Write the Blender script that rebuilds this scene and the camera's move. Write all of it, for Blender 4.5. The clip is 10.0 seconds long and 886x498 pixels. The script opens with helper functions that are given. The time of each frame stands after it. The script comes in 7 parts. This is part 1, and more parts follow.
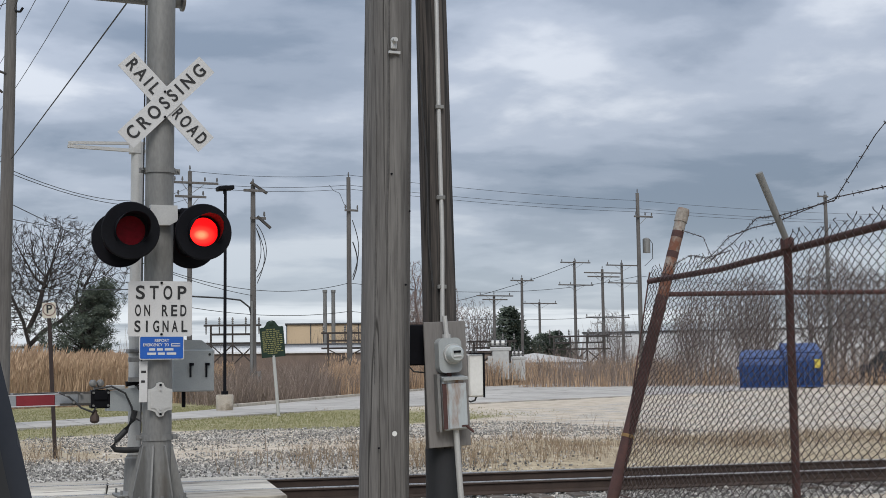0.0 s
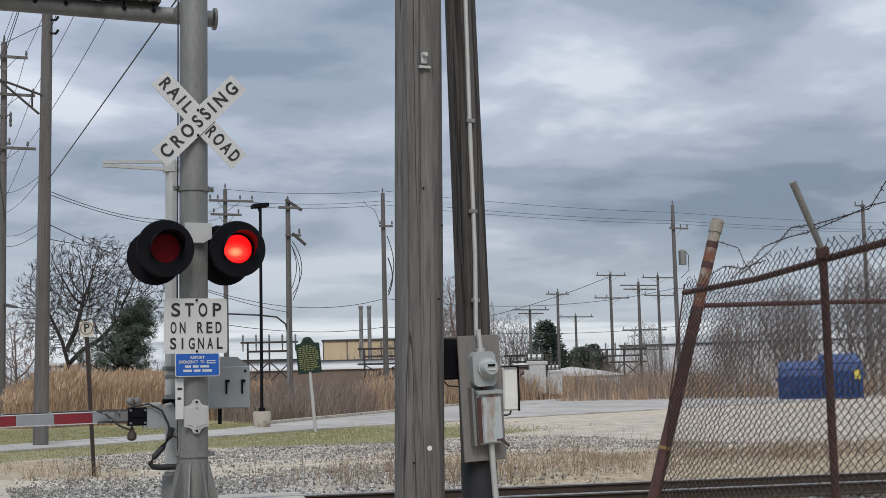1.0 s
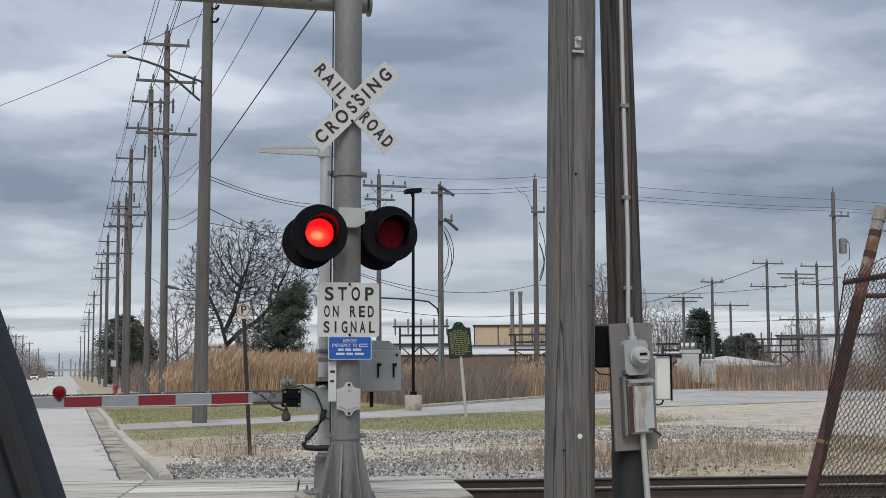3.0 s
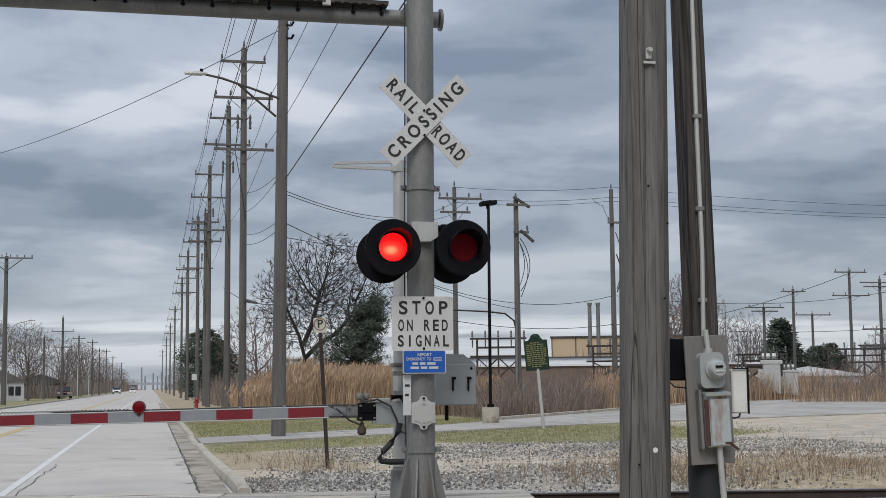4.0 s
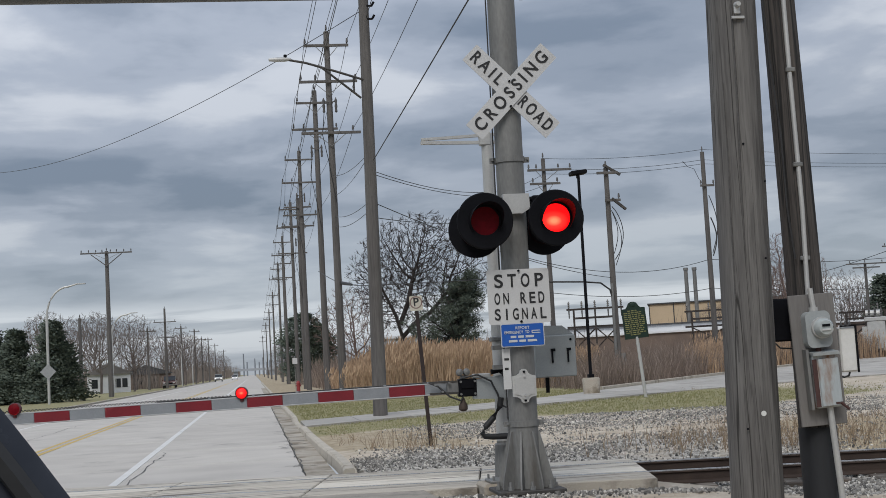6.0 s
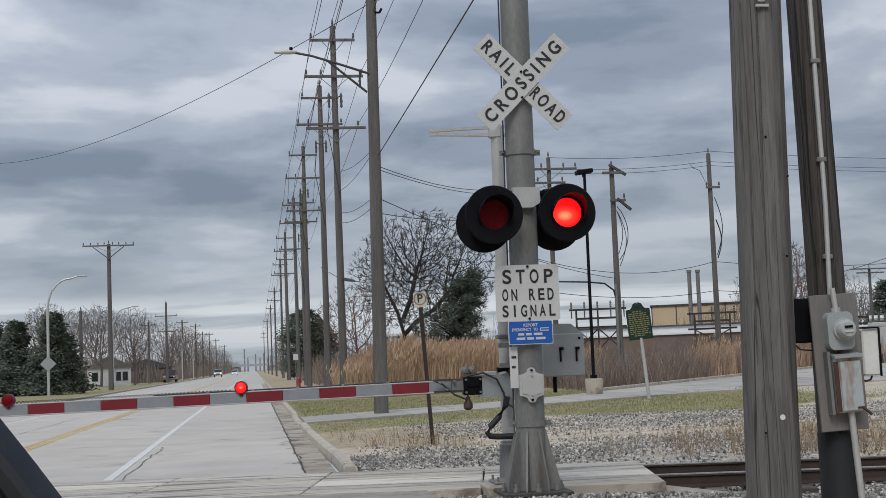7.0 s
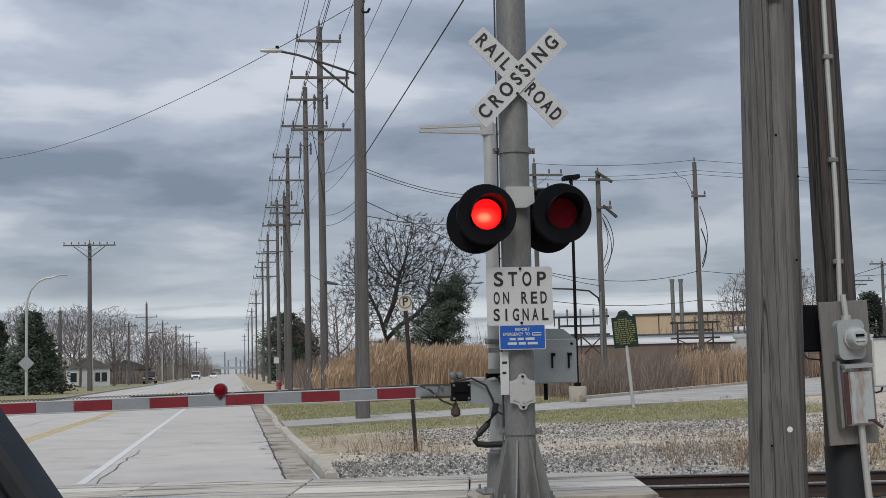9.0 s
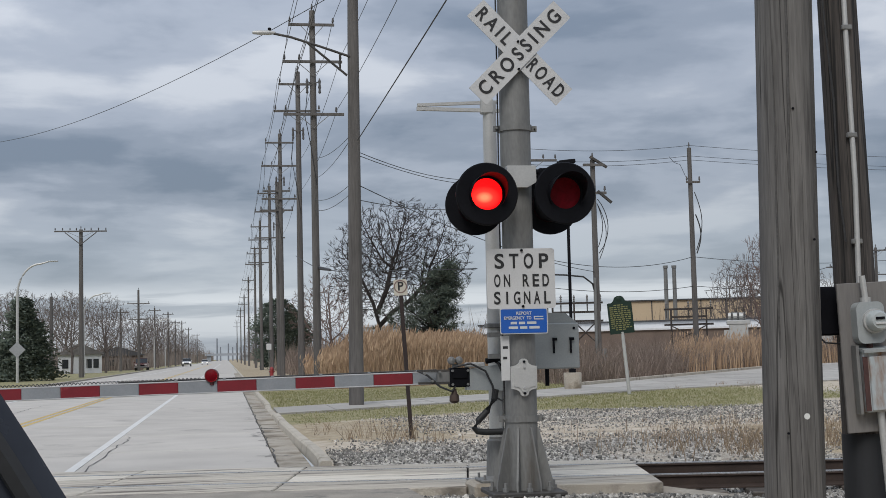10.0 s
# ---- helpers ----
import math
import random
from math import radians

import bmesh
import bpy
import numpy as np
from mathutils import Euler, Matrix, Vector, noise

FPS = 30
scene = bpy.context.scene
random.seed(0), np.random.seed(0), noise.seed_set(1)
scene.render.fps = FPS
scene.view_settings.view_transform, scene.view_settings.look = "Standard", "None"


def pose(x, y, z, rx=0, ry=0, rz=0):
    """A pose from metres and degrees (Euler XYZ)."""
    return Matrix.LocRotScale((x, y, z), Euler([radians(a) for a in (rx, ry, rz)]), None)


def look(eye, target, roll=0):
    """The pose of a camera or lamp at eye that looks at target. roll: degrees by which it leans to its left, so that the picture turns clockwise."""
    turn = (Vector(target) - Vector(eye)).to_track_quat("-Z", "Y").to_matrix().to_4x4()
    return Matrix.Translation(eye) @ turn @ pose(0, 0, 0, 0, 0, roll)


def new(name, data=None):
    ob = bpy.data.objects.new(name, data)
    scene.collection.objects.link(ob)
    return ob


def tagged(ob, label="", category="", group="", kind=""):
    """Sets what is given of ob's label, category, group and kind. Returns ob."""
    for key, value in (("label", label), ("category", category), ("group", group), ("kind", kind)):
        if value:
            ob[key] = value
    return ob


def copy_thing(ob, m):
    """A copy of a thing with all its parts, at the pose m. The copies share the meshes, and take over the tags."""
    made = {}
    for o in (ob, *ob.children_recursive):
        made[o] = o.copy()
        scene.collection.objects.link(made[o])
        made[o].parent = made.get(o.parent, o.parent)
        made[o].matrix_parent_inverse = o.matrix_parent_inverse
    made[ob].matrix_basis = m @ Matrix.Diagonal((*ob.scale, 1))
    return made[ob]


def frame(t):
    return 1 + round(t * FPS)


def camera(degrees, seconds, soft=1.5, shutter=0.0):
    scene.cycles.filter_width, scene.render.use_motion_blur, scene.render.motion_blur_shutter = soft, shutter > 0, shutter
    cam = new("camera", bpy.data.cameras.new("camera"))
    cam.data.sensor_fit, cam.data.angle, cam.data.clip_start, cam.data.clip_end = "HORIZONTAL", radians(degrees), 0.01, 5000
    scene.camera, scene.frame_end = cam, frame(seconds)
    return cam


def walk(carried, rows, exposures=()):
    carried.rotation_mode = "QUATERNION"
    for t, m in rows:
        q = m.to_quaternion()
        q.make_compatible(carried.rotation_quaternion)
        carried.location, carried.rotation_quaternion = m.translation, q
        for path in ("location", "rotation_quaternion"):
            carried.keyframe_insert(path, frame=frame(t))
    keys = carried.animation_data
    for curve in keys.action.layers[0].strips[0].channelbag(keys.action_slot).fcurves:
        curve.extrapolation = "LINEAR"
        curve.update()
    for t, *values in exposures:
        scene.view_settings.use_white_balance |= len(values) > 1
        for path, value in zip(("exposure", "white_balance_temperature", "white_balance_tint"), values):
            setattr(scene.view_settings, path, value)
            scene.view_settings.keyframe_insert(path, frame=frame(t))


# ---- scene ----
cam = camera(36.6, 10.0, soft=0.7)
PATH = [
    (0, (-0.044, -0.599, 1.465), (0.753, 1.227, 1.644), -0.8),
    (0.5, (-0.036, -0.605, 1.462), (0.733, 1.231, 1.657), -1.0),
    (1, (-0.024, -0.604, 1.457), (0.724, 1.24, 1.659), -1.4),
    (1.5, (-0.028, -0.598, 1.453), (0.696, 1.256, 1.651), -1.6),
    (2, (-0.03, -0.6, 1.447), (0.647, 1.272, 1.637), -1.5),
    (2.5, (-0.016, -0.601, 1.451), (0.592, 1.295, 1.636), -0.9),
    (3, (-0.006, -0.562, 1.464), (0.528, 1.356, 1.648), -0.3),
    (3.2, (-0.006, -0.558, 1.466), (0.5, 1.368, 1.653), -0.1),
    (4.3, (0.037, -0.587, 1.482), (0.435, 1.362, 1.689), -1.2),
    (4.5, (0.037, -0.598, 1.478), (0.419, 1.355, 1.686), -1.7),
    (5, (0.038, -0.612, 1.48), (0.383, 1.348, 1.682), -2.7),
    (5.5, (0.044, -0.578, 1.482), (0.353, 1.389, 1.669), -3.2),
    (6, (0.041, -0.463, 1.477), (0.328, 1.509, 1.647), -3.2),
    (6.2, (0.038, -0.394, 1.471), (0.322, 1.579, 1.637), -3.1),
    (7.3, (0.049, 0.003, 1.462), (0.337, 1.975, 1.631), -2.0),
    (7.5, (0.045, 0.032, 1.465), (0.337, 2.003, 1.638), -1.9),
    (8, (0.047, 0.179, 1.464), (0.346, 2.148, 1.646), -1.5),
    (8.5, (0.045, 0.276, 1.457), (0.349, 2.244, 1.639), -1.4),
    (9, (0.047, 0.439, 1.452), (0.356, 2.407, 1.628), -1.4),
    (9.5, (0.051, 0.669, 1.444), (0.365, 2.638, 1.609), -1.4),
    (10, (0.053, 0.88, 1.437), (0.373, 2.848, 1.593), -1.4),
]
walk(cam, [(t, look(eye, target, roll)) for t, eye, target, roll in PATH], [(0, 0.12), (1, 0.06), (2, 0.02), (3.2, -0.01), (4.5, -0.16), (8, -0.20), (10, -0.15)])

# ---- world and sun: an overcast sky, brighter overhead, with a pale gap along the horizon ----
SUN_EL, SUN_AZ = radians(48), radians(200)
world = bpy.data.worlds.new("overcast_sky")
scene.world = world
world.use_nodes = True
W = world.node_tree
W.nodes.clear()


def wn(kind, **kw):
    n = W.nodes.new(kind)
    for k, v in kw.items():
        n.inputs[k].default_value = v
    return n


def wmath(op, a, b=None, clamp=False):
    n = W.nodes.new("ShaderNodeMath")
    n.operation, n.use_clamp = op, clamp
    for i, v in enumerate((a, b)):
        if v is None:
            continue
        if isinstance(v, (int, float)):
            n.inputs[i].default_value = v
        else:
            W.links.new(v, n.inputs[i])
    return n.outputs[0]


def wramp(fac, stops):
    n = W.nodes.new("ShaderNodeValToRGB")
    n.color_ramp.interpolation = "EASE"
    while len(n.color_ramp.elements) < len(stops):
        n.color_ramp.elements.new(0.5)
    for e, (p, c) in zip(n.color_ramp.elements, stops):
        e.position, e.color = p, (*c, 1)
    W.links.new(fac, n.inputs[0])
    return n.outputs[0]


w_co = W.nodes.new("ShaderNodeTexCoord")
w_sep = W.nodes.new("ShaderNodeSeparateXYZ")
W.links.new(w_co.outputs["Generated"], w_sep.inputs[0])
w_up = wmath("MAXIMUM", w_sep.outputs[2], 0.0)
w_den = wmath("ADD", w_up, 0.14)
w_cmb = W.nodes.new("ShaderNodeCombineXYZ")
W.links.new(wmath("DIVIDE", w_sep.outputs[0], w_den), w_cmb.inputs[0])
W.links.new(wmath("DIVIDE", w_sep.outputs[1], w_den), w_cmb.inputs[1])
w_cmb.inputs[2].default_value = 9.1
w_big = wn("ShaderNodeTexNoise", Scale=1.15, Detail=7.0, Roughness=0.5, Distortion=0.25)
w_fine = wn("ShaderNodeTexNoise", Scale=3.1, Detail=6.0, Roughness=0.55, Distortion=0.2)
for n in (w_big, w_fine):
    W.links.new(w_cmb.outputs[0], n.inputs["Vector"])
w_mix = wmath("ADD", wmath("MULTIPLY", w_big.outputs[0], 0.78), wmath("MULTIPLY", w_fine.outputs[0], 0.22))
clouds = wramp(w_mix, [(0.38, (0.20, 0.245, 0.32)), (0.455, (0.29, 0.335, 0.415)), (0.53, (0.405, 0.45, 0.535)), (0.62, (0.61, 0.645, 0.71))])
# paler towards the horizon, and the usual brightening towards the zenith of a cloudy sky
w_low = wramp(w_up, [(0.0, (1, 1, 1)), (0.05, (0.7, 0.7, 0.7)), (0.13, (0, 0, 0))])
w_hmix = W.nodes.new("ShaderNodeMix")
w_hmix.data_type = "RGBA"
W.links.new(wmath("MULTIPLY", w_low, wmath("MULTIPLY", w_mix, 1.55), True), w_hmix.inputs[0])
W.links.new(clouds, w_hmix.inputs[6])
w_hmix.inputs[7].default_value = (0.54, 0.61, 0.70, 1)
# a broken bright gap low under the cloud deck
w_flat = W.nodes.new("ShaderNodeMapping")
w_flat.inputs["Scale"].default_value = (2.6, 2.6, 34.0)
W.links.new(w_co.outputs["Generated"], w_flat.inputs[0])
w_gap = wn("ShaderNodeTexNoise", Scale=1.5, Detail=6.0, Roughness=0.55, Distortion=0.3)
W.links.new(w_flat.outputs[0], w_gap.inputs["Vector"])
w_band = wramp(w_up, [(0.0, (0.35, 0.35, 0.35)), (0.022, (0.75, 0.75, 0.75)), (0.04, (1, 1, 1)), (0.062, (0, 0, 0))])
w_open = wramp(w_gap.outputs[0], [(0.42, (0, 0, 0)), (0.56, (1, 1, 1))])
w_bright = W.nodes.new("ShaderNodeMix")
w_bright.data_type = "RGBA"
W.links.new(wmath("MULTIPLY", w_band, w_open), w_bright.inputs[0])
W.links.new(w_hmix.outputs[2], w_bright.inputs[6])
w_bright.inputs[7].default_value = (0.86, 0.915, 0.985, 1)
w_zen = wmath("ADD", wmath("MULTIPLY", wmath("SMOOTH_MIN", w_up, 0.95), 1.55), 0.70)
w_sky = W.nodes.new("ShaderNodeTexSky")
w_sky.sky_type, w_sky.sun_disc, w_sky.sun_elevation, w_sky.sun_rotation = "NISHITA", False, SUN_EL, SUN_AZ
w_bg = wn("ShaderNodeBackground")
W.links.new(w_bright.outputs[2], w_bg.inputs[0])
# the cloud is thinner, and so paler, towards the far left of the road
w_dot = wmath("ADD", wmath("MULTIPLY", w_sep.outputs[0], -0.8), wmath("MULTIPLY", w_sep.outputs[1], 0.6))
w_side = wmath("ADD", wmath("MULTIPLY", w_dot, 0.16), 0.95)
W.links.new(wmath("MULTIPLY", w_zen, w_side), w_bg.inputs[1])
w_bg2 = wn("ShaderNodeBackground", Strength=0.012)
W.links.new(w_sky.outputs[0], w_bg2.inputs[0])
w_add = W.nodes.new("ShaderNodeAddShader")
W.links.new(w_bg.outputs[0], w_add.inputs[0])
W.links.new(w_bg2.outputs[0], w_add.inputs[1])
w_out = W.nodes.new("ShaderNodeOutputWorld")
W.links.new(w_add.outputs[0], w_out.inputs[0])
sun = new("sun", bpy.data.lights.new("sun", "SUN"))
sun.data.energy, sun.data.angle, sun.data.color = 2.0, radians(28), (1, 0.965, 0.92)
sun.matrix_world = look((0, 0, 0), (-math.sin(SUN_AZ) * math.cos(SUN_EL), -math.cos(SUN_AZ) * math.cos(SUN_EL), -math.sin(SUN_EL)))

# ---- materials ----


def mat(name, c1, c2=None, rough=0.7, metal=0.0, scale=6.0, fine=60.0, stain=None, stain_at=0.62, bump=0.15, stretch=(1, 1, 1), spec=0.5, per=0.0, space="Object"):
    """A worn surface: two colours mixed by noise at two scales, an optional third that shows in patches, fine relief."""
    m = bpy.data.materials.new(name)
    m.use_nodes = True
    t = m.node_tree
    b = t.nodes["Principled BSDF"]
    L = t.links.new
    c2 = c2 or tuple(v * 0.75 for v in c1)
    co = t.nodes.new("ShaderNodeTexCoord")
    mp = t.nodes.new("ShaderNodeMapping")
    mp.inputs["Scale"].default_value = stretch
    L(co.outputs[space], mp.inputs[0])
    n1 = t.nodes.new("ShaderNodeTexNoise")
    n1.inputs["Scale"].default_value, n1.inputs["Detail"].default_value = scale, 5
    n2 = t.nodes.new("ShaderNodeTexNoise")
    n2.inputs["Scale"].default_value, n2.inputs["Detail"].default_value = fine, 3
    for n in (n1, n2):
        L(mp.outputs[0], n.inputs["Vector"])
    add = t.nodes.new("ShaderNodeMix")
    add.inputs[0].default_value = 0.42
    L(n1.outputs[0], add.inputs[2])
    L(n2.outputs[0], add.inputs[3])
    fac = add.outputs[0]
    if per:
        oi = t.nodes.new("ShaderNodeObjectInfo")
        am = t.nodes.new("ShaderNodeMath")
        am.operation = "MULTIPLY_ADD"
        L(oi.outputs["Random"], am.inputs[0])
        am.inputs[1].default_value = per
        L(fac, am.inputs[2])
        sb = t.nodes.new("ShaderNodeMath")
        sb.operation = "SUBTRACT"
        L(am.outputs[0], sb.inputs[0])
        sb.inputs[1].default_value = per / 2
        fac = sb.outputs[0]
    r = t.nodes.new("ShaderNodeValToRGB")
    r.color_ramp.elements[0].position, r.color_ramp.elements[0].color = 0.34, (*c2, 1)
    r.color_ramp.elements[1].position, r.color_ramp.elements[1].color = 0.66, (*c1, 1)
    L(fac, r.inputs[0])
    col = r.outputs[0]
    if stain:
        n3 = t.nodes.new("ShaderNodeTexNoise")
        n3.inputs["Scale"].default_value, n3.inputs["Detail"].default_value = scale * 0.6, 7
        n3.inputs["Roughness"].default_value = 0.65
        L(mp.outputs[0], n3.inputs["Vector"])
        rr = t.nodes.new("ShaderNodeValToRGB")
        rr.color_ramp.elements[0].position, rr.color_ramp.elements[1].position = stain_at - 0.05, stain_at + 0.06
        L(n3.outputs[0], rr.inputs[0])
        mx = t.nodes.new("ShaderNodeMix")
        mx.data_type = "RGBA"
        L(rr.outputs[0], mx.inputs[0])
        L(col, mx.inputs[6])
        mx.inputs[7].default_value = (*stain, 1)
        col = mx.outputs[2]
    L(col, b.inputs["Base Color"])
    rm = t.nodes.new("ShaderNodeMapRange")
    rm.inputs[3].default_value, rm.inputs[4].default_value = max(0.03, rough - 0.1), min(1, rough + 0.12)
    L(n2.outputs[0], rm.inputs[0])
    L(rm.outputs[0], b.inputs["Roughness"])
    b.inputs["Metallic"].default_value = metal
    b.inputs["Specular IOR Level"].default_value = spec
    if bump:
        bp = t.nodes.new("ShaderNodeBump")
        bp.inputs["Strength"].default_value, bp.inputs["Distance"].default_value = bump, 0.02
        L(add.outputs[0], bp.inputs["Height"])
        L(bp.outputs[0], b.inputs["Normal"])
    return m


def islands(m, c1, c2, c3=None):
    """Base colour picked per loose piece of a joined mesh."""
    t = m.node_tree
    g = t.nodes.new("ShaderNodeNewGeometry")
    r = t.nodes.new("ShaderNodeValToRGB")
    r.color_ramp.elements[0].color, r.color_ramp.elements[1].color = (*c1, 1), (*c2, 1)
    if c3:
        e = r.color_ramp.elements.new(0.8)
        e.color = (*c3, 1)
    t.links.new(g.outputs["Random Per Island"], r.inputs[0])
    t.links.new(r.outputs[0], t.nodes["Principled BSDF"].inputs["Base Color"])
    return m


def glow(name, col, strength):
    m = bpy.data.materials.new(name)
    m.use_nodes = True
    b = m.node_tree.nodes["Principled BSDF"]
    b.inputs["Base Color"].default_value = (*col, 1)
    b.inputs["Emission Color"].default_value, b.inputs["Emission Strength"].default_value = (*col, 1), strength
    return m


GUTTER = mat("dirty_gutter_concrete", (0.46, 0.415, 0.345), (0.30, 0.265, 0.215), 0.95, 0, 1.3, 45, (0.20, 0.165, 0.12), 0.54, 0.35)
CONCRETE = mat("pale_concrete", (0.53, 0.495, 0.445), (0.42, 0.39, 0.35), 0.85, 0, 0.9, 45, (0.31, 0.29, 0.26), 0.64, 0.12, per=0.10)
PATH_M = mat("grey_path_concrete", (0.45, 0.425, 0.385), (0.33, 0.31, 0.28), 0.88, 0, 0.8, 40, (0.25, 0.23, 0.20), 0.6, 0.15, per=0.22)
KERB_M = mat("kerb_concrete", (0.53, 0.48, 0.40), (0.38, 0.34, 0.28), 0.9, 0, 2.5, 50, (0.24, 0.21, 0.165), 0.6, 0.4)
PANEL = mat("stained_crossing_concrete", (0.66, 0.61, 0.52), (0.40, 0.36, 0.30), 0.9, 0, 1.9, 50, (0.16, 0.14, 0.115), 0.57, 0.3, (0.35, 4, 1), per=0.3)
RAMP = mat("bleached_gritty_asphalt", (0.37, 0.335, 0.285), (0.23, 0.21, 0.18), 0.95, 0, 2.2, 70, (0.14, 0.13, 0.12), 0.6, 0.5)
ASPHALT = mat("worn_asphalt", (0.17, 0.165, 0.16), (0.10, 0.1, 0.1), 0.9, 0, 1.2, 90, (0.24, 0.23, 0.215), 0.6, 0.3)
TAR = mat("tar_joint", (0.045, 0.043, 0.04), (0.1, 0.095, 0.09), 0.8, 0, 3, 40)
LINE_W = mat("worn_white_line", (0.72, 0.71, 0.68), (0.56, 0.55, 0.52), 0.7, 0, 3, 60, (0.4, 0.39, 0.37), 0.64)
LINE_Y = mat("worn_yellow_line", (0.58, 0.40, 0.10), (0.48, 0.34, 0.11), 0.7, 0, 3, 60, (0.4, 0.37, 0.3), 0.64)
GALV = mat("weathered_galvanised_steel", (0.235, 0.235, 0.225), (0.145, 0.145, 0.14), 0.55, 0.25, 3, 45, (0.16, 0.145, 0.125), 0.62, 0.06, (1, 1, 0.3))
GALV_DK = mat("dark_greasy_steel", (0.075, 0.07, 0.065), (0.04, 0.037, 0.034), 0.6, 0.3, 8, 50, (0.13, 0.11, 0.09), 0.62, 0.15)
GALV_L = mat("pale_galvanised_steel", (0.52, 0.52, 0.5), (0.42, 0.42, 0.41), 0.5, 0.3, 4, 60, (0.3, 0.28, 0.25), 0.68, 0.05)
ALU = mat("brushed_aluminium", (0.55, 0.55, 0.55), (0.45, 0.45, 0.45), 0.4, 0.5, 5, 80, None, 0.6, 0.04)
BLACK = mat("flat_black_paint", (0.006, 0.0065, 0.009), (0.003, 0.003, 0.0045), 0.6, 0, 4, 50, None, 0.6, 0.03, spec=0.13)
RUBBER = mat("black_rubber", (0.02, 0.02, 0.02), (0.012, 0.012, 0.012), 0.6, 0, 8, 60, None, 0.6, 0.1)
SIGN_W = mat("white_sign_sheeting", (0.565, 0.565, 0.555), (0.49, 0.49, 0.485), 0.45, 0, 3, 70, (0.55, 0.54, 0.5), 0.7, 0.02)
SIGN_K = mat("black_sign_lettering", (0.012, 0.012, 0.013), (0.02, 0.02, 0.02), 0.5, 0, 5, 70, None, 0.6, 0.0)
SIGN_B = mat("blue_sign_sheeting", (0.012, 0.10, 0.42), (0.012, 0.085, 0.36), 0.4, 0, 4, 60, None, 0.6, 0.02)
RED_S = mat("red_reflective_sheeting", (0.20, 0.010, 0.018), (0.145, 0.008, 0.014), 0.4, 0, 4, 70, (0.38, 0.10, 0.09), 0.68, 0.02)
GREY_S = mat("grey_white_sheeting", (0.255, 0.27, 0.285), (0.20, 0.213, 0.226), 0.45, 0, 4, 70, (0.22, 0.22, 0.22), 0.66, 0.02)


def checks(m, dark, scale=(7, 7, 0.16), width=0.022, depth=0.5):
    """Long thin drying cracks along the grain."""
    t = m.node_tree
    L = t.links.new
    b = t.nodes["Principled BSDF"]
    co = t.nodes.new("ShaderNodeTexCoord")
    old = b.inputs["Base Color"].links[0].from_socket
    for k, (sc, wd) in enumerate(((1.0, width), (2.3, width * 1.1))):
        mp = t.nodes.new("ShaderNodeMapping")
        mp.inputs["Scale"].default_value = tuple(v * sc for v in scale)
        mp.inputs["Location"].default_value = (3.1 * k, 1.7 * k, 0.4)
        n = t.nodes.new("ShaderNodeTexNoise")
        n.inputs["Scale"].default_value, n.inputs["Detail"].default_value = 1.0, 3
        s = t.nodes.new("ShaderNodeMath")
        s.operation = "SUBTRACT"
        s.inputs[1].default_value = 0.47 + 0.05 * k
        a = t.nodes.new("ShaderNodeMath")
        a.operation = "ABSOLUTE"
        r = t.nodes.new("ShaderNodeMapRange")
        r.inputs[1].default_value, r.inputs[2].default_value, r.inputs[3].default_value, r.inputs[4].default_value = wd * 0.25, wd, 0.9 - 0.45 * k, 0.0
        L(co.outputs["Object"], mp.inputs[0])
        L(mp.outputs[0], n.inputs["Vector"])
        L(n.outputs[0], s.inputs[0])
        L(s.outputs[0], a.inputs[0])
        L(a.outputs[0], r.inputs[0])
        x = t.nodes.new("ShaderNodeMix")
        x.data_type = "RGBA"
        L(r.outputs[0], x.inputs[0])
        L(old, x.inputs[6])
        x.inputs[7].default_value = (*dark, 1)
        old = x.outputs[2]
    L(old, b.inputs["Base Color"])
    return m


WOOD = mat("weathered_pole_wood", (0.172, 0.164, 0.154), (0.078, 0.073, 0.069), 0.9, 0, 6.5, 70, (0.035, 0.032, 0.03), 0.61, 0.9, (1, 1, 0.05))
checks(WOOD, (0.020, 0.018, 0.016), (5, 5, 0.10), 0.011)
WOOD_D = mat("creosoted_pole_wood", (0.095, 0.082, 0.073), (0.022, 0.020, 0.019), 0.85, 0, 10, 80, (0.19, 0.165, 0.14), 0.64, 0.9, (1, 1, 0.05))
checks(WOOD_D, (0.008, 0.008, 0.008), (6, 6, 0.12), 0.02)
WOOD_F = mat("grey_far_pole_wood", (0.15, 0.14, 0.132), (0.07, 0.065, 0.061), 0.9, 0, 4, 30, None, 0.6, 0.2, (1, 1, 0.08))
TIE_M = mat("old_tie_wood", (0.13, 0.105, 0.085), (0.06, 0.05, 0.042), 0.95, 0, 6, 60, (0.2, 0.18, 0.15), 0.6, 0.5, (0.2, 1, 1), per=0.3)
PLY = mat("grey_weathered_plywood", (0.20, 0.19, 0.18), (0.14, 0.132, 0.125), 0.9, 0, 4, 70, (0.1, 0.095, 0.09), 0.66, 0.25, (1, 1, 0.1))
GREY_P = mat("grey_enamel_box", (0.34, 0.36, 0.36), (0.28, 0.30, 0.30), 0.45, 0, 5, 60, (0.2, 0.19, 0.17), 0.7, 0.03)
RUSTY_BOX = mat("grey_enamel_with_rust_runs", (0.42, 0.46, 0.47), (0.34, 0.37, 0.38), 0.5, 0, 5, 60, (0.21, 0.10, 0.045), 0.60, 0.08, (1, 1, 0.25))
RUST = mat("rusty_steel", (0.10, 0.048, 0.042), (0.055, 0.030, 0.028), 0.85, 0.2, 7, 70, (0.17, 0.13, 0.11), 0.66, 0.3)
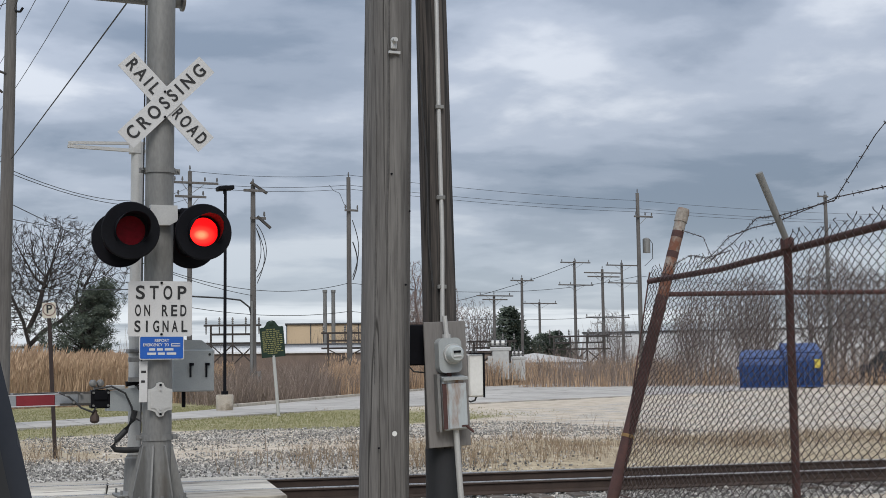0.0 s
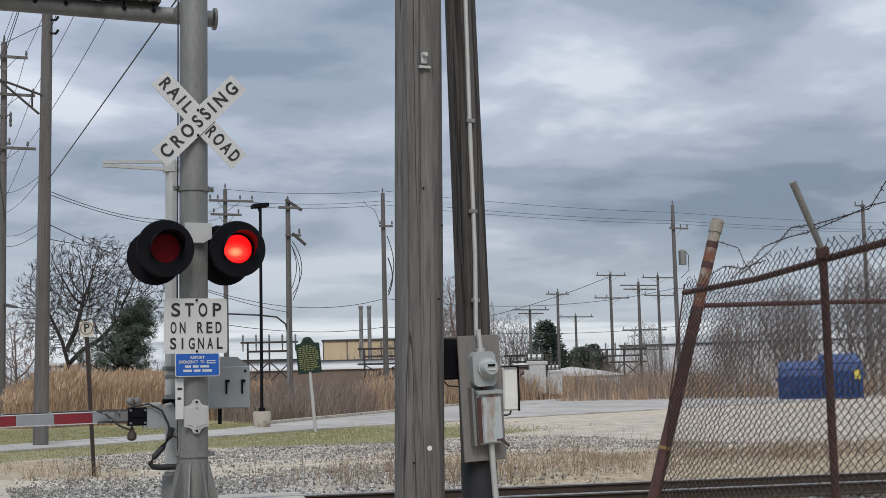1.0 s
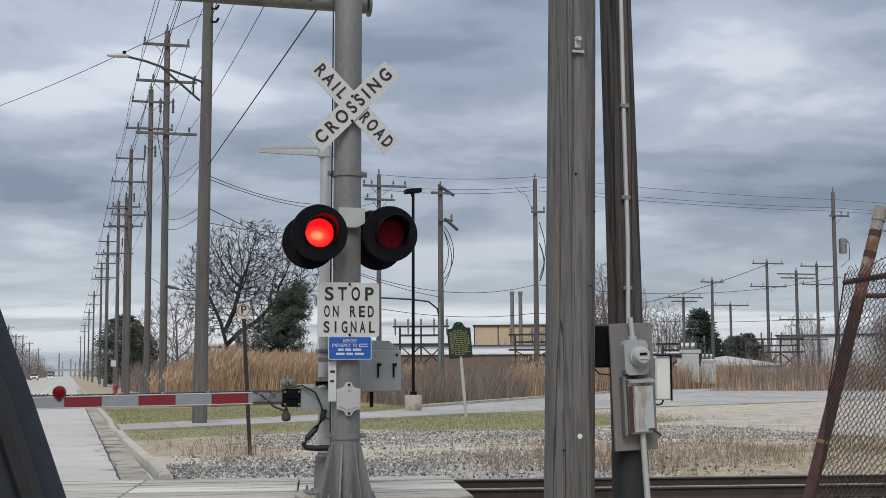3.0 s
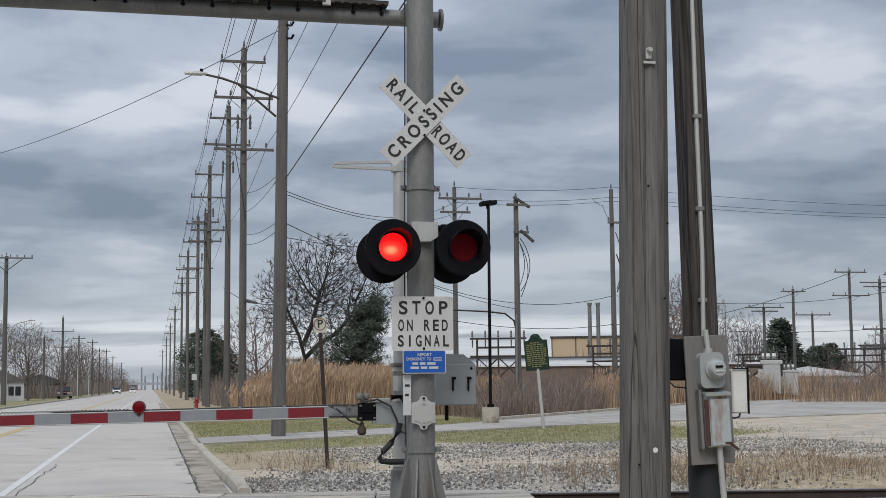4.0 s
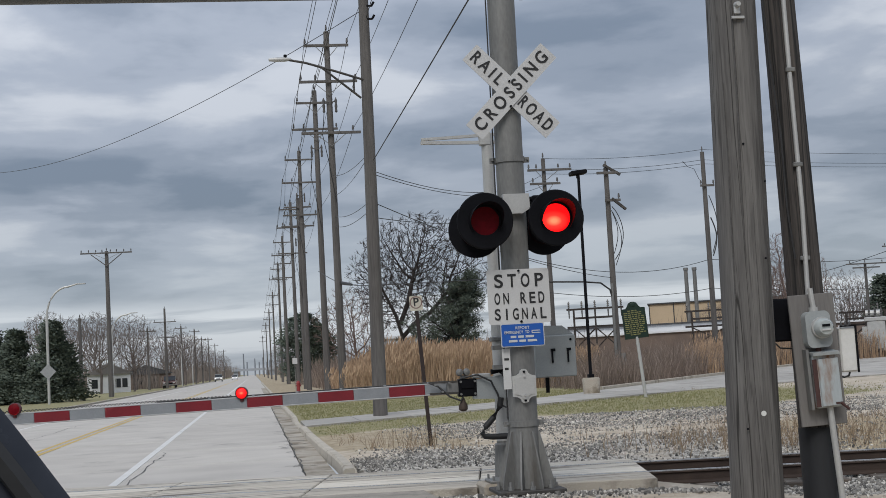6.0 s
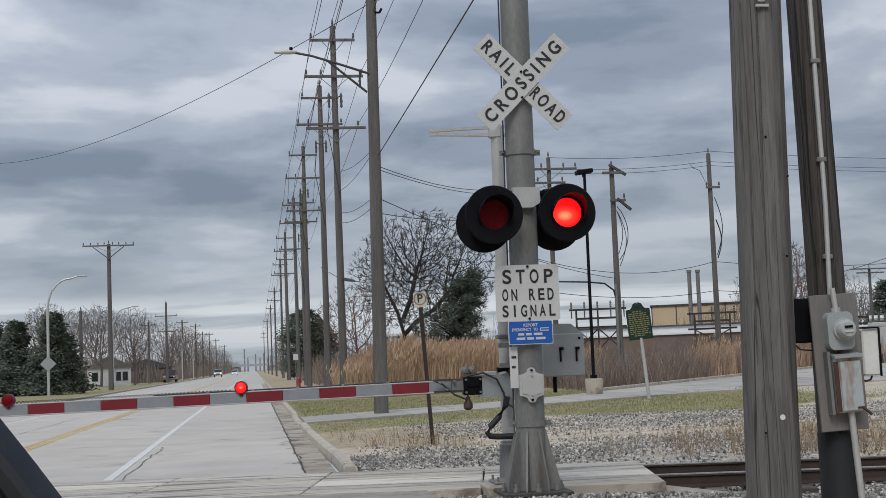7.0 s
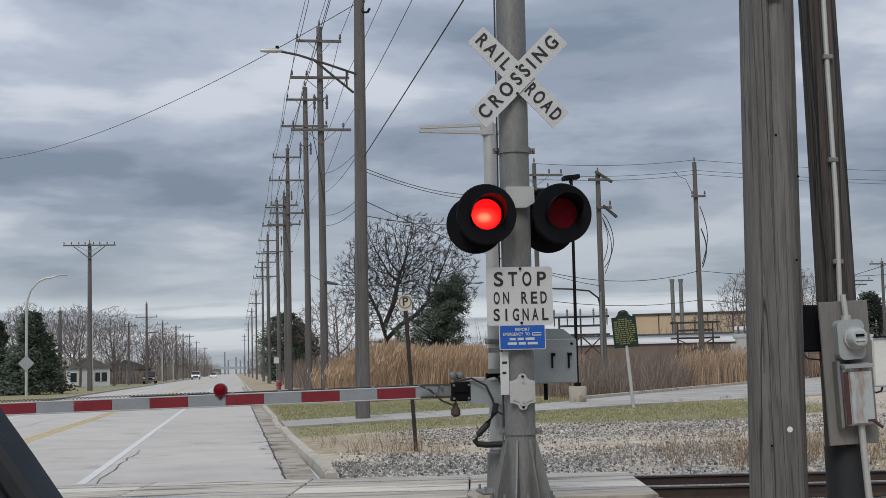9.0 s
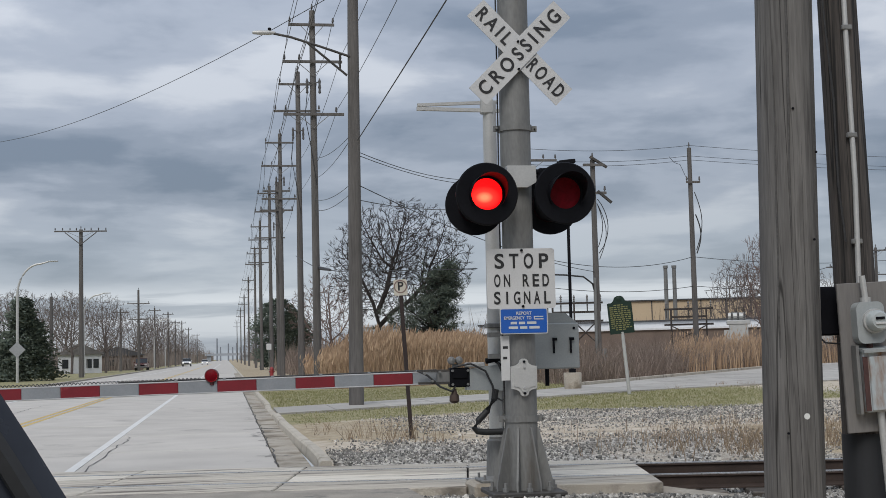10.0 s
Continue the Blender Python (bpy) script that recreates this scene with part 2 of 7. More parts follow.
RUST_W = mat("peeling_white_paint_on_rust", (0.34, 0.31, 0.27), (0.19, 0.165, 0.14), 0.8, 0.1, 5, 40, (0.15, 0.06, 0.035), 0.5, 0.25, (1, 1, 0.8))
WIRE_R = mat("rusty_mesh_wire", (0.06, 0.042, 0.038), (0.03, 0.023, 0.022), 0.85, 0.2, 12, 60, (0.14, 0.13, 0.12), 0.62, 0.0)
RAIL_M = mat("brown_rail_steel", (0.085, 0.06, 0.048), (0.05, 0.036, 0.03), 0.7, 0.4, 4, 60, None, 0.6, 0.15)
RAIL_T = mat("polished_rail_head", (0.62, 0.61, 0.60), (0.5, 0.49, 0.48), 0.28, 0.9, 6, 60, None, 0.6, 0.03)
SIGN_O = mat("dirty_sign_sheeting", (0.56, 0.53, 0.44), (0.46, 0.43, 0.35), 0.55, 0, 9, 70, (0.3, 0.26, 0.2), 0.64, 0.02)
WHITE_P = mat("white_painted_metal", (0.72, 0.72, 0.69), (0.62, 0.62, 0.59), 0.5, 0, 4, 50, (0.45, 0.42, 0.36), 0.7, 0.03)
CABLE_M = mat("black_cable", (0.018, 0.018, 0.019), (0.03, 0.03, 0.03), 0.6, 0, 10, 60, None, 0.6, 0.0)
LENS_D = mat("dark_red_lens", (0.18, 0.002, 0.009), (0.11, 0.0015, 0.005), 0.4, 0, 20, 120, None, 0.6, 0.2, spec=0.12)


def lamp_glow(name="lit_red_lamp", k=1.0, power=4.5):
    """A red lamp, its hot core painted into the emission just below its middle."""
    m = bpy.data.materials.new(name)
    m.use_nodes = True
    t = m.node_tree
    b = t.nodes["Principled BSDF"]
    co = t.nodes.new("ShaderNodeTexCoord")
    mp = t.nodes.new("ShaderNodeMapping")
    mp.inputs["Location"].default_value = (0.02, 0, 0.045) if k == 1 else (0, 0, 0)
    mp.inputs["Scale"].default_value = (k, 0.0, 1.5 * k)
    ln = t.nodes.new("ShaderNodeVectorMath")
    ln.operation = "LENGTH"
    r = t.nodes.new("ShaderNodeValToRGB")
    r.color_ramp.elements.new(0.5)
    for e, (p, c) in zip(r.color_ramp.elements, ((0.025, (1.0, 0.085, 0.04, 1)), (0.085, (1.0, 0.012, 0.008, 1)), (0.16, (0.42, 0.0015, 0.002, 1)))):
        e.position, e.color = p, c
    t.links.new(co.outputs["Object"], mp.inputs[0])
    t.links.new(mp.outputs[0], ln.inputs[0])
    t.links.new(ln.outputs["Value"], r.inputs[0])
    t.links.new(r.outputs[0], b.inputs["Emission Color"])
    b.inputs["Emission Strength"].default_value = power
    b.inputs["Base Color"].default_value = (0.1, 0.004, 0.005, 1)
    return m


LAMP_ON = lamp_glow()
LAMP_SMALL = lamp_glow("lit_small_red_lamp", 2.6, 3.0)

# ---- mesh helpers ----


def basis(d):
    d = Vector(d).normalized()
    a = Vector((0, 0, 1)) if abs(d.z) < 0.9 else Vector((1, 0, 0))
    u = d.cross(a).normalized()
    return u, d.cross(u).normalized()


class Shape:
    """Vertices and faces gathered for one mesh, with a material slot per face."""

    def __init__(self):
        self.v, self.f, self.s = [], [], []

    def add(self, vs, fs, slot=0):
        n = len(self.v)
        self.v += [tuple(p) for p in vs]
        self.f += [tuple(i + n for i in f) for f in fs]
        self.s += [slot] * len(fs)
        return self

    def box(self, c, size, rot=None, slot=0, bev=0.0):
        hx, hy, hz = (s / 2 for s in size)
        if bev:
            b = min(bev, hx * 0.9, hy * 0.9, hz * 0.9)
            vs = []
            for sx in (-1, 1):
                for sy in (-1, 1):
                    for sz in (-1, 1):
                        vs += [(sx * hx, sy * (hy - b), sz * (hz - b)), (sx * (hx - b), sy * hy, sz * (hz - b)), (sx * (hx - b), sy * (hy - b), sz * hz)]
            bm = bmesh.new()
            for p in vs:
                bm.verts.new(p)
            h = bmesh.ops.convex_hull(bm, input=bm.verts)
            bm.verts.index_update()
            vs = [v.co.copy() for v in bm.verts]
            fs = [[v.index for v in f.verts] for f in bm.faces]
            bm.free()
        else:
            vs = [Vector((sx * hx, sy * hy, sz * hz)) for sx in (-1, 1) for sy in (-1, 1) for sz in (-1, 1)]
            fs = [(0, 1, 3, 2), (4, 6, 7, 5), (0, 4, 5, 1), (2, 3, 7, 6), (0, 2, 6, 4), (1, 5, 7, 3)]
        m = Matrix.Translation(c) @ (rot.to_4x4() if rot else Matrix())
        return self.add([m @ Vector(p) for p in vs], fs, slot)

    def rod(self, p0, p1, r0, r1=None, seg=10, slot=0, cap=True):
        r1 = r0 if r1 is None else r1
        p0, p1 = Vector(p0), Vector(p1)
        u, w = basis(p1 - p0)
        vs = []
        for p, r in ((p0, r0), (p1, r1)):
            vs += [p + (u * math.cos(a) + w * math.sin(a)) * r for a in (2 * math.pi * i / seg for i in range(seg))]
        fs = [(i, (i + 1) % seg, seg + (i + 1) % seg, seg + i) for i in range(seg)]
        if cap:
            fs += [tuple(range(seg))[::-1], tuple(range(seg, 2 * seg))]
        return self.add(vs, fs, slot)

    def tube(self, pts, r, seg=6, slot=0):
        pts = [Vector(p) for p in pts]
        vs, fs, n = [], [], len(pts)
        for i, p in enumerate(pts):
            d = pts[min(i + 1, n - 1)] - pts[max(i - 1, 0)]
            u, w = basis(d)
            rr = r[i] if isinstance(r, (list, tuple)) else r
            vs += [p + (u * math.cos(a) + w * math.sin(a)) * rr for a in (2 * math.pi * k / seg for k in range(seg))]
        for i in range(n - 1):
            fs += [(i * seg + k, i * seg + (k + 1) % seg, (i + 1) * seg + (k + 1) % seg, (i + 1) * seg + k) for k in range(seg)]
        fs += [tuple(range(seg))[::-1], tuple(range((n - 1) * seg, n * seg))]
        return self.add(vs, fs, slot)

    def plate(self, outline, y0, y1, slot=0, m=None):
        """A flat outline in x and z, given thickness from y0 to y1."""
        n = len(outline)
        vs = [Vector((x, y, z)) for y in (y0, y1) for x, z in outline]
        fs = [tuple(range(n)), tuple(range(2 * n - 1, n - 1, -1))] + [(i, n + i, n + (i + 1) % n, (i + 1) % n) for i in range(n)]
        return self.add([m @ p for p in vs] if m else vs, fs, slot)

    def lathe(self, prof, c=(0, 0, 0), seg=24, axis="z", slot=0):
        vs, fs, n = [], [], len(prof)
        for k in range(seg):
            a = 2 * math.pi * k / seg
            for r, h in prof:
                p = {"z": (r * math.cos(a), r * math.sin(a), h), "y": (r * math.cos(a), h, r * math.sin(a)), "x": (h, r * math.cos(a), r * math.sin(a))}[axis]
                vs.append(Vector(p) + Vector(c))
        for k in range(seg):
            for i in range(n - 1):
                a, b = k * n + i, ((k + 1) % seg) * n + i
                fs.append((a, a + 1, b + 1, b))
        return self.add(vs, fs, slot)

    def mesh(self, name, mats, smooth=False):
        me = bpy.data.meshes.new(name)
        me.from_pydata(self.v, [], self.f)
        for m in mats if isinstance(mats, (list, tuple)) else [mats]:
            me.materials.append(m)
        if any(self.s):
            me.polygons.foreach_set("material_index", self.s)
        bm = bmesh.new()
        bm.from_mesh(me)
        bmesh.ops.recalc_face_normals(bm, faces=bm.faces)
        bm.to_mesh(me)
        bm.free()
        if smooth:
            me.polygons.foreach_set("use_smooth", [True] * len(me.polygons))
            me.set_sharp_from_angle(angle=radians(40))
        me.update()
        return me


def S():
    return Shape()


def part(name, shape, material, parent, label="", smooth=False):
    ob = new(name, shape.mesh(name, material, smooth) if isinstance(shape, Shape) else shape)
    ob.parent = parent
    return tagged(ob, label)


def thing(name, label, category, at=(0, 0, 0), rz=0, group="", kind=""):
    ob = new(name)
    ob.empty_display_size = 0.2
    ob.matrix_basis = pose(*at, 0, 0, rz)
    return tagged(ob, label, category, group, kind)


def solid(name, shape, material, label, category, at=(0, 0, 0), rz=0, group="", kind="", smooth=False):
    ob = new(name, shape.mesh(name, material, smooth))
    ob.matrix_basis = pose(*at, 0, 0, rz)
    return tagged(ob, label, category, group, kind)


def letters(name, text, size, material, parent, m, spacing=1.0, width=None, label=""):
    """A line of writing as a thin mesh, centred, facing -y after m."""
    cu = bpy.data.curves.new(name, "FONT")
    cu.body, cu.size, cu.extrude, cu.align_x, cu.align_y, cu.space_character = text, size, 0.0015, "CENTER", "CENTER", spacing
    cu.offset = size * 0.02
    tmp = new(name, cu)
    me = bpy.data.meshes.new_from_object(tmp.evaluated_get(bpy.context.evaluated_depsgraph_get()))
    bpy.data.objects.remove(tmp)
    if width:
        xs = [v.co.x for v in me.vertices]
        k = width / (max(xs) - min(xs))
        me.transform(Matrix.Diagonal((k, 1, 1, 1)))
    me.transform(m @ pose(0, 0, 0, 90))
    me.materials.clear()
    me.materials.append(material)
    ob = new(name, me)
    ob.parent = parent
    return tagged(ob, label)


def sag(a, b, drop, n=14):
    a, b = Vector(a), Vector(b)
    return [a.lerp(b, i / n) - Vector((0, 0, drop * 4 * (i / n) * (1 - i / n))) for i in range(n + 1)]

# ---- ground, road, kerb, path ----
TRACK_A = -math.atan(0.18)          # the track crosses the road at a slant
TRACK = pose(0, 16.2, 0, 0, 0, math.degrees(TRACK_A))
RAIL_Z = 0.05


def near_rail(x):
    return 16.2 - 0.18 * x


def smooth(a, b, v):
    v = min(1, max(0, (v - a) / (b - a)))
    return v * v * (3 - 2 * v)


def ground_z(x, y):
    """Height of the open ground: level, a little dip beside the rails, low bumps."""
    d = y - near_rail(x)
    z = 0.02 * noise.noise((x * 0.9, y * 0.9, 0)) + 0.035 * noise.noise((x * 0.25, y * 0.25, 5))
    bed = smooth(-3.2, -1.0, d) * (1 - smooth(2.6, 4.2, d))
    z += -0.155 * bed
    z += 0.06 * smooth(3.2, 6, d) * (1 - smooth(10, 15, d)) * smooth(3, 7, x)
    z += 0.09 * smooth(-6.5, -2.5, d) * (1 - smooth(-0.9, -0.2, d)) * (1 - smooth(4.6, 5.6, x))
    return z


def path_near(x):
    """The near edge of the footpath, which widens into the drive to the right."""
    for x0, y0, x1, y1 in ((-50, -7.0, 1.2, 34.8), (1.2, 34.8, 7.2, 39.6), (7.2, 39.6, 14.6, 45.4), (14.6, 45.4, 23.5, 50.3), (23.5, 50.3, 400, 251)):
        if x <= x1:
            return y0 + (y1 - y0) * (x - x0) / (x1 - x0)
    return 251


def path_far(x):
    return 38.8 + 0.92 * (x - 1.2) + (0.55 * (x - 10) if x > 10 else 0)


def grid(x0, x1, dx, y0, y1, dy):
    nx, ny = round((x1 - x0) / dx), round((y1 - y0) / dy)
    vs = [(x0 + dx * i, y0 + dy * j) for j in range(ny + 1) for i in range(nx + 1)]
    fs = [(j * (nx + 1) + i, j * (nx + 1) + i + 1, (j + 1) * (nx + 1) + i + 1, (j + 1) * (nx + 1) + i) for j in range(ny) for i in range(nx)]
    return vs, fs


def ground_material():
    m = bpy.data.materials.new("open_ground")
    m.use_nodes = True
    t = m.node_tree
    L = t.links.new
    b = t.nodes["Principled BSDF"]
    at = t.nodes.new("ShaderNodeAttribute")
    at.attribute_name = "cover"
    sp = t.nodes.new("ShaderNodeSeparateColor")
    L(at.outputs["Color"], sp.inputs[0])
    co = t.nodes.new("ShaderNodeTexCoord")

    def noisy(scale, a, c, lo=0.35, hi=0.65, detail=6):
        n = t.nodes.new("ShaderNodeTexNoise")
        n.inputs["Scale"].default_value, n.inputs["Detail"].default_value, n.inputs["Roughness"].default_value = scale, detail, 0.65
        L(co.outputs["Object"], n.inputs["Vector"])
        r = t.nodes.new("ShaderNodeValToRGB")
        r.color_ramp.elements[0].position, r.color_ramp.elements[0].color = lo, (*a, 1)
        r.color_ramp.elements[1].position, r.color_ramp.elements[1].color = hi, (*c, 1)
        L(n.outputs[0], r.inputs[0])
        return r.outputs[0], n.outputs[0]

    def stones(scale, dark, pale):
        v = t.nodes.new("ShaderNodeTexVoronoi")
        v.inputs["Scale"].default_value = scale
        L(co.outputs["Object"], v.inputs["Vector"])
        s = t.nodes.new("ShaderNodeSeparateColor")
        L(v.outputs["Color"], s.inputs[0])
        r = t.nodes.new("ShaderNodeValToRGB")
        r.color_ramp.elements[0].color, r.color_ramp.elements[1].color = (*dark, 1), (*pale, 1)
        L(s.outputs[0], r.inputs[0])
        return r.outputs[0], v.outputs["Distance"]

    def over(f, a, c):
        x = t.nodes.new("ShaderNodeMix")
        x.data_type = "RGBA"
        L(f, x.inputs[0])
        L(a, x.inputs[6])
        L(c, x.inputs[7])
        return x.outputs[2]

    def rough_edge(f, scale=2.2, amount=0.75):
        n = t.nodes.new("ShaderNodeTexNoise")
        n.inputs["Scale"].default_value, n.inputs["Detail"].default_value = scale, 8
        L(co.outputs["Object"], n.inputs["Vector"])
        a = t.nodes.new("ShaderNodeMath")
        a.operation = "MULTIPLY_ADD"
        L(n.outputs[0], a.inputs[0])
        a.inputs[1].default_value = amount
        L(f, a.inputs[2])
        r = t.nodes.new("ShaderNodeMapRange")
        r.inputs[1].default_value, r.inputs[2].default_value = amount * 0.5 + 0.36, amount * 0.5 + 0.64
        L(a.outputs[0], r.inputs[0])
        return r.outputs[0]

    dirt, d_h = noisy(1.6, (0.37, 0.305, 0.225), (0.60, 0.525, 0.425))
    gravel, g_h = stones(26, (0.13, 0.123, 0.113), (0.58, 0.545, 0.485))
    dry, _ = noisy(5, (0.26, 0.205, 0.13), (0.46, 0.38, 0.26))
    green, _ = noisy(2.2, (0.19, 0.185, 0.082), (0.34, 0.295, 0.165))
    c = over(rough_edge(sp.outputs[0], 0.9, 1.25), dirt, gravel)
    c = over(rough_edge(sp.outputs[2], 3.0), c, dry)
    c = over(rough_edge(sp.outputs[1], 1.6), c, green)
    L(c, b.inputs["Base Color"])
    b.inputs["Roughness"].default_value = 0.95
    bp = t.nodes.new("ShaderNodeBump")
    bp.inputs["Strength"].default_value, bp.inputs["Distance"].default_value = 0.6, 0.03
    ad = t.nodes.new("ShaderNodeMath")
    L(g_h, ad.inputs[0])
    L(d_h, ad.inputs[1])
    L(ad.outputs[0], bp.inputs["Height"])
    L(bp.outputs[0], b.inputs["Normal"])
    return m


GROUND_M = ground_material()


def cover(x, y):
    """Shares of gravel, green grass and dry grass at a place."""
    d = y - near_rail(x)
    pn, pf = path_near(x), path_far(x)
    gravel = smooth(-3.5, -2.5, d) * (1 - smooth(2.0, 3.4, d)) * 1.0
    gravel = max(gravel, smooth(2.0, 3.2, d) * (1 - smooth(5.5, 9, d)) * smooth(1.4, 3.0, x) * (1 - smooth(7, 12, x)) * 0.6)
    gravel = max(gravel, 0.95 * smooth(2.0, 2.6, d) * (1 - smooth(4.6, 6.0, d)) * smooth(1.3, 1.6, x) * (1 - smooth(4.5, 6, x)))
    gravel = max(gravel, 0.42 * smooth(8, 11, d) * (1 - smooth(pn - 7, pn - 3.5, y)) * smooth(2.6, 4.5, x))
    gravel = max(gravel, 0.10 * smooth(4, 8, d) * smooth(8, 14, x) * (1 - smooth(pn - 5, pn - 1.5, y)))
    wide = 5.2 + 1.5 * min(4.0, max(0.0, x - 7))
    green = smooth(pn - wide - 1, pn - wide + 1, y) * (1 - smooth(pn + 0.2, pn + 0.6, y)) * (1 - 0.95 * smooth(15, 21, x))
    green = max(green, smooth(pf - 0.4, pf + 0.2, y) * (1 - smooth(62, 72, y)) * (1 - smooth(16, 22, x)))
    dry = smooth(1.7, 2.6, d) * (1 - smooth(7, 11, d)) * smooth(6.5, 10, x)
    dry = max(dry, 0.62 * smooth(6.0, 8.5, d) * (1 - smooth(14, 17, d)) * (1 - smooth(3.5, 6, x)))
    dry = max(dry, smooth(66, 74, y), smooth(22, 30, x) * smooth(pf + 0.5, pf + 4, y))
    dry = max(dry, 0.6 * (1 - smooth(-6, -3.4, d)))
    return gravel, green, dry


def ground_sheet():
    fine, ff = grid(1.3, 41.3, 0.32, 4.0, 68.0, 0.32)
    s = S().add([(x, y, ground_z(x, y)) for x, y in fine], ff)
    # far land round it, all one level sheet to the horizon
    for x0, x1, y0, y1 in ((41.3, 3000, 4, 68), (1.3, 3000, 68, 4200), (-3000, -11.4, -500, 4200), (1.3, 3000, -500, 4.0)):
        nx, ny = 12, 14
        xs = [x0 + (x1 - x0) * (i / nx) ** 2 for i in range(nx + 1)] if x0 > -100 else [x1 + (x0 - x1) * (i / nx) ** 2 for i in range(nx + 1)]
        ys = [y0 + (y1 - y0) * (j / ny) ** 2 for j in range(ny + 1)]
        s.add([(x, y, 0.0) for y in ys for x in xs], [(j * (nx + 1) + i, j * (nx + 1) + i + 1, (j + 1) * (nx + 1) + i + 1, (j + 1) * (nx + 1) + i) for j in range(ny) for i in range(nx)])
    ob = solid("ground", s, GROUND_M, "bare dirt, gravel and patchy grass beside the railway crossing", "ground", kind="structure")
    me = ob.data
    col = me.color_attributes.new("cover", "FLOAT_COLOR", "POINT")
    vals = []
    for v in me.vertices:
        x, y, _ = v.co
        if x < -11.3:
            g, e, d = 0, 0.75, 0.5
        else:
            g, e, d = cover(x, y)
        vals += [g, e, d, 1]
    col.data.foreach_set("color", vals)
    return ob


ground_sheet()


def road():
    r = new("road")
    tagged(r, "worn concrete road with painted lanes", "road", kind="structure")
    base = S()
    base.box((-5.1, 1120, -0.16), (12.5, 2202, 0.26))
    part("roadbed", base, ASPHALT, r)
    lanes = [(-11.0, -8.05), (-8.03, -4.72), (-4.70, -2.03), (-2.01, 0.70), (0.72, 1.14)]
    for j in range(26):
        y0 = 18.3 + j * 4.6
        for x0, x1 in lanes:
            dz = 0.003 * random.uniform(-1, 1)
            part("slab", S().box(((x0 + x1) / 2, y0 + 2.29, -0.02 + dz), (x1 - x0, 4.575, 0.04), bev=0.006), GUTTER if x0 > 0.6 else CONCRETE, r)
    far = S().box((-4.93, 1140, -0.021), (12.14, 2002.6, 0.04))
    part("far_pavement", far, CONCRETE, r)
    return r


ROAD = road()


def strip(name, pts, w, material, label, z=0.004, parent=None, cat="line"):
    s = S()
    for (x0, y0), (x1, y1) in zip(pts, pts[1:]):
        s.box(((x0 + x1) / 2, (y0 + y1) / 2, z), (w, math.hypot(x1 - x0, y1 - y0), 0.004), Matrix.Rotation(-math.atan2(x1 - x0, y1 - y0), 3, "Z"))
    if parent:
        return part(name, s, material, parent, label)
    return solid(name, s, material, label, cat, kind="structure")


strip("lane_line", [(-2.02, 18.35), (-2.02, 420)], 0.13, LINE_W, "worn white lane line on concrete", parent=ROAD)
for yx in (-4.60, -4.84):
    strip("centre_line", [(yx, 19.2), (yx, 420)], 0.11, LINE_Y, "faded yellow centre line", parent=ROAD)
strip("lane_line", [(-8.04, 19.2), (-8.04, 420)], 0.12, LINE_W, "worn white lane line on concrete", parent=ROAD)


def cracks():
    """Wandering tar-filled cracks beside the lane line and along the gutter."""
    s = S()
    rnd = random.Random(4)
    runs = [(-1.80, 19.0, 27, 0.10), (0.715, 19.2, 56, 0.05), (-6.2, 24, 48, 0.3)]
    for _ in range(34):
        # short broken cracks across the edge of the lane and the gutter
        y, x = rnd.uniform(20, 46), rnd.uniform(0.35, 0.8)
        for _ in range(rnd.randint(2, 5)):
            nx, ny, w = x + rnd.uniform(0.05, 0.16), y + rnd.uniform(-0.22, 0.22), rnd.uniform(0.01, 0.035)
            s.add([(x, y - w, 0.0085), (x, y + w, 0.0085), (nx, ny + w, 0.0085), (nx, ny - w, 0.0085)], [(0, 3, 2, 1)])
            x, y = nx, ny
            if x > 1.05:
                break
    for x0, ya, yb, amp in runs:
        y, x = ya, x0
        while y < yb:
            dy = rnd.uniform(0.25, 0.55)
            nx = x0 + amp * noise.noise((x0 * 7, y * 0.5, 2)) + rnd.uniform(-0.03, 0.03)
            w = rnd.uniform(0.004, 0.012)
            s.add([(x - w, y, 0.0075), (x + w, y, 0.0075), (nx + w, y + dy, 0.0075), (nx - w, y + dy, 0.0075)], [(0, 1, 2, 3)])
            x, y = nx, y + dy
    return part("tar_crack", s, TAR, ROAD, "dark tar-filled crack")


cracks()


def kerb():
    """Concrete kerb in lengths, turned down at the crossing and pulled in at the footpath."""
    k = thing("kerb", "chipped concrete kerb along the road", "kerb", kind="structure")
    pts = [(1.30, 18.45, 0.09), (1.31, 19.2, 0.12), (1.30, 20.6, 0.13), (1.24, 24, 0.13), (1.2, 29, 0.12), (1.2, 33.4, 0.12), (1.2, 34.8, 0.03), (1.2, 39.4, 0.03), (1.2, 40.8, 0.12)]
    pts += [(1.2, 40.8 + 6 * i, 0.12) for i in range(1, 30)]
    for (x0, y0, h0), (x1, y1, h1) in zip(pts, pts[1:]):
        w = 0.16
        vs = []
        g = 0.012
        for x, y, h in ((x0, y0 + g, h0), (x1, y1 - g, h1)):
            vs += [(x - w / 2 - 0.02, y, -0.05), (x - w / 2, y, h - 0.03), (x - w / 2 + 0.03, y, h), (x + w / 2 - 0.02, y, h), (x + w / 2, y, h - 0.02), (x + w / 2, y, -0.08)]
        fs = [(i, (i + 1) % 6, 6 + (i + 1) % 6, 6 + i) for i in range(6)] + [(0, 1, 2, 3, 4, 5), (11, 10, 9, 8, 7, 6)]
        part("kerb_stone", S().add(vs, fs), KERB_M, k)
    left = S().box((-11.2, 219, 0.04), (0.16, 400, 0.18), bev=0.02)
    part("kerb_stone", left, KERB_M, k)


kerb()


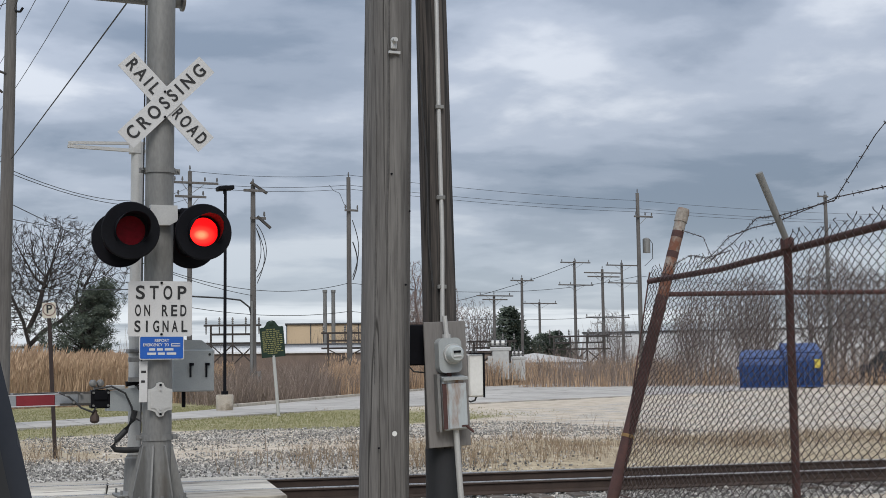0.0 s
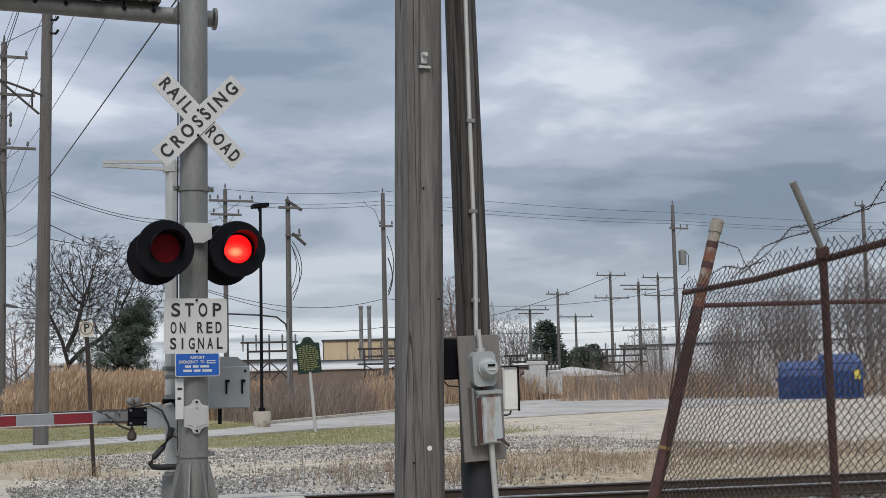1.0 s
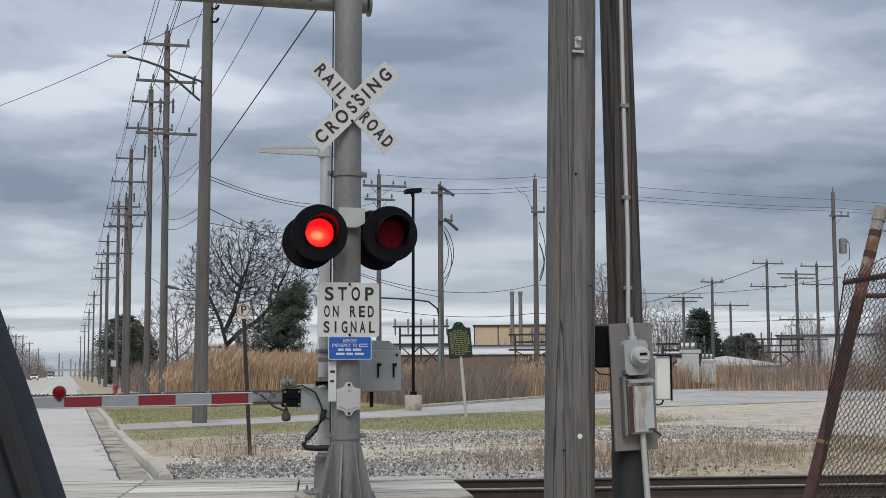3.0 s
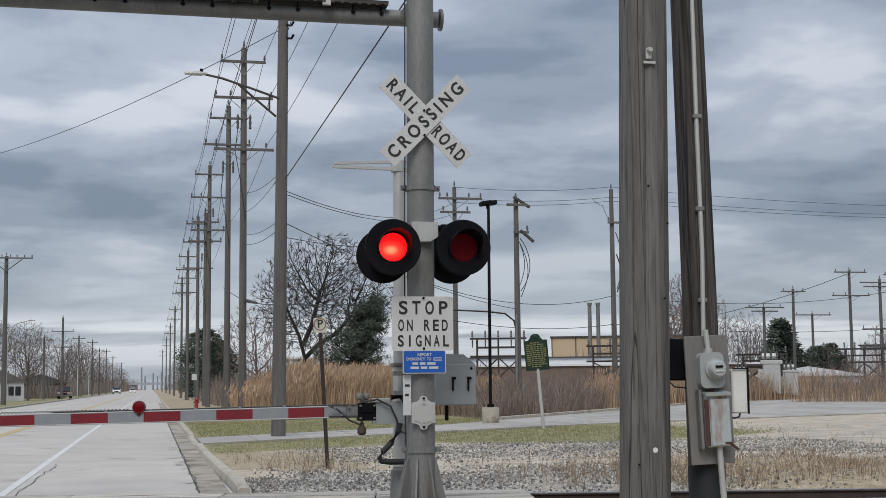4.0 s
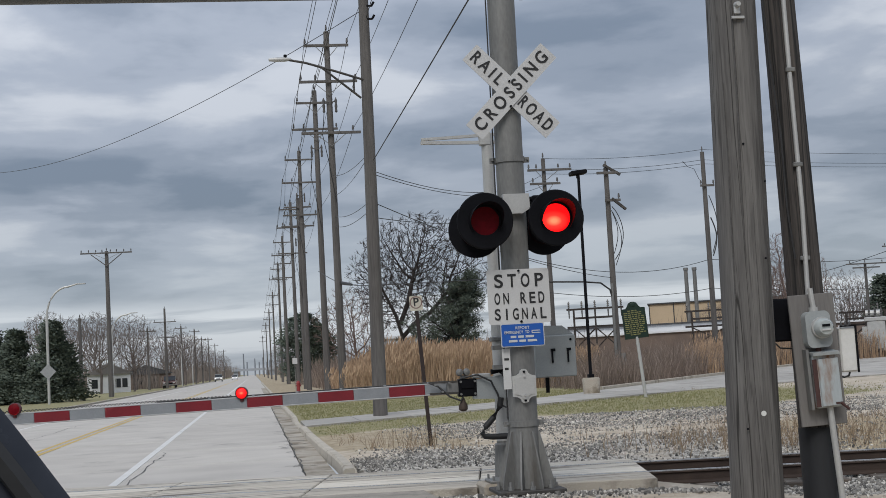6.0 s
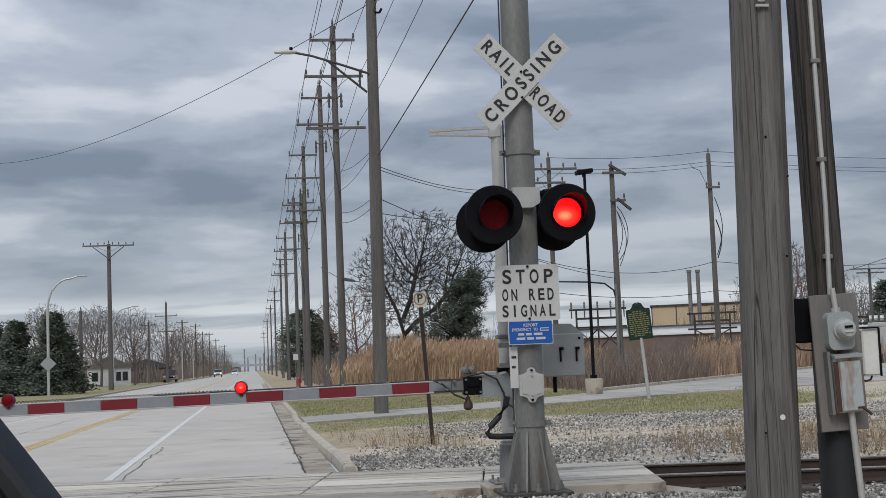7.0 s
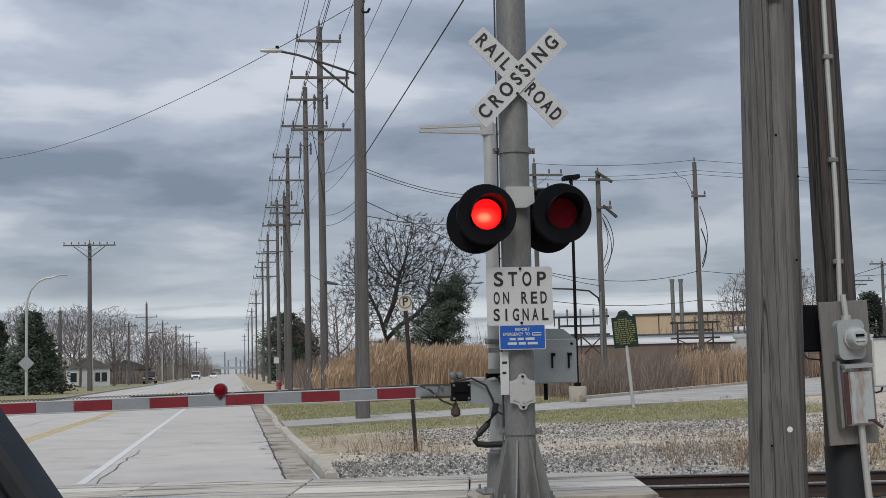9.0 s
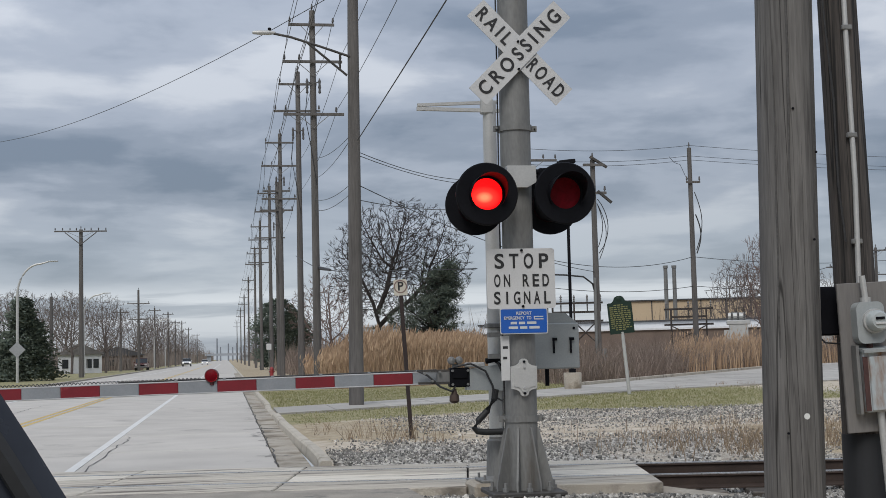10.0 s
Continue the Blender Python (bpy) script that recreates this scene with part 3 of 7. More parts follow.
def footpath():
    f = thing("footpath", "pale concrete footpath slabs widening into a drive", "footpath", kind="structure")
    xs = [1.3 + 1.55 * i for i in range(62)]
    for a, b in zip(xs, xs[1:]):
        g = 0.012
        n = max(1, round((path_far(a) - path_near(a)) / 4.5))
        for i in range(n):
            u, w = i / n, (i + 1) / n
            def at(x, q):
                y = path_near(x) + (path_far(x) - path_near(x)) * q
                return (x, y)
            q = [at(a + g, u + 0.003), at(b - g, u + 0.003), at(b - g, w - 0.003), at(a + g, w - 0.003)]
            dz = 0.055 + 0.006 * noise.noise((a, i, 3))
            vs = [(x, y, dz) for x, y in q] + [(x, y, -0.08) for x, y in q]
            part("path_slab", S().add(vs, [(0, 1, 2, 3), (0, 4, 5, 1), (1, 5, 6, 2), (2, 6, 7, 3), (3, 7, 4, 0)]), PATH_M, f)
    # the drive's back kerb
    ks = [(14 + 2.2 * i) for i in range(38)]
    for a, b in zip(ks, ks[1:]):
        ya, yb = path_far(a) + 0.1, path_far(b) + 0.1
        vs = []
        for x, y in ((a + 0.01, ya), (b - 0.01, yb)):
            vs += [(x, y, -0.05), (x, y + 0.02, 0.17), (x, y + 0.3, 0.18), (x, y + 0.32, -0.05)]
        part("kerb_stone", S().add(vs, [(0, 4, 5, 1), (1, 5, 6, 2), (2, 6, 7, 3), (0, 1, 2, 3), (7, 6, 5, 4)]), KERB_M, f)


footpath()

# ---- railway ----


def on_track(u, v, z):
    """u along the track from the road's middle line, v across it from the near rail."""
    return TRACK @ Vector((u, v, z))


def railway():
    t = thing("railway_track", "single railway track with brown rails on wooden ties", "railway track", kind="structure")
    gauge = 1.5
    prof = [(-0.036, 0), (0.036, 0), (0.037, -0.03), (0.012, -0.045), (0.009, -0.125), (0.07, -0.15), (0.07, -0.165), (-0.07, -0.165), (-0.07, -0.15), (-0.009, -0.125), (-0.012, -0.045), (-0.037, -0.03), (-0.0365, -0.012)]
    for v0 in (0, gauge):
        s = S()
        n = len(prof)
        vs = [on_track(u, v0 + a, RAIL_Z + b) for u in (-40, 60) for a, b in prof]
        s.add(vs, [(i, (i + 1) % n, n + (i + 1) % n, n + i) for i in range(n)])
        s.s = [1 if i in (0, n - 1) else 0 for i in range(n)]
        part("rail", s, [RAIL_M, RAIL_T], t, "brown rusted rail with a polished head")
    for i in range(46):
        u = 5.4 + i * 0.52
        rot = Matrix.Rotation(TRACK_A + random.uniform(-0.03, 0.03), 3, "Z")
        part("tie", S().box(on_track(u, 0.75 + random.uniform(-0.06, 0.06), RAIL_Z - 0.165 - 0.062), (0.22, 2.55, 0.12), rot, bev=0.012), TIE_M, t)


railway()


RAMP_D = mat("grey_asphalt_apron", (0.20, 0.192, 0.18), (0.13, 0.125, 0.118), 0.95, 0, 2.2, 70, (0.34, 0.32, 0.28), 0.62, 0.5)


TONGUE = mat("sandy_worn_asphalt", (0.36, 0.315, 0.255), (0.24, 0.21, 0.17), 0.95, 0, 3, 80, (0.42, 0.38, 0.32), 0.62, 0.6)


def crossing():
    c = thing("crossing_panels", "concrete railway crossing panels with rubber flangeways", "crossing panel", kind="structure")
    rot = Matrix.Rotation(TRACK_A, 3, "Z")
    rows = ((-0.92, -0.06, 0), (0.09, 0.74, 0), (0.76, 1.41, 0), (1.56, 2.1, 0))
    for v0, v1, _ in rows:
        for k in range(8):
            u = -11.6 + 2.05 * k + 1.0
            part("panel", S().box(on_track(u, (v0 + v1) / 2, RAIL_Z - 0.06), (2.03, v1 - v0, 0.12), rot, bev=0.012), PANEL, c)
    for v in (-0.045, 0.062, 1.44, 1.54):
        part("rubber_strip", S().box(on_track(-3.6, v, RAIL_Z - 0.06), (16.2, 0.03, 0.1), rot), RUBBER, c, "black rubber flangeway strip")
    # asphalt ramps up to the panels on both sides
    s = S()
    for u0, u1 in ((-11.6, 2.1),):
        a, b = on_track(u0, -0.93, 0), on_track(u1, -0.93, 0)
        s.add([(a.x, a.y, RAIL_Z - 0.002), (b.x, b.y, RAIL_Z - 0.002), (2.2, 10.2, 0.0), (-11.3, 10.2, 0.0), (a.x, a.y, -0.1), (b.x, b.y, -0.1), (2.2, 10.2, -0.1), (-11.3, 10.2, -0.1)],
              [(0, 3, 2, 1), (0, 1, 5, 4), (1, 2, 6, 5), (2, 3, 7, 6), (3, 0, 4, 7)])
    part("near_ramp", s, RAMP, c, "worn asphalt ramp")
    s = S()
    a, b = on_track(-11.6, 2.11, 0), on_track(1.45, 2.11, 0)
    s.add([(a.x, a.y, RAIL_Z - 0.005), (b.x, b.y, RAIL_Z - 0.005), (1.14, 18.5, 0.006), (-11.1, 20.6, 0.006), (a.x, a.y, -0.1), (b.x, b.y, -0.1), (1.14, 18.5, -0.1), (-11.1, 20.6, -0.1)],
          [(0, 1, 2, 3), (0, 4, 5, 1), (1, 5, 6, 2), (2, 6, 7, 3), (3, 7, 4, 0)])
    part("far_ramp", s, RAMP_D, c, "worn asphalt ramp")
    # a spilled tongue of asphalt where the panels end
    s = S()
    ring = [on_track(4.5 + 1.5 * math.cos(a) * (1 + 0.15 * math.sin(3 * a)), -0.75 + 0.85 * math.sin(a), 0) for a in (2 * math.pi * i / 22 for i in range(22))]
    s.add([(*on_track(4.2, -0.45, 0.05),)] + [(p.x, p.y, -0.21) for p in ring], [(0, i + 1, (i + 1) % 22 + 1) for i in range(22)])
    part("asphalt_tongue", s, TONGUE, c, "rough asphalt patch")


crossing()
approach = S().box((-4.0, -6.0, -0.06), (16.0, 32.6, 0.11))
solid("approach_road", approach, ASPHALT, "dark worn asphalt in front of the crossing", "road", kind="structure")

# ---- crossing signals ----
MX, MY, MZ = 2.835, 13.56, 0.15


def rounded(w, h, r, n=5):
    out = []
    for cx, cz, a0 in ((w / 2 - r, h / 2 - r, 0), (-w / 2 + r, h / 2 - r, 90), (-w / 2 + r, -h / 2 + r, 180), (w / 2 - r, -h / 2 + r, 270)):
        out += [(cx + r * math.cos(radians(a0 + 90 * i / n)), cz + r * math.sin(radians(a0 + 90 * i / n))) for i in range(n + 1)]
    return out


def cantilever():
    c = thing("cantilever_mast", "grey galvanised cantilever signal mast bolted to a gusseted base", "signal mast", (MX, MY, MZ))
    part("mast", S().rod((0, 0, -0.03), (0.045, 0, 7.6), 0.152, 0.146, 32), GALV, c, smooth=True)
    part("base_plate", S().box((0, 0, -0.045), (0.70, 0.70, 0.045), bev=0.01), GALV_DK, c, "dark steel base plate")
    for i in range(8):
        a = radians(22.5 + 45 * i)
        m = Matrix.Rotation(a, 4, "Z")
        part("gusset", S().plate([(0.14, -0.025), (0.30, -0.025), (0.292, 0.06), (0.168, 0.56), (0.14, 0.58)], -0.009, 0.009, m=m), GALV, c)
    for i in range(8):
        a = radians(45 * i)
        x, y = 0.30 * math.cos(a), 0.30 * math.sin(a)
        b = S().rod((x, y, -0.14), (x, y, 0.06), 0.017, seg=8)
        b.rod((x, y, -0.022), (x, y, 0.015), 0.032, seg=6).rod((x, y, -0.1), (x, y, -0.07), 0.032, seg=6)
        part("anchor_bolt", b, GALV, c)
    for z in (0.65, 3.46):
        b = S().lathe([(0.150, z - 0.03), (0.164, z - 0.03), (0.164, z + 0.03), (0.150, z + 0.03)], (0.045 * z / 7.6, 0, 0), 32)
        for sx in (-1, 1):
            b.box((sx * 0.185 + 0.045 * z / 7.6, 0, z), (0.06, 0.03, 0.055)).rod((sx * 0.192 + 0.02, -0.06, z), (sx * 0.192 + 0.02, 0.06, z), 0.009, seg=6)
        part("band_clamp", b, GALV, c)
    # cast hand-hole cover, lobed top and bottom
    out = []
    for sx, sz in ((1, 1), (-1, 1), (-1, -1), (1, -1)):
        q = [(0.125, 0.03), (0.125, 0.105), (0.075, 0.115), (0.045, 0.135), (0.035, 0.165), (0.012, 0.178)]
        q = [(sx * x, sz * z) for x, z in q]
        out += q if sx * sz > 0 else q[::-1]
    cov = S().plate(out, -0.19, -0.155, m=Matrix.Translation((0, 0, 1.045)))
    cov.plate([(x * 0.8, z * 0.78) for x, z in out], -0.2, -0.19, m=Matrix.Translation((0, 0, 1.045)))
    part("hand_hole_cover", cov, GALV_L, c, "pale cast hand-hole cover")
    for dz in (0.15, 0.1, -0.095, -0.15):
        part("cover_bolt", S().rod((0, -0.215, 1.045 + dz), (0, -0.19, 1.045 + dz), 0.013, seg=6), BLACK if abs(dz) > 0.12 else ALU, c)
    # one stout pipe over the road, with a grated walkway along its top
    arm = S().rod((0.34, 0.52, 5.49), (-11.5, 0.92, 5.61), 0.093, 0.085, 20)
    arm.lathe([(0.001, 0.30), (0.125, 0.30), (0.125, 0.33), (0.001, 0.33)], (0.06, 0.52, 5.49), 20, "x")
    part("arm_pipe", arm, GALV, c, smooth=True)
    for i in range(18):
        x = -0.32 - 0.94 * (i // 2) - 0.32 * (i % 2)
        y, z = 0.52 - 0.4 * x / 11.84 - 0.088, 5.49 - 0.12 * x / 11.84
        part("pipe_stud", S().rod((x, y + 0.02, z + 0.02), (x, y - 0.012, z + 0.02), 0.024, seg=10).rod((x, y + 0.03, z + 0.02), (x, y + 0.03, z + 0.12), 0.01, seg=6), BLACK, c)
    slope = Matrix.Rotation(0.0102, 3, "Y")
    part("walkway", S().box((-5.75, 0.62, 5.675), (11.0, 0.50, 0.04), slope), GALV_DK, c, "dark open steel grating")
    for i in range(110):
        x = -0.28 - 0.1 * i
        part("grating_tooth", S().box((x, 0.36, 5.655 - 0.0102 * (x + 5.75) + 0.0), (0.035, 0.012, 0.03)), GALV_DK, c)
    part("kick_rail", S().box((-5.75, 0.36, 5.745), (11.0, 0.03, 0.06), slope), GALV_L, c, "pale kick rail")
    for i in range(6):
        x = -1.85 - 1.9 * i
        z = 5.68 - 0.0102 * (x + 5.75)
        part("pipe_clamp", S().box((x - 0.12, 0.42, z), (0.06, 0.12, 0.17), bev=0.01).box((x + 0.12, 0.42, z), (0.06, 0.12, 0.17), bev=0.01).box((x, 0.42, z - 0.03), (0.28, 0.1, 0.04)), GALV_DK, c, "dark saddle clamp")
        part("rail_post", S().box((x + 0.9, 0.38, z + 0.42), (0.09, 0.04, 1.0)), GALV_L, c)
    part("handrail", S().rod((-0.1, 0.38, 6.60), (-11, 0.38, 6.70), 0.024, seg=8), GALV, c)
    part("pipe_bracket", S().box((0.02, 0.30, 5.49), (0.24, 0.34, 0.13), bev=0.01), GALV, c)
    part("side_cable", S().tube([(-0.168, -0.03, 0.7), (-0.165, -0.03, 2.5), (-0.15, -0.03, 4.0), (-0.135, -0.03, 7)], 0.008), CABLE_M, c)
    return c


cantilever()
foot = S().box((0, 0, -0.1), (1.0, 1.0, 0.26), bev=0.03)
solid("mast_footing", foot, GUTTER, "rough concrete footing under the signal mast", "footing", (MX, MY, -0.045), kind="structure")


def crossbuck():
    c = thing("crossbuck_sign", "white crossed railroad warning boards with black letters", "railway sign", (2.885, 13.375, 4.325))
    L, Wd = 1.22, 0.232
    for name, ang, y in (("blade", 45.6, 0.0), ("blade", -45.2, -0.012)):
        m = pose(0, 0, 0, 0, ang, 0)
        part(name, S().plate(rounded(L, Wd, 0.006, 2), y - 0.005, y + 0.004, m=m), SIGN_W, c)
    m1, m2 = pose(0, -0.0082, 0, 0, 45.6, 0), pose(0, -0.0202, 0, 0, -45.2, 0)
    letters("lettering", "RAIL", 0.19, SIGN_K, c, m1 @ pose(-0.36, 0, 0), spacing=1.5, width=0.41, label="black capital letters")
    letters("lettering", "ROAD", 0.19, SIGN_K, c, m1 @ pose(0.35, 0, 0), spacing=1.5, width=0.43, label="black capital letters")
    letters("lettering", "CROSSING", 0.19, SIGN_K, c, m2, spacing=1.5, width=1.10, label="black capital letters")
    for z in (0.135, -0.135):
        part("bolt", S().rod((-0.02, -0.03, z - 0.03), (-0.02, -0.015, z - 0.03), 0.013, seg=8), BLACK, c)
    part("bracket", S().box((-0.02, 0.02, 0), (0.05, 0.03, 0.36)), GALV, c)


crossbuck()


def stop_sign():
    s = thing("stop_on_red_sign", "white rectangular sign with black letters on the mast", "traffic sign", (2.83, 13.365, 2.135))
    part("plate", S().plate(rounded(0.665, 0.575, 0.03), -0.003, 0.003), SIGN_W, s)
    for txt, x, z, size, w in (("STOP", 0, 0.165, 0.195, 0.56), ("ON", -0.19, -0.02, 0.165, 0.185), ("RED", 0.135, -0.02, 0.165, 0.29), ("SIGNAL", 0, -0.185, 0.165, 0.57)):
        for k, ch in enumerate(txt):
            u = (k + 0.5) / len(txt) - 0.5
            letters("letter", ch, size, SIGN_K, s, pose(0.005 + x + u * w * 1.02, -0.0052, z - 0.005, 0, 0, 0), width=w / len(txt) * (0.2 if ch == "I" else 0.66), label="black capital letter")
    for z in (0.27, -0.265):
        part("bolt", S().rod((0.01, -0.02, z), (0.01, -0.003, z), 0.013, seg=8), BLACK, s)
    part("bracket", S().box((0.01, 0.025, 0), (0.04, 0.04, 0.5)), GALV, s)


stop_sign()


def blue_sign():
    s = thing("emergency_notice_sign", "small blue notice plate with white lettering below the stop sign", "notice sign", (2.845, 13.36, 1.73))
    part("border", S().plate(rounded(0.465, 0.245, 0.018), -0.002, 0.003), SIGN_W, s, "white border")
    part("plate", S().plate(rounded(0.447, 0.227, 0.014), -0.005, -0.0022), SIGN_B, s)
    letters("lettering", "REPORT", 0.042, SIGN_W, s, pose(0, -0.0066, 0.073), width=0.15)
    letters("lettering", "EMERGENCY", 0.042, SIGN_W, s, pose(-0.095, -0.0066, 0.028), width=0.2)
    letters("lettering", "TO", 0.042, SIGN_W, s, pose(0.05, -0.0066, 0.028), width=0.045)
    lg = S().plate([(0.10, 0.012), (0.19, 0.012), (0.19, 0.022), (0.10, 0.022)], -0.0072, -0.0052).plate([(0.10, 0.036), (0.19, 0.036), (0.19, 0.045), (0.10, 0.045)], -0.0072, -0.0052).plate([(0.097, 0.014), (0.106, 0.014), (0.106, 0.043), (0.097, 0.043)], -0.0074, -0.0052)
    part("emblem", lg, SIGN_W, s, "white rounded emblem")
    for z, spans in ((-0.018, ((-0.13, -0.07), (-0.05, 0.01), (0.03, 0.12))), (-0.062, ((-0.15, -0.06), (-0.04, 0.03), (0.05, 0.15)))):
        for a, b in spans:
            part("text_bar", S().plate([(a, z - 0.012), (b, z - 0.012), (b, z + 0.012), (a, z + 0.012)], -0.0068, -0.0052), SIGN_W, s)


blue_sign()
tag = S().plate([(0, 0), (0.085, 0), (0.085, 0.42), (0, 0.42)], -0.004, 0.002)
tg = solid("white_mast_tag", tag, SIGN_W, "narrow white plate strapped to the mast", "plate", (2.625, 13.42, 1.17))
part("text_bar", S().plate([(0.02, 0.3), (0.07, 0.3), (0.07, 0.325), (0.02, 0.325)], -0.006, -0.004), SIGN_K, tg)
part("text_bar", S().plate([(0.02, 0.2), (0.06, 0.2), (0.06, 0.225), (0.02, 0.225)], -0.006, -0.004), SIGN_K, tg)

ADDED_SHUTTERS = []


def light_head(x, y, z, face, live, name="flashing_light"):
    """Round black target with a visor and a red lens; two added shutter leaves hide the steady lamp between flashes."""
    h = thing(name, "round black crossing light with red lens and visor" if face > 0 else "back of a round black crossing light facing the other way", "crossing light", (x, y, z), 0 if face > 0 else 180, "crossing lights")
    out, hole = 0.298, 0.150
    t = S()
    n = 48
    prof = [(hole, -0.012), (out - 0.01, -0.018), (out, -0.004), (out, 0.004), (hole, 0.004)]
    t.lathe(prof + [prof[0]], (0, 0, 0), n, "y")
    part("target", t, BLACK, h, smooth=True)
    v = S()
    rows = []
    for k in range(33):
        a = radians(-38 + 256 * k / 32)
        depth = 0.05 + 0.25 * smooth(-0.62, 0.9, math.sin(a))
        rows.append((a, depth))
    vs = []
    for a, d in rows:
        for r in (0.170, 0.175):
            for yy in (-0.012, -d):
                vs.append((r * math.cos(a), yy, r * math.sin(a)))
    fs = []
    for k in range(32):
        a, b = 4 * k, 4 * k + 4
        fs += [(a, b, b + 1, a + 1), (a + 2, a + 3, b + 3, b + 2), (a + 1, b + 1, b + 3, a + 3)]
    part("visor", v.add(vs, fs), BLACK, h, smooth=True)
    part("housing", S().lathe([(0.001, 0.24), (0.13, 0.22), (0.17, 0.12), (0.17, 0.006)], (0, 0, 0), 28, "y"), BLACK, h, smooth=True)
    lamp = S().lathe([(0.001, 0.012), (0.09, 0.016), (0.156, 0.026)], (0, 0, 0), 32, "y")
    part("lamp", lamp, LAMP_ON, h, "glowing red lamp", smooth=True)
    for sx in (-1, 1):
        leaf = [(0, -0.151)] + [(sx * 0.151 * math.sin(radians(a)), -0.151 * math.cos(radians(a))) for a in range(10, 180, 10)] + [(0, 0.151)]
        p = part("shutter", S().plate(leaf, 0.0045, 0.0095), LENS_D, h, "added dark red leaf standing in for the unlit lens")
        if live is not None:
            ADDED_SHUTTERS.append((p, (sx * 0.147, 0, 0), live))
    return h


HX, HZ, HY = 2.86, 2.925, 13.17
light_head(HX - 0.378, HY, HZ, 1, 0)
light_head(HX + 0.378, HY, HZ + 0.005, 1, 1)
light_head(HX - 0.378, HY + 0.62, HZ - 0.035, -1, None)
light_head(HX + 0.378, HY + 0.62, HZ - 0.035, -1, None)


def light_bracket():
    b = thing("light_crossarm", "grey cast hub and pipes that carry the crossing lights", "bracket", (HX, 13.4, 3.12))
    hub = S()
    hub.plate([(-0.14, 0.1), (0.14, 0.1), (0.145, -0.06), (0.06, -0.11), (-0.06, -0.11), (-0.145, -0.06)], -0.06, 0.02)
    part("hub", hub, GALV_L, b, "pale cast hub")
    for y in (-0.0, 0.33):
        part("pipe", S().rod((-0.5, y, 0.045), (0.5, y, 0.045), 0.026, seg=12), BLACK, b)
    for sx in (-1, 1):
        part("junction_box", S().box((sx * 0.22, 0.0, 0.03), (0.09, 0.09, 0.1), bev=0.015), BLACK, b)
        part("drop_pipe", S().rod((sx * 0.378, 0.02, 0.045), (sx * 0.378, 0.02, -0.16), 0.022, seg=10), BLACK, b)
        part("drop_pipe", S().rod((sx * 0.378, 0.33, 0.045), (sx * 0.378, 0.33, -0.2), 0.022, seg=10), BLACK, b)


light_bracket()

# ---- gate ----
GX, GY = 2.83, 14.75


def gate_mast():
    g = thing("gate_mast", "slim pale aluminium gate mast on a cast base", "gate mast", (GX, GY, 0.1))
    part("pole", S().rod((0, 0, 0.2), (0.015, 0, 4.0), 0.078, 0.072, 20), GALV_L, g, smooth=True)
    part("base", S().lathe([(0.001, 0.0), (0.19, 0.0), (0.185, 0.03), (0.12, 0.06), (0.105, 0.42), (0.08, 0.44), (0.08, 0.46)], (0, 0, 0), 20).box((0, 0, 0.015), (0.42, 0.42, 0.03), bev=0.008), GALV, g, smooth=True)
    for i in range(4):
        a = radians(45 + 90 * i)
        x, y = 0.24 * math.cos(a), 0.24 * math.sin(a)
        part("bolt", S().rod((x, y, -0.05), (x, y, 0.08), 0.014, seg=6), GALV, g)
    # two flat bars at the top, spread like a fork
    f = S().box((-0.33, 0, 3.985), (0.86, 0.05, 0.03), Matrix.Rotation(radians(-2.5), 3, "Y"))
    f.box((-0.31, -0.02, 3.915), (0.92, 0.05, 0.035), Matrix.Rotation(radians(1.2), 3, "Y"))
    f.box((-0.02, -0.03, 3.95), (0.13, 0.1, 0.16), bev=0.01)
    part("top_fork", f, GALV_L, g)
    part("mast_clamp", S().box((0.01, -0.02, 1.62), (0.2, 0.2, 0.05), bev=0.01), GALV, g)
    part("side_conduit", S().rod((0.11, -0.04, 0.2), (0.11, -0.04, 1.75), 0.032, seg=10), GALV, g)
    return g


gate_mast()
solid("gate_footing", S().box((0, 0, 0), (0.6, 0.6, 0.2), bev=0.03), GUTTER, "concrete footing under the gate mast", "footing", (GX, GY, -0.0), kind="structure")


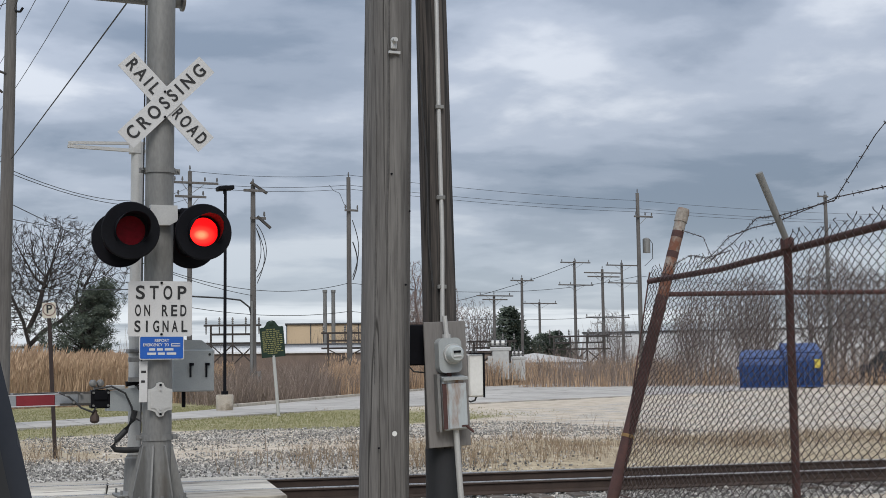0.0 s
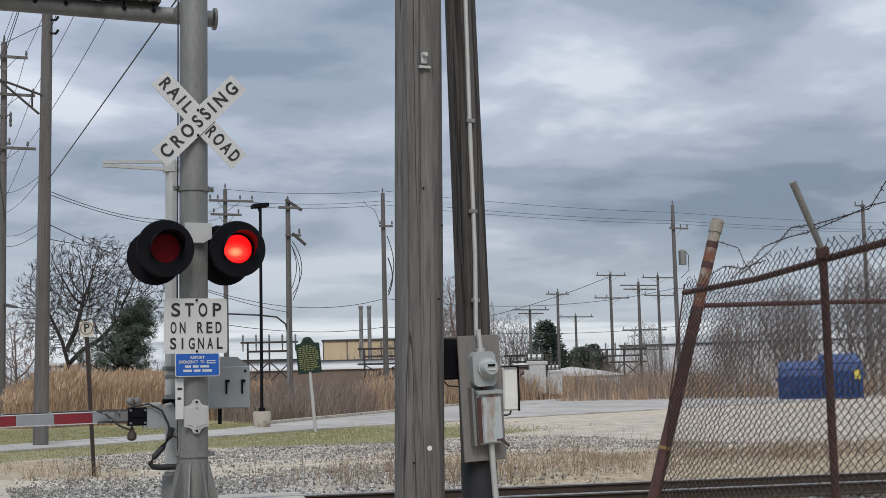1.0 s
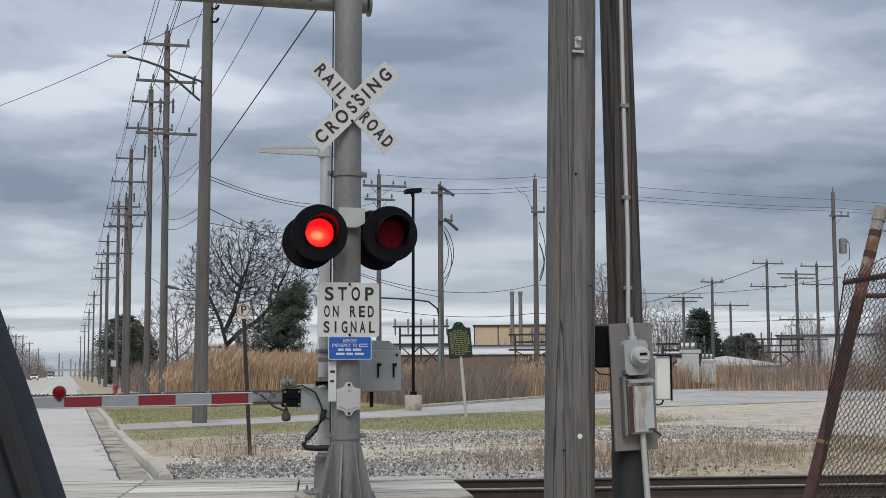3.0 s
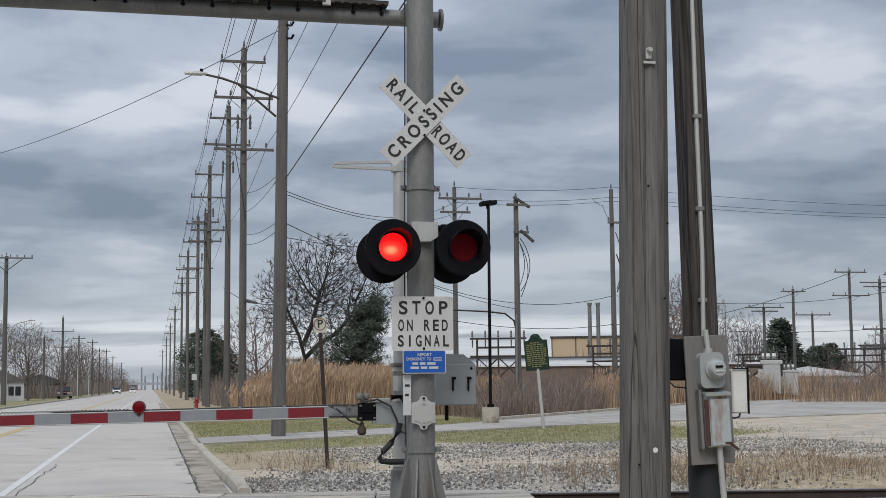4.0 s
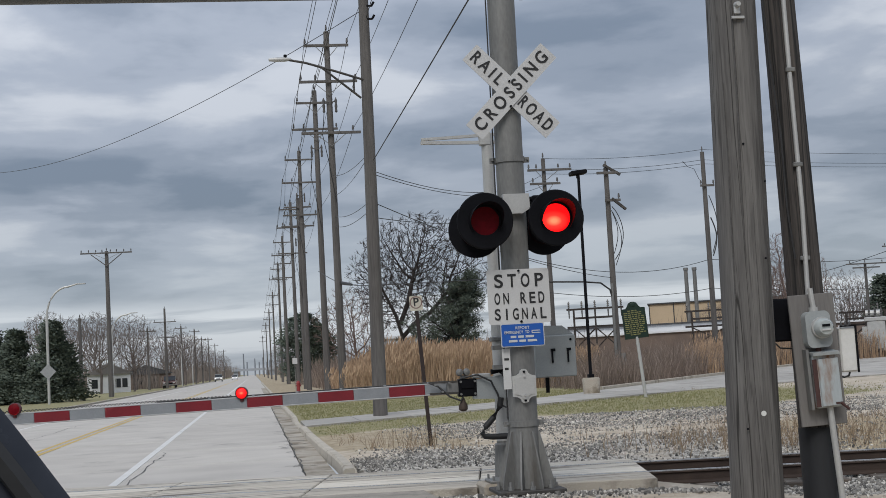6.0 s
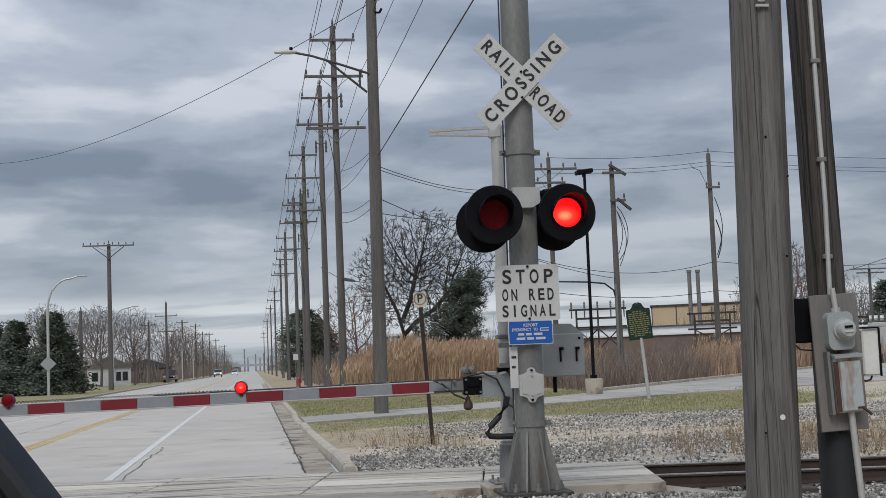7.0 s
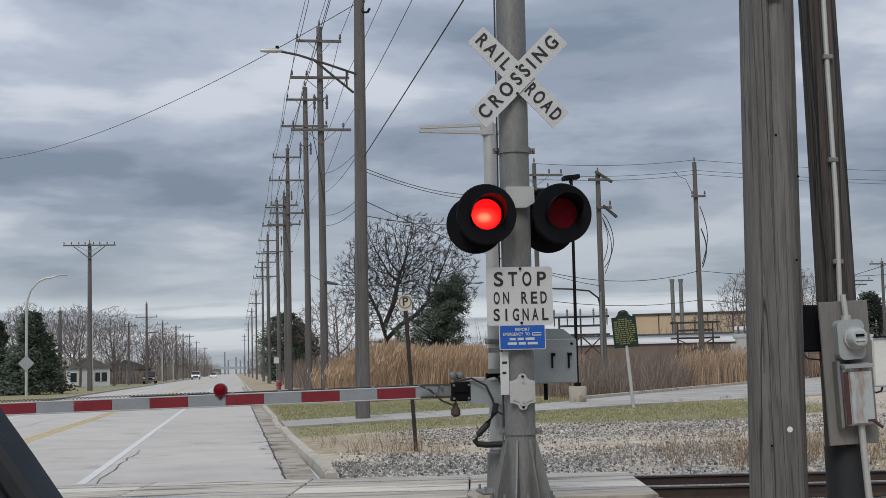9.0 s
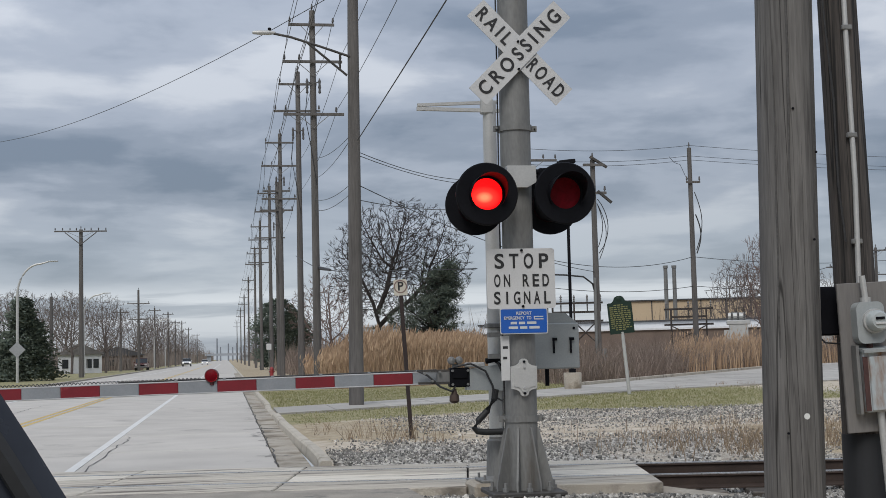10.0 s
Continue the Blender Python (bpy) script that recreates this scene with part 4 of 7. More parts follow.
def gate_mechanism():
    g = thing("gate_mechanism", "grey gate arm support with cables and a small bell lamp", "gate mechanism", (GX, GY - 0.12, 1.2))
    part("support_channel", S().plate([(-0.34, -0.14), (0.06, -0.16), (0.07, 0.12), (-0.1, 0.1), (-0.34, 0.07)], -0.08, 0.06), GREY_P, g, "grey steel support channel")
    part("clamp_block", S().box((-0.41, -0.02, -0.01), (0.21, 0.14, 0.20), bev=0.012).box((-0.41, -0.095, 0.03), (0.15, 0.02, 0.10), bev=0.006), BLACK, g, "black clamp block")
    for dx, dz in ((-0.49, 0.06), (-0.33, 0.06), (-0.49, -0.08), (-0.33, -0.08), (-0.62, 0.05), (-0.70, -0.04), (-0.78, 0.04)):
        part("clamp_bolt", S().rod((dx, -0.115, dz), (dx, -0.07, dz), 0.014, seg=6), GALV, g)
    part("cross_strap", S().box((-0.66, -0.05, 0.065), (0.36, 0.035, 0.022)).box((-0.66, -0.05, -0.06), (0.36, 0.035, 0.022)), GALV_DK, g)
    part("arm_socket", S().box((-0.56, -0.02, 0.0), (0.16, 0.09, 0.15), bev=0.01), GALV, g)
    part("top_plate", S().box((-0.24, -0.02, 0.115), (0.2, 0.12, 0.05), bev=0.01), GALV_L, g)
    lamp = S()
    for dx in (-0.49, -0.41):
        lamp.lathe([(0.001, -0.06), (0.034, -0.05), (0.042, 0.0), (0.034, 0.05), (0.001, 0.055)], (dx, -0.04, 0.165), 16, "y")
    lamp.rod((-0.45, -0.02, 0.05), (-0.45, -0.02, 0.13), 0.03, seg=10)
    part("bell_lamp", lamp, GALV, g, smooth=True)
    part("fitting", S().lathe([(0.001, -0.12), (0.022, -0.13), (0.03, -0.17), (0.05, -0.20), (0.052, -0.25), (0.03, -0.27), (0.001, -0.275)], (-0.47, -0.06, 0), 14), RAIL_M, g, "small bell-shaped fitting", smooth=True)
    part("top_clip", S().rod((-0.13, -0.05, 0.15), (0.02, -0.05, 0.17), 0.03, 0.02, 8).rod((-0.04, -0.05, 0.16), (0.03, -0.08, 0.1), 0.015, seg=8), BLACK, g)
    for pts in ([(-0.85, -0.05, 0.07), (-0.75, -0.09, 0.02), (-0.62, -0.1, -0.1), (-0.5, -0.1, -0.15), (-0.46, -0.08, -0.1)],
                [(-0.48, -0.1, 0.1), (-0.3, -0.12, 0.13), (-0.15, -0.13, 0.05), (-0.08, -0.13, -0.1), (-0.06, -0.12, -0.2)],
                [(-0.02, -0.12, 0.14), (0.04, -0.13, 0.0), (0.06, -0.13, -0.2), (0.02, -0.12, -0.26), (-0.05, -0.1, -0.22)]):
        part("cable", S().tube(pts, 0.011, 8), CABLE_M, g)
    hose = [(-0.04, -0.1, -0.14), (-0.06, -0.1, -0.24), (-0.14, -0.11, -0.36), (-0.24, -0.12, -0.46), (-0.28, -0.12, -0.53), (-0.25, -0.12, -0.565), (-0.16, -0.12, -0.575), (-0.02, -0.12, -0.575), (0.1, -0.13, -0.575), (0.17, -0.13, -0.62), (0.19, -0.13, -0.75)]
    part("hose", S().tube(hose, 0.034, 10), RUBBER, g, "thick black cable hose", smooth=True)


gate_mechanism()
ARM_X0 = -0.35
ARM_A = 8.6
ARM = pose(2.3, 14.68, 1.195, 0, -0.9, -ARM_A)


def small_lamp(x, live):
    """Red lamp clipped on the gate arm."""
    l = thing("gate_arm_lamp", "small round red lamp on top of the gate arm", "warning lamp", group="gate arm lamps")
    l.matrix_basis = ARM @ pose(x, -0.03, 0.112) @ Matrix.Scale(0.74, 4)
    b = S().lathe([(0.084, -0.030), (0.092, -0.030), (0.098, -0.015), (0.098, 0.06), (0.06, 0.08), (0.001, 0.085)], (0, 0, 0), 22, "y")
    part("lamp_body", b, mat("dark_red_plastic", (0.12, 0.012, 0.012), (0.08, 0.01, 0.01), 0.4, 0, 10, 60), l, smooth=True)
    part("lamp_neck", S().rod((0, 0.02, -0.13), (0, 0.02, -0.07), 0.03, seg=10).box((0, 0.02, -0.075), (0.09, 0.05, 0.025)), mat("dark_red_bracket", (0.1, 0.02, 0.02), (0.07, 0.012, 0.012), 0.5), l)
    if live is None:
        part("lens", S().lathe([(0.001, -0.04), (0.05, -0.036), (0.084, -0.026)], (0, 0, 0), 20, "y"), LENS_D, l, "unlit dark red lens")
        return l
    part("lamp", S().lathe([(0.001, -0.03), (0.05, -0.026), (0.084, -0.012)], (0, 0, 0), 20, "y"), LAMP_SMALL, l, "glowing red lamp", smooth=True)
    # added cover: plays the unlit lens, drawn back behind the glow for each flash
    cup = S().lathe([(0.001, -0.045), (0.05, -0.042), (0.083, -0.03), (0.083, -0.026), (0.001, -0.04)], (0, 0, 0), 20, "y")
    p = part("shutter", cup, LENS_D, l, "added dark red cover standing in for the unlit lens", smooth=True)
    ADDED_SHUTTERS.append((p, (0, 0.075, 0), live))
    return l


def gate_arm():
    a = thing("crossing_gate", "lowered crossing gate arm with red and grey-white stripes", "crossing gate")
    a.matrix_basis = ARM
    hgt = 0.122
    part("root", S().box((-0.20, 0, 0), (0.30, 0.04, hgt), bev=0.006), GREY_S, a)
    x = ARM_X0
    for i in range(16):
        w = 0.405
        k = hgt
        part("stripe", S().box((x - w / 2, 0, 0), (w, 0.045, k), bev=0.006), RED_S if i % 2 == 0 else GREY_S, a, "red reflective stripe" if i % 2 == 0 else "grey-white stripe")
        x -= w
    for sz in (-1, 1):
        part("edge_channel", S().box((-3.4, 0, sz * 0.062), (6.7, 0.05, 0.014), Matrix.Rotation(0.0, 3, "Y"), bev=0.004), ALU, a, "bare aluminium edge channel")
    part("top_channel", S().rod((-0.1, -0.01, 0.078), (-3.4, -0.01, 0.078), 0.009, seg=6), CABLE_M, a)
    coil = [(-2.55 - 0.007 * i, -0.01 + 0.011 * math.cos(i * 1.05), 0.084 + 0.011 * math.sin(i * 1.05)) for i in range(590)]
    part("coiled_cable", S().tube(coil, 0.005, 4), CABLE_M, a, "coiled black lamp cable")
    for i in range(6):
        part("clip", S().box((-0.3 - 0.5 * i, -0.01, 0.078), (0.03, 0.03, 0.02)), GREY_S, a)


gate_arm()
small_lamp(-2.43, 1)
small_lamp(-5.02, 0)
small_lamp(-6.3, None)


def cabinet():
    c = thing("signal_cabinet", "grey steel relay cabinet bracketed to the back of the mast", "cabinet", (3.41, 14.5, 0.0))
    part("body", S().box((0, 0, 1.49), (0.47, 0.3, 0.47), bev=0.012), GREY_P, c)
    part("sloped_top", S().plate([(-0.24, 1.72), (0.235, 1.72), (0.1, 1.83), (-0.24, 1.84)], -0.12, 0.14), GREY_P, c)
    for x in (-0.04, 0.14):
        part("handle", S().box((x, -0.165, 1.49), (0.018, 0.03, 0.15), bev=0.004).box((x + 0.012, -0.165, 1.56), (0.045, 0.03, 0.03)), BLACK, c, "black handle")
    part("hasp", S().rod((0.18, -0.16, 1.67), (0.18, -0.15, 1.67), 0.014, seg=8), BLACK, c)
    part("drain_pipe", S().rod((-0.08, 0, 1.08), (-0.08, 0, 1.27), 0.022, seg=10), BLACK, c)
    part("bracket", S().box((-0.45, -0.02, 1.40), (0.5, 0.08, 0.05)).box((-0.45, -0.02, 1.62), (0.5, 0.08, 0.05)), GALV, c)


cabinet()
MOVERS = []

# ---- near wooden poles with the electric meter ----


def wood_pole(name, label, x0, y0, x1, z0, z1, r0, r1, material, group="", seg=28, y1=None, rough=0.006):
    """A leaning, tapering wooden pole with long checks in its surface."""
    p = thing(name, label, "utility pole", (x0, y0, z0), group=group)
    s = S()
    n = 26
    for i in range(n + 1):
        u = i / n
        cx, cy, z, r = (x1 - x0) * u, ((y1 or y0) - y0) * u, (z1 - z0) * u, r0 + (r1 - r0) * u
        for k in range(seg):
            a = 2 * math.pi * k / seg
            rr = r * (1 + rough / r * (noise.noise((math.cos(a) * 3, math.sin(a) * 3, z * 0.35 + x0)) + (-1.2 if k in (3, 11, 20) and seg > 20 else 0)))
            s.v.append((cx + rr * math.cos(a), cy + rr * math.sin(a), z))
    for i in range(n):
        for k in range(seg):
            s.f.append((i * seg + k, i * seg + (k + 1) % seg, (i + 1) * seg + (k + 1) % seg, (i + 1) * seg + k))
    s.f.append(tuple(range(n * seg, (n + 1) * seg)))
    s.s = [0] * len(s.f)
    part("shaft", s, material, p, smooth=True)
    return p


NP = wood_pole("wooden_pole", "thick grey weathered wooden pole with long cracks", 3.855, 9.62, 4.06, -0.05, 10.0, 0.205, 0.18, WOOD)
part("insulator", S().box((0.06, -0.20, 4.17), (0.05, 0.03, 0.085), bev=0.008).rod((0.06, -0.2, 4.2), (0.06, -0.25, 4.2), 0.028, 0.018, 10).box((0.06, -0.21, 4.10), (0.1, 0.02, 0.02)), GALV_L, NP, "small porcelain wire knob")
part("tag", S().rod((0.03, -0.205, 1.01), (0.03, -0.195, 1.01), 0.021, seg=12), WHITE_P, NP, "round white tag")
for k, (dx, z0, z1) in enumerate(((-0.14, 0.2, 3.6), (0.02, 0.3, 2.9), (0.07, 0.1, 1.5), (0.14, 1.4, 4.6), (-0.06, 2.1, 5.2))):
    pts = [(dx + 0.02 * z + 0.012 * noise.noise((k, z * 1.3, 0)), -math.sqrt(0.196 ** 2 - dx * dx) - 0.0005, z) for z in [z0 + (z1 - z0) * i / 16 for i in range(17)]]
    part("crack", S().tube(pts, [0.002 + 0.0065 * math.sin(math.pi * i / 16) for i in range(17)], 4), TAR, NP, "dark drying crack")
for i, (dx, z) in enumerate(((0.02, 1.5), (-0.12, 0.9), (0.1, 2.2), (-0.03, 3.1), (0.13, 2.8))):
    part("nail", S().rod((dx + 0.02 * z, -0.197, z), (dx + 0.02 * z, -0.188, z), 0.009, seg=6), BLACK, NP)

MP = wood_pole("meter_pole", "dark leaning wooden pole that carries an electric meter", 4.475, 9.78, 4.325, -0.05, 10.0, 0.15, 0.11, WOOD_D)
part("dark_wrap", S().rod((0, 0, 0.02), (-0.012, 0, 0.86), 0.158, 0.152, 24), mat("tarred_wrap", (0.022, 0.024, 0.028), (0.012, 0.013, 0.015), 0.7, 0, 6, 50, (0.14, 0.16, 0.18), 0.68, 0.1, (1, 1, 0.2)), MP, "tarred black wrap", smooth=True)
part("conduit", S().tube([(-0.08, -0.17, 1.78), (-0.075, -0.165, 2.0), (-0.06, -0.15, 2.6), (-0.075, -0.145, 3.7), (-0.08, -0.14, 4.6), (-0.1, -0.13, 8)], 0.019, 10), GALV_L, MP, "pale conduit pipe", smooth=True)
for z in (2.2, 2.95, 3.72):
    part("pipe_strap", S().box((-0.07, -0.155, z), (0.075, 0.03, 0.035), bev=0.005), GALV, MP)
part("hanging_cable", S().tube([(-0.26, -0.12, 5.2), (-0.25, -0.13, 4.3), (-0.22, -0.135, 3.7), (-0.185, -0.14, 3.2), (-0.18, -0.14, 2.6), (-0.15, -0.15, 2.2)], 0.0075, 6), CABLE_M, MP, "loose black cable")
part("rear_box", S().box((-0.27, 0.03, 1.72), (0.2, 0.24, 0.34), bev=0.012), BLACK, MP, "black equipment box")
part("rear_box_cable", S().tube([(-0.34, -0.05, 1.55), (-0.3, -0.07, 1.5), (-0.2, -0.07, 1.49), (-0.15, -0.07, 1.52)], 0.007, 6), CABLE_M, MP)
wb = part("side_box", S().box((0.255, 0.02, 1.46), (0.14, 0.26, 0.36), bev=0.012), WHITE_P, MP, "white plastic box with black latches")
part("box_rim", S().box((0.320, -0.118, 1.46), (0.012, 0.016, 0.37)).box((0.255, -0.118, 1.645), (0.13, 0.016, 0.012)), BLACK, wb)
part("box_cable", S().tube([(0.28, -0.05, 1.29), (0.26, -0.06, 1.25), (0.22, -0.06, 1.24), (0.16, -0.06, 1.26)], 0.008, 6), CABLE_M, wb)


def meter_board():
    b = thing("meter_board", "grey plywood board with an electric meter and a rusty switch box", "meter board", (4.425, 9.585, 1.345))
    b.matrix_basis = pose(4.42, 9.585, 1.345, 0, -2.2, 0)
    part("board", S().box((0, 0, 0), (0.375, 0.022, 1.03), bev=0.004), PLY, b)
    m = part("meter_base", S().plate(rounded(0.205, 0.285, 0.05), -0.10, -0.011, m=Matrix.Translation((0.0, 0, 0.235))), GREY_P, b, "grey meter socket")
    part("meter_ring", S().lathe([(0.072, -0.10), (0.085, -0.10), (0.085, -0.125), (0.072, -0.125)], (0.02, 0, 0.245), 26, "y"), GALV_L, m, smooth=True)
    part("meter_glass", S().lathe([(0.001, -0.20), (0.055, -0.195), (0.072, -0.17), (0.074, -0.11)], (0.02, 0, 0.245), 26, "y"), mat("meter_glass_dome", (0.42, 0.45, 0.44), (0.34, 0.37, 0.37), 0.12, 0, 8, 40), m, "domed glass meter face", smooth=True)
    part("meter_dial", S().box((0.018, -0.2, 0.262), (0.062, 0.012, 0.018)), BLACK, m)
    part("meter_plate", S().box((0.018, -0.201, 0.228), (0.07, 0.01, 0.012)), SIGN_W, m)
    part("hub_fitting", S().rod((-0.01, -0.06, 0.375), (-0.01, -0.06, 0.41), 0.036, seg=12).rod((-0.01, -0.06, 0.41), (-0.02, -0.06, 0.56), 0.021, seg=10), GALV_L, b)
    part("nipple", S().rod((0.0, -0.05, 0.05), (0.0, -0.05, 0.1), 0.022, seg=10), RUST, b)
    d = part("switch_box", S().box((0.015, -0.06, -0.165), (0.20, 0.1, 0.42), bev=0.008), RUSTY_BOX, b, "grey switch box with rust runs")
    part("switch_cover", S().box((0.035, -0.118, -0.18), (0.165, 0.014, 0.37), bev=0.005), RUSTY_BOX, d, "pale cover with rust at the top")
    part("switch_hood", S().box((0.02, -0.075, 0.05), (0.22, 0.14, 0.022), Matrix.Rotation(0.12, 3, "X")), GREY_P, d)
    part("box_flange", S().box((-0.115, -0.06, -0.15), (0.022, 0.07, 0.47)), GALV, d)
    part("box_side_rust", S().box((-0.075, -0.114, -0.18), (0.035, 0.006, 0.37)), RUST, d, "rusted box edge")
    part("switch_lever", S().rod((0.1, -0.13, -0.345), (0.155, -0.15, -0.40), 0.011, seg=8).box((0.09, -0.12, -0.345), (0.06, 0.02, 0.015)), RUST, d)
    part("lower_conduit", S().tube([(0.035, -0.06, -0.37), (0.04, -0.06, -0.6), (0.05, -0.06, -1.0), (0.055, -0.06, -1.32)], 0.025, 12), GALV_L, b, "pale lower conduit", smooth=True)
    part("strap", S().box((0.052, -0.06, -1.12), (0.08, 0.06, 0.03), bev=0.005), GALV, b)
    return b


meter_board()

# ---- rusty chain-link fence with barbed wire ----
FA_BL, FA_TL = Vector((7.47, 12.02, 0.05)), Vector((7.95, 12.02, 2.5))
FA_BR, FA_TR = Vector((5.62, 4.05, 0.05)), Vector((5.62, 4.05, 2.48))
F2 = Vector((6.86, 8.18, 0))
FB_D = Vector((0.95, -0.30, 0))


def chain_link(name, bl, tl, br, tr, parent, seed, label="rusty woven diamond wire mesh", pitch=0.066):
    """Zigzag wires hooked into one another, over a patch between four corners."""
    rnd = random.Random(seed)
    width = ((br - bl).length + (tr - tl).length) / 2
    height = ((tl - bl).length + (tr - br).length) / 2
    nu, nv = round(width / pitch), round(height / (pitch * 0.62))
    nrm = (br - bl).cross(tl - bl).normalized()

    def at(u, v, o):
        p = bl.lerp(br, u).lerp(tl.lerp(tr, u), v)
        wob = 0.02 * noise.noise((u * 9 + seed, v * 4, 1)) + 0.012 * noise.noise((u * 30, v * 14, seed))
        return p + nrm * (o + wob) + Vector((0, 0, 0.012 * noise.noise((u * 16, seed, v * 5))))

    s = S()
    r = 0.0044
    for i in range(nu):
        pts = []
        top = nv + rnd.choice((0, 1))
        for j in range(top + 1):
            du = 0.52 if (j + i) % 2 == 0 else -0.52
            pts.append(at((i + 0.5 + du) / nu, j / nv, 0.004 if j % 2 else -0.004))
        pts.append(pts[-1] + Vector((rnd.uniform(-0.018, 0.018), rnd.uniform(-0.018, 0.018), 0.014)))
        s.tube(pts, r, 3)
    ob = part(name, s, WIRE_R, parent, label)
    return tagged(ob, kind="stuff")


def fence():
    f = thing("chain_link_fence", "rusty leaning chain-link fence topped with barbed wire", "fence")
    # leaning corner post, its upper end painted and peeling
    b, t = Vector((7.36, 12.0, -0.05)), Vector((8.42, 12.02, 3.22))
    d = (t - b)
    part("corner_post", S().rod(b, b + d * 0.70, 0.066, 0.066, 20), RUST, f, "thick leaning rusty post", smooth=True)
    part("post_top", S().rod(b + d * 0.70, b + d * 0.965, 0.064, 0.064, 20), RUST_W, f, "peeling white and rusty post top", smooth=True)
    for k in (0.75, 0.83, 0.90):
        part("rust_band", S().rod(b + d * k, b + d * (k + 0.022), 0.0655, 0.0655, 20), RUST, f, smooth=True)
    part("post_cap", S().rod(b + d * 0.955, b + d * 0.99, 0.073, 0.073, 20).rod(b + d * 0.99, b + d * 1.0, 0.073, 0.064, 20), RUST_W, f, "pale rounded post cap", smooth=True)
    for q in (0.235, 0.52, 0.66):
        c = b + d * q
        part("tension_band", S().rod(c - d.normalized() * 0.018, c + d.normalized() * 0.018, 0.072, seg=20), mat("brass_yellow_band", (0.3, 0.19, 0.07), (0.2, 0.12, 0.05), 0.7, 0.3) if q < 0.3 else RUST, f)
    part("line_post", S().rod((F2.x, F2.y + 0.04, -0.05), (F2.x, F2.y + 0.04, 2.46), 0.034, seg=16), RUST, f, "rusty line post", smooth=True)
    part("line_post", S().rod((FA_BR.x, FA_BR.y, -0.05), (FA_BR.x, FA_BR.y, 2.48), 0.034, seg=16), RUST, f, "rusty line post", smooth=True)
    part("barb_arm", S().rod((F2.x, F2.y + 0.02, 2.42), (6.55, 8.15, 3.0), 0.026, 0.03, 14), GALV, f, "bare grey steel arm", smooth=True)
    part("arm_socket", S().box((F2.x - 0.01, F2.y + 0.03, 2.44), (0.09, 0.09, 0.11), bev=0.015), RUST, f)
    rail_a = [FA_TL + Vector((-0.02, -0.02, -0.1)), Vector((7.52, 10.1, 2.385)), Vector((6.9, 8.18, 2.40)), Vector((6.3, 6.2, 2.42)), FA_TR + Vector((0, 0, -0.03))]
    part("top_rail", S().tube(rail_a, 0.03, 12), RUST, f, "rusty top rail", smooth=True)
    c0 = Vector((8.13, 12.06, 2.26))
    rail_b = [c0 + FB_D * (1.5 * i) + Vector((0, 0, 0.012 * math.sin(i * 1.3))) for i in range(9)]
    part("rear_rail", S().tube(rail_b, 0.027, 12), RUST, f, "rusty rail of the rear run", smooth=True)
    for i in (2, 4, 6):
        p = c0 + FB_D * (1.5 * i)
        part("line_post", S().rod((p.x, p.y, -0.05), (p.x, p.y, 2.3), 0.03, seg=12), RUST, f, smooth=True)
    chain_link("mesh", FA_BL, FA_TL, FA_BR, FA_TR, f, 3)
    e = FB_D * 12
    chain_link("mesh", FA_BL + Vector((0.02, 0.06, 0)), Vector((8.12, 12.09, 2.42)), FA_BL + e, Vector((8.12, 12.09, 2.42)) + e, f, 8)
    # mesh edge bar beside the corner post
    part("tension_bar", S().tube([FA_BL + (FA_TL - FA_BL) * (i / 12) + Vector((0.03 * noise.noise((i, 0, 4)), 0, 0)) for i in range(13)], 0.008, 6), RUST, f)
    part("bottom_wire", S().tube([FA_BL.lerp(FA_BR, i / 20) + Vector((0, 0, 0.05 + 0.03 * noise.noise((i * 0.8, 3, 0)))) for i in range(21)], 0.006, 5), RUST, f)

    def barbed(pts, seed):
        rnd = random.Random(seed)
        s = S().tube(pts, 0.0042, 4)
        for a, c in zip(pts, pts[1:]):
            n = max(1, round((Vector(c) - Vector(a)).length / 0.11))
            for k in range(n):
                p = Vector(a).lerp(Vector(c), (k + 0.5) / n)
                for _ in range(2):
                    q = Vector((rnd.uniform(-1, 1), rnd.uniform(-1, 1), rnd.uniform(-1, 1))).normalized() * 0.022
                    s.rod(p - q, p + q, 0.0032, 0.0015, 3)
        return part("barbed_wire", s, WIRE_R, f, "sagging barbed wire strand")

    top = b + d * 0.93
    barbed([top, Vector((8.38, 11.6, 2.86)), Vector((8.25, 11.3, 2.66)), Vector((8.0, 10.8, 2.5))], 1)
    barbed([Vector((8.0, 11.2, 2.48)), Vector((7.85, 10.6, 2.62)), Vector((7.5, 9.9, 2.68)), Vector((7.1, 9.0, 2.66)), Vector((6.8, 8.3, 2.62)), Vector((6.6, 7.3, 2.70)), Vector((6.3, 6.2, 2.66)), Vector((5.9, 5, 2.75))], 2)
    barbed([Vector((7.9, 10.9, 2.5)), Vector((7.4, 9.7, 2.6)), Vector((7.0, 8.8, 2.72)), Vector((6.72, 8.1, 2.66)), Vector((6.5, 7.2, 2.66)), Vector((6.2, 6.4, 3.0)), Vector((5.9, 5.5, 3.3))], 3)
    barbed([Vector((8.05, 11.7, 2.56)), Vector((7.8, 11.0, 2.6)), Vector((7.45, 10.2, 2.5)), Vector((7.3, 9.6, 2.52))], 5)


fence()


# ---- blue waste containers behind the fence ----
BLUE = mat("scuffed_blue_paint", (0.016, 0.062, 0.215), (0.010, 0.038, 0.135), 0.45, 0, 3, 30, (0.10, 0.14, 0.22), 0.64, 0.05)


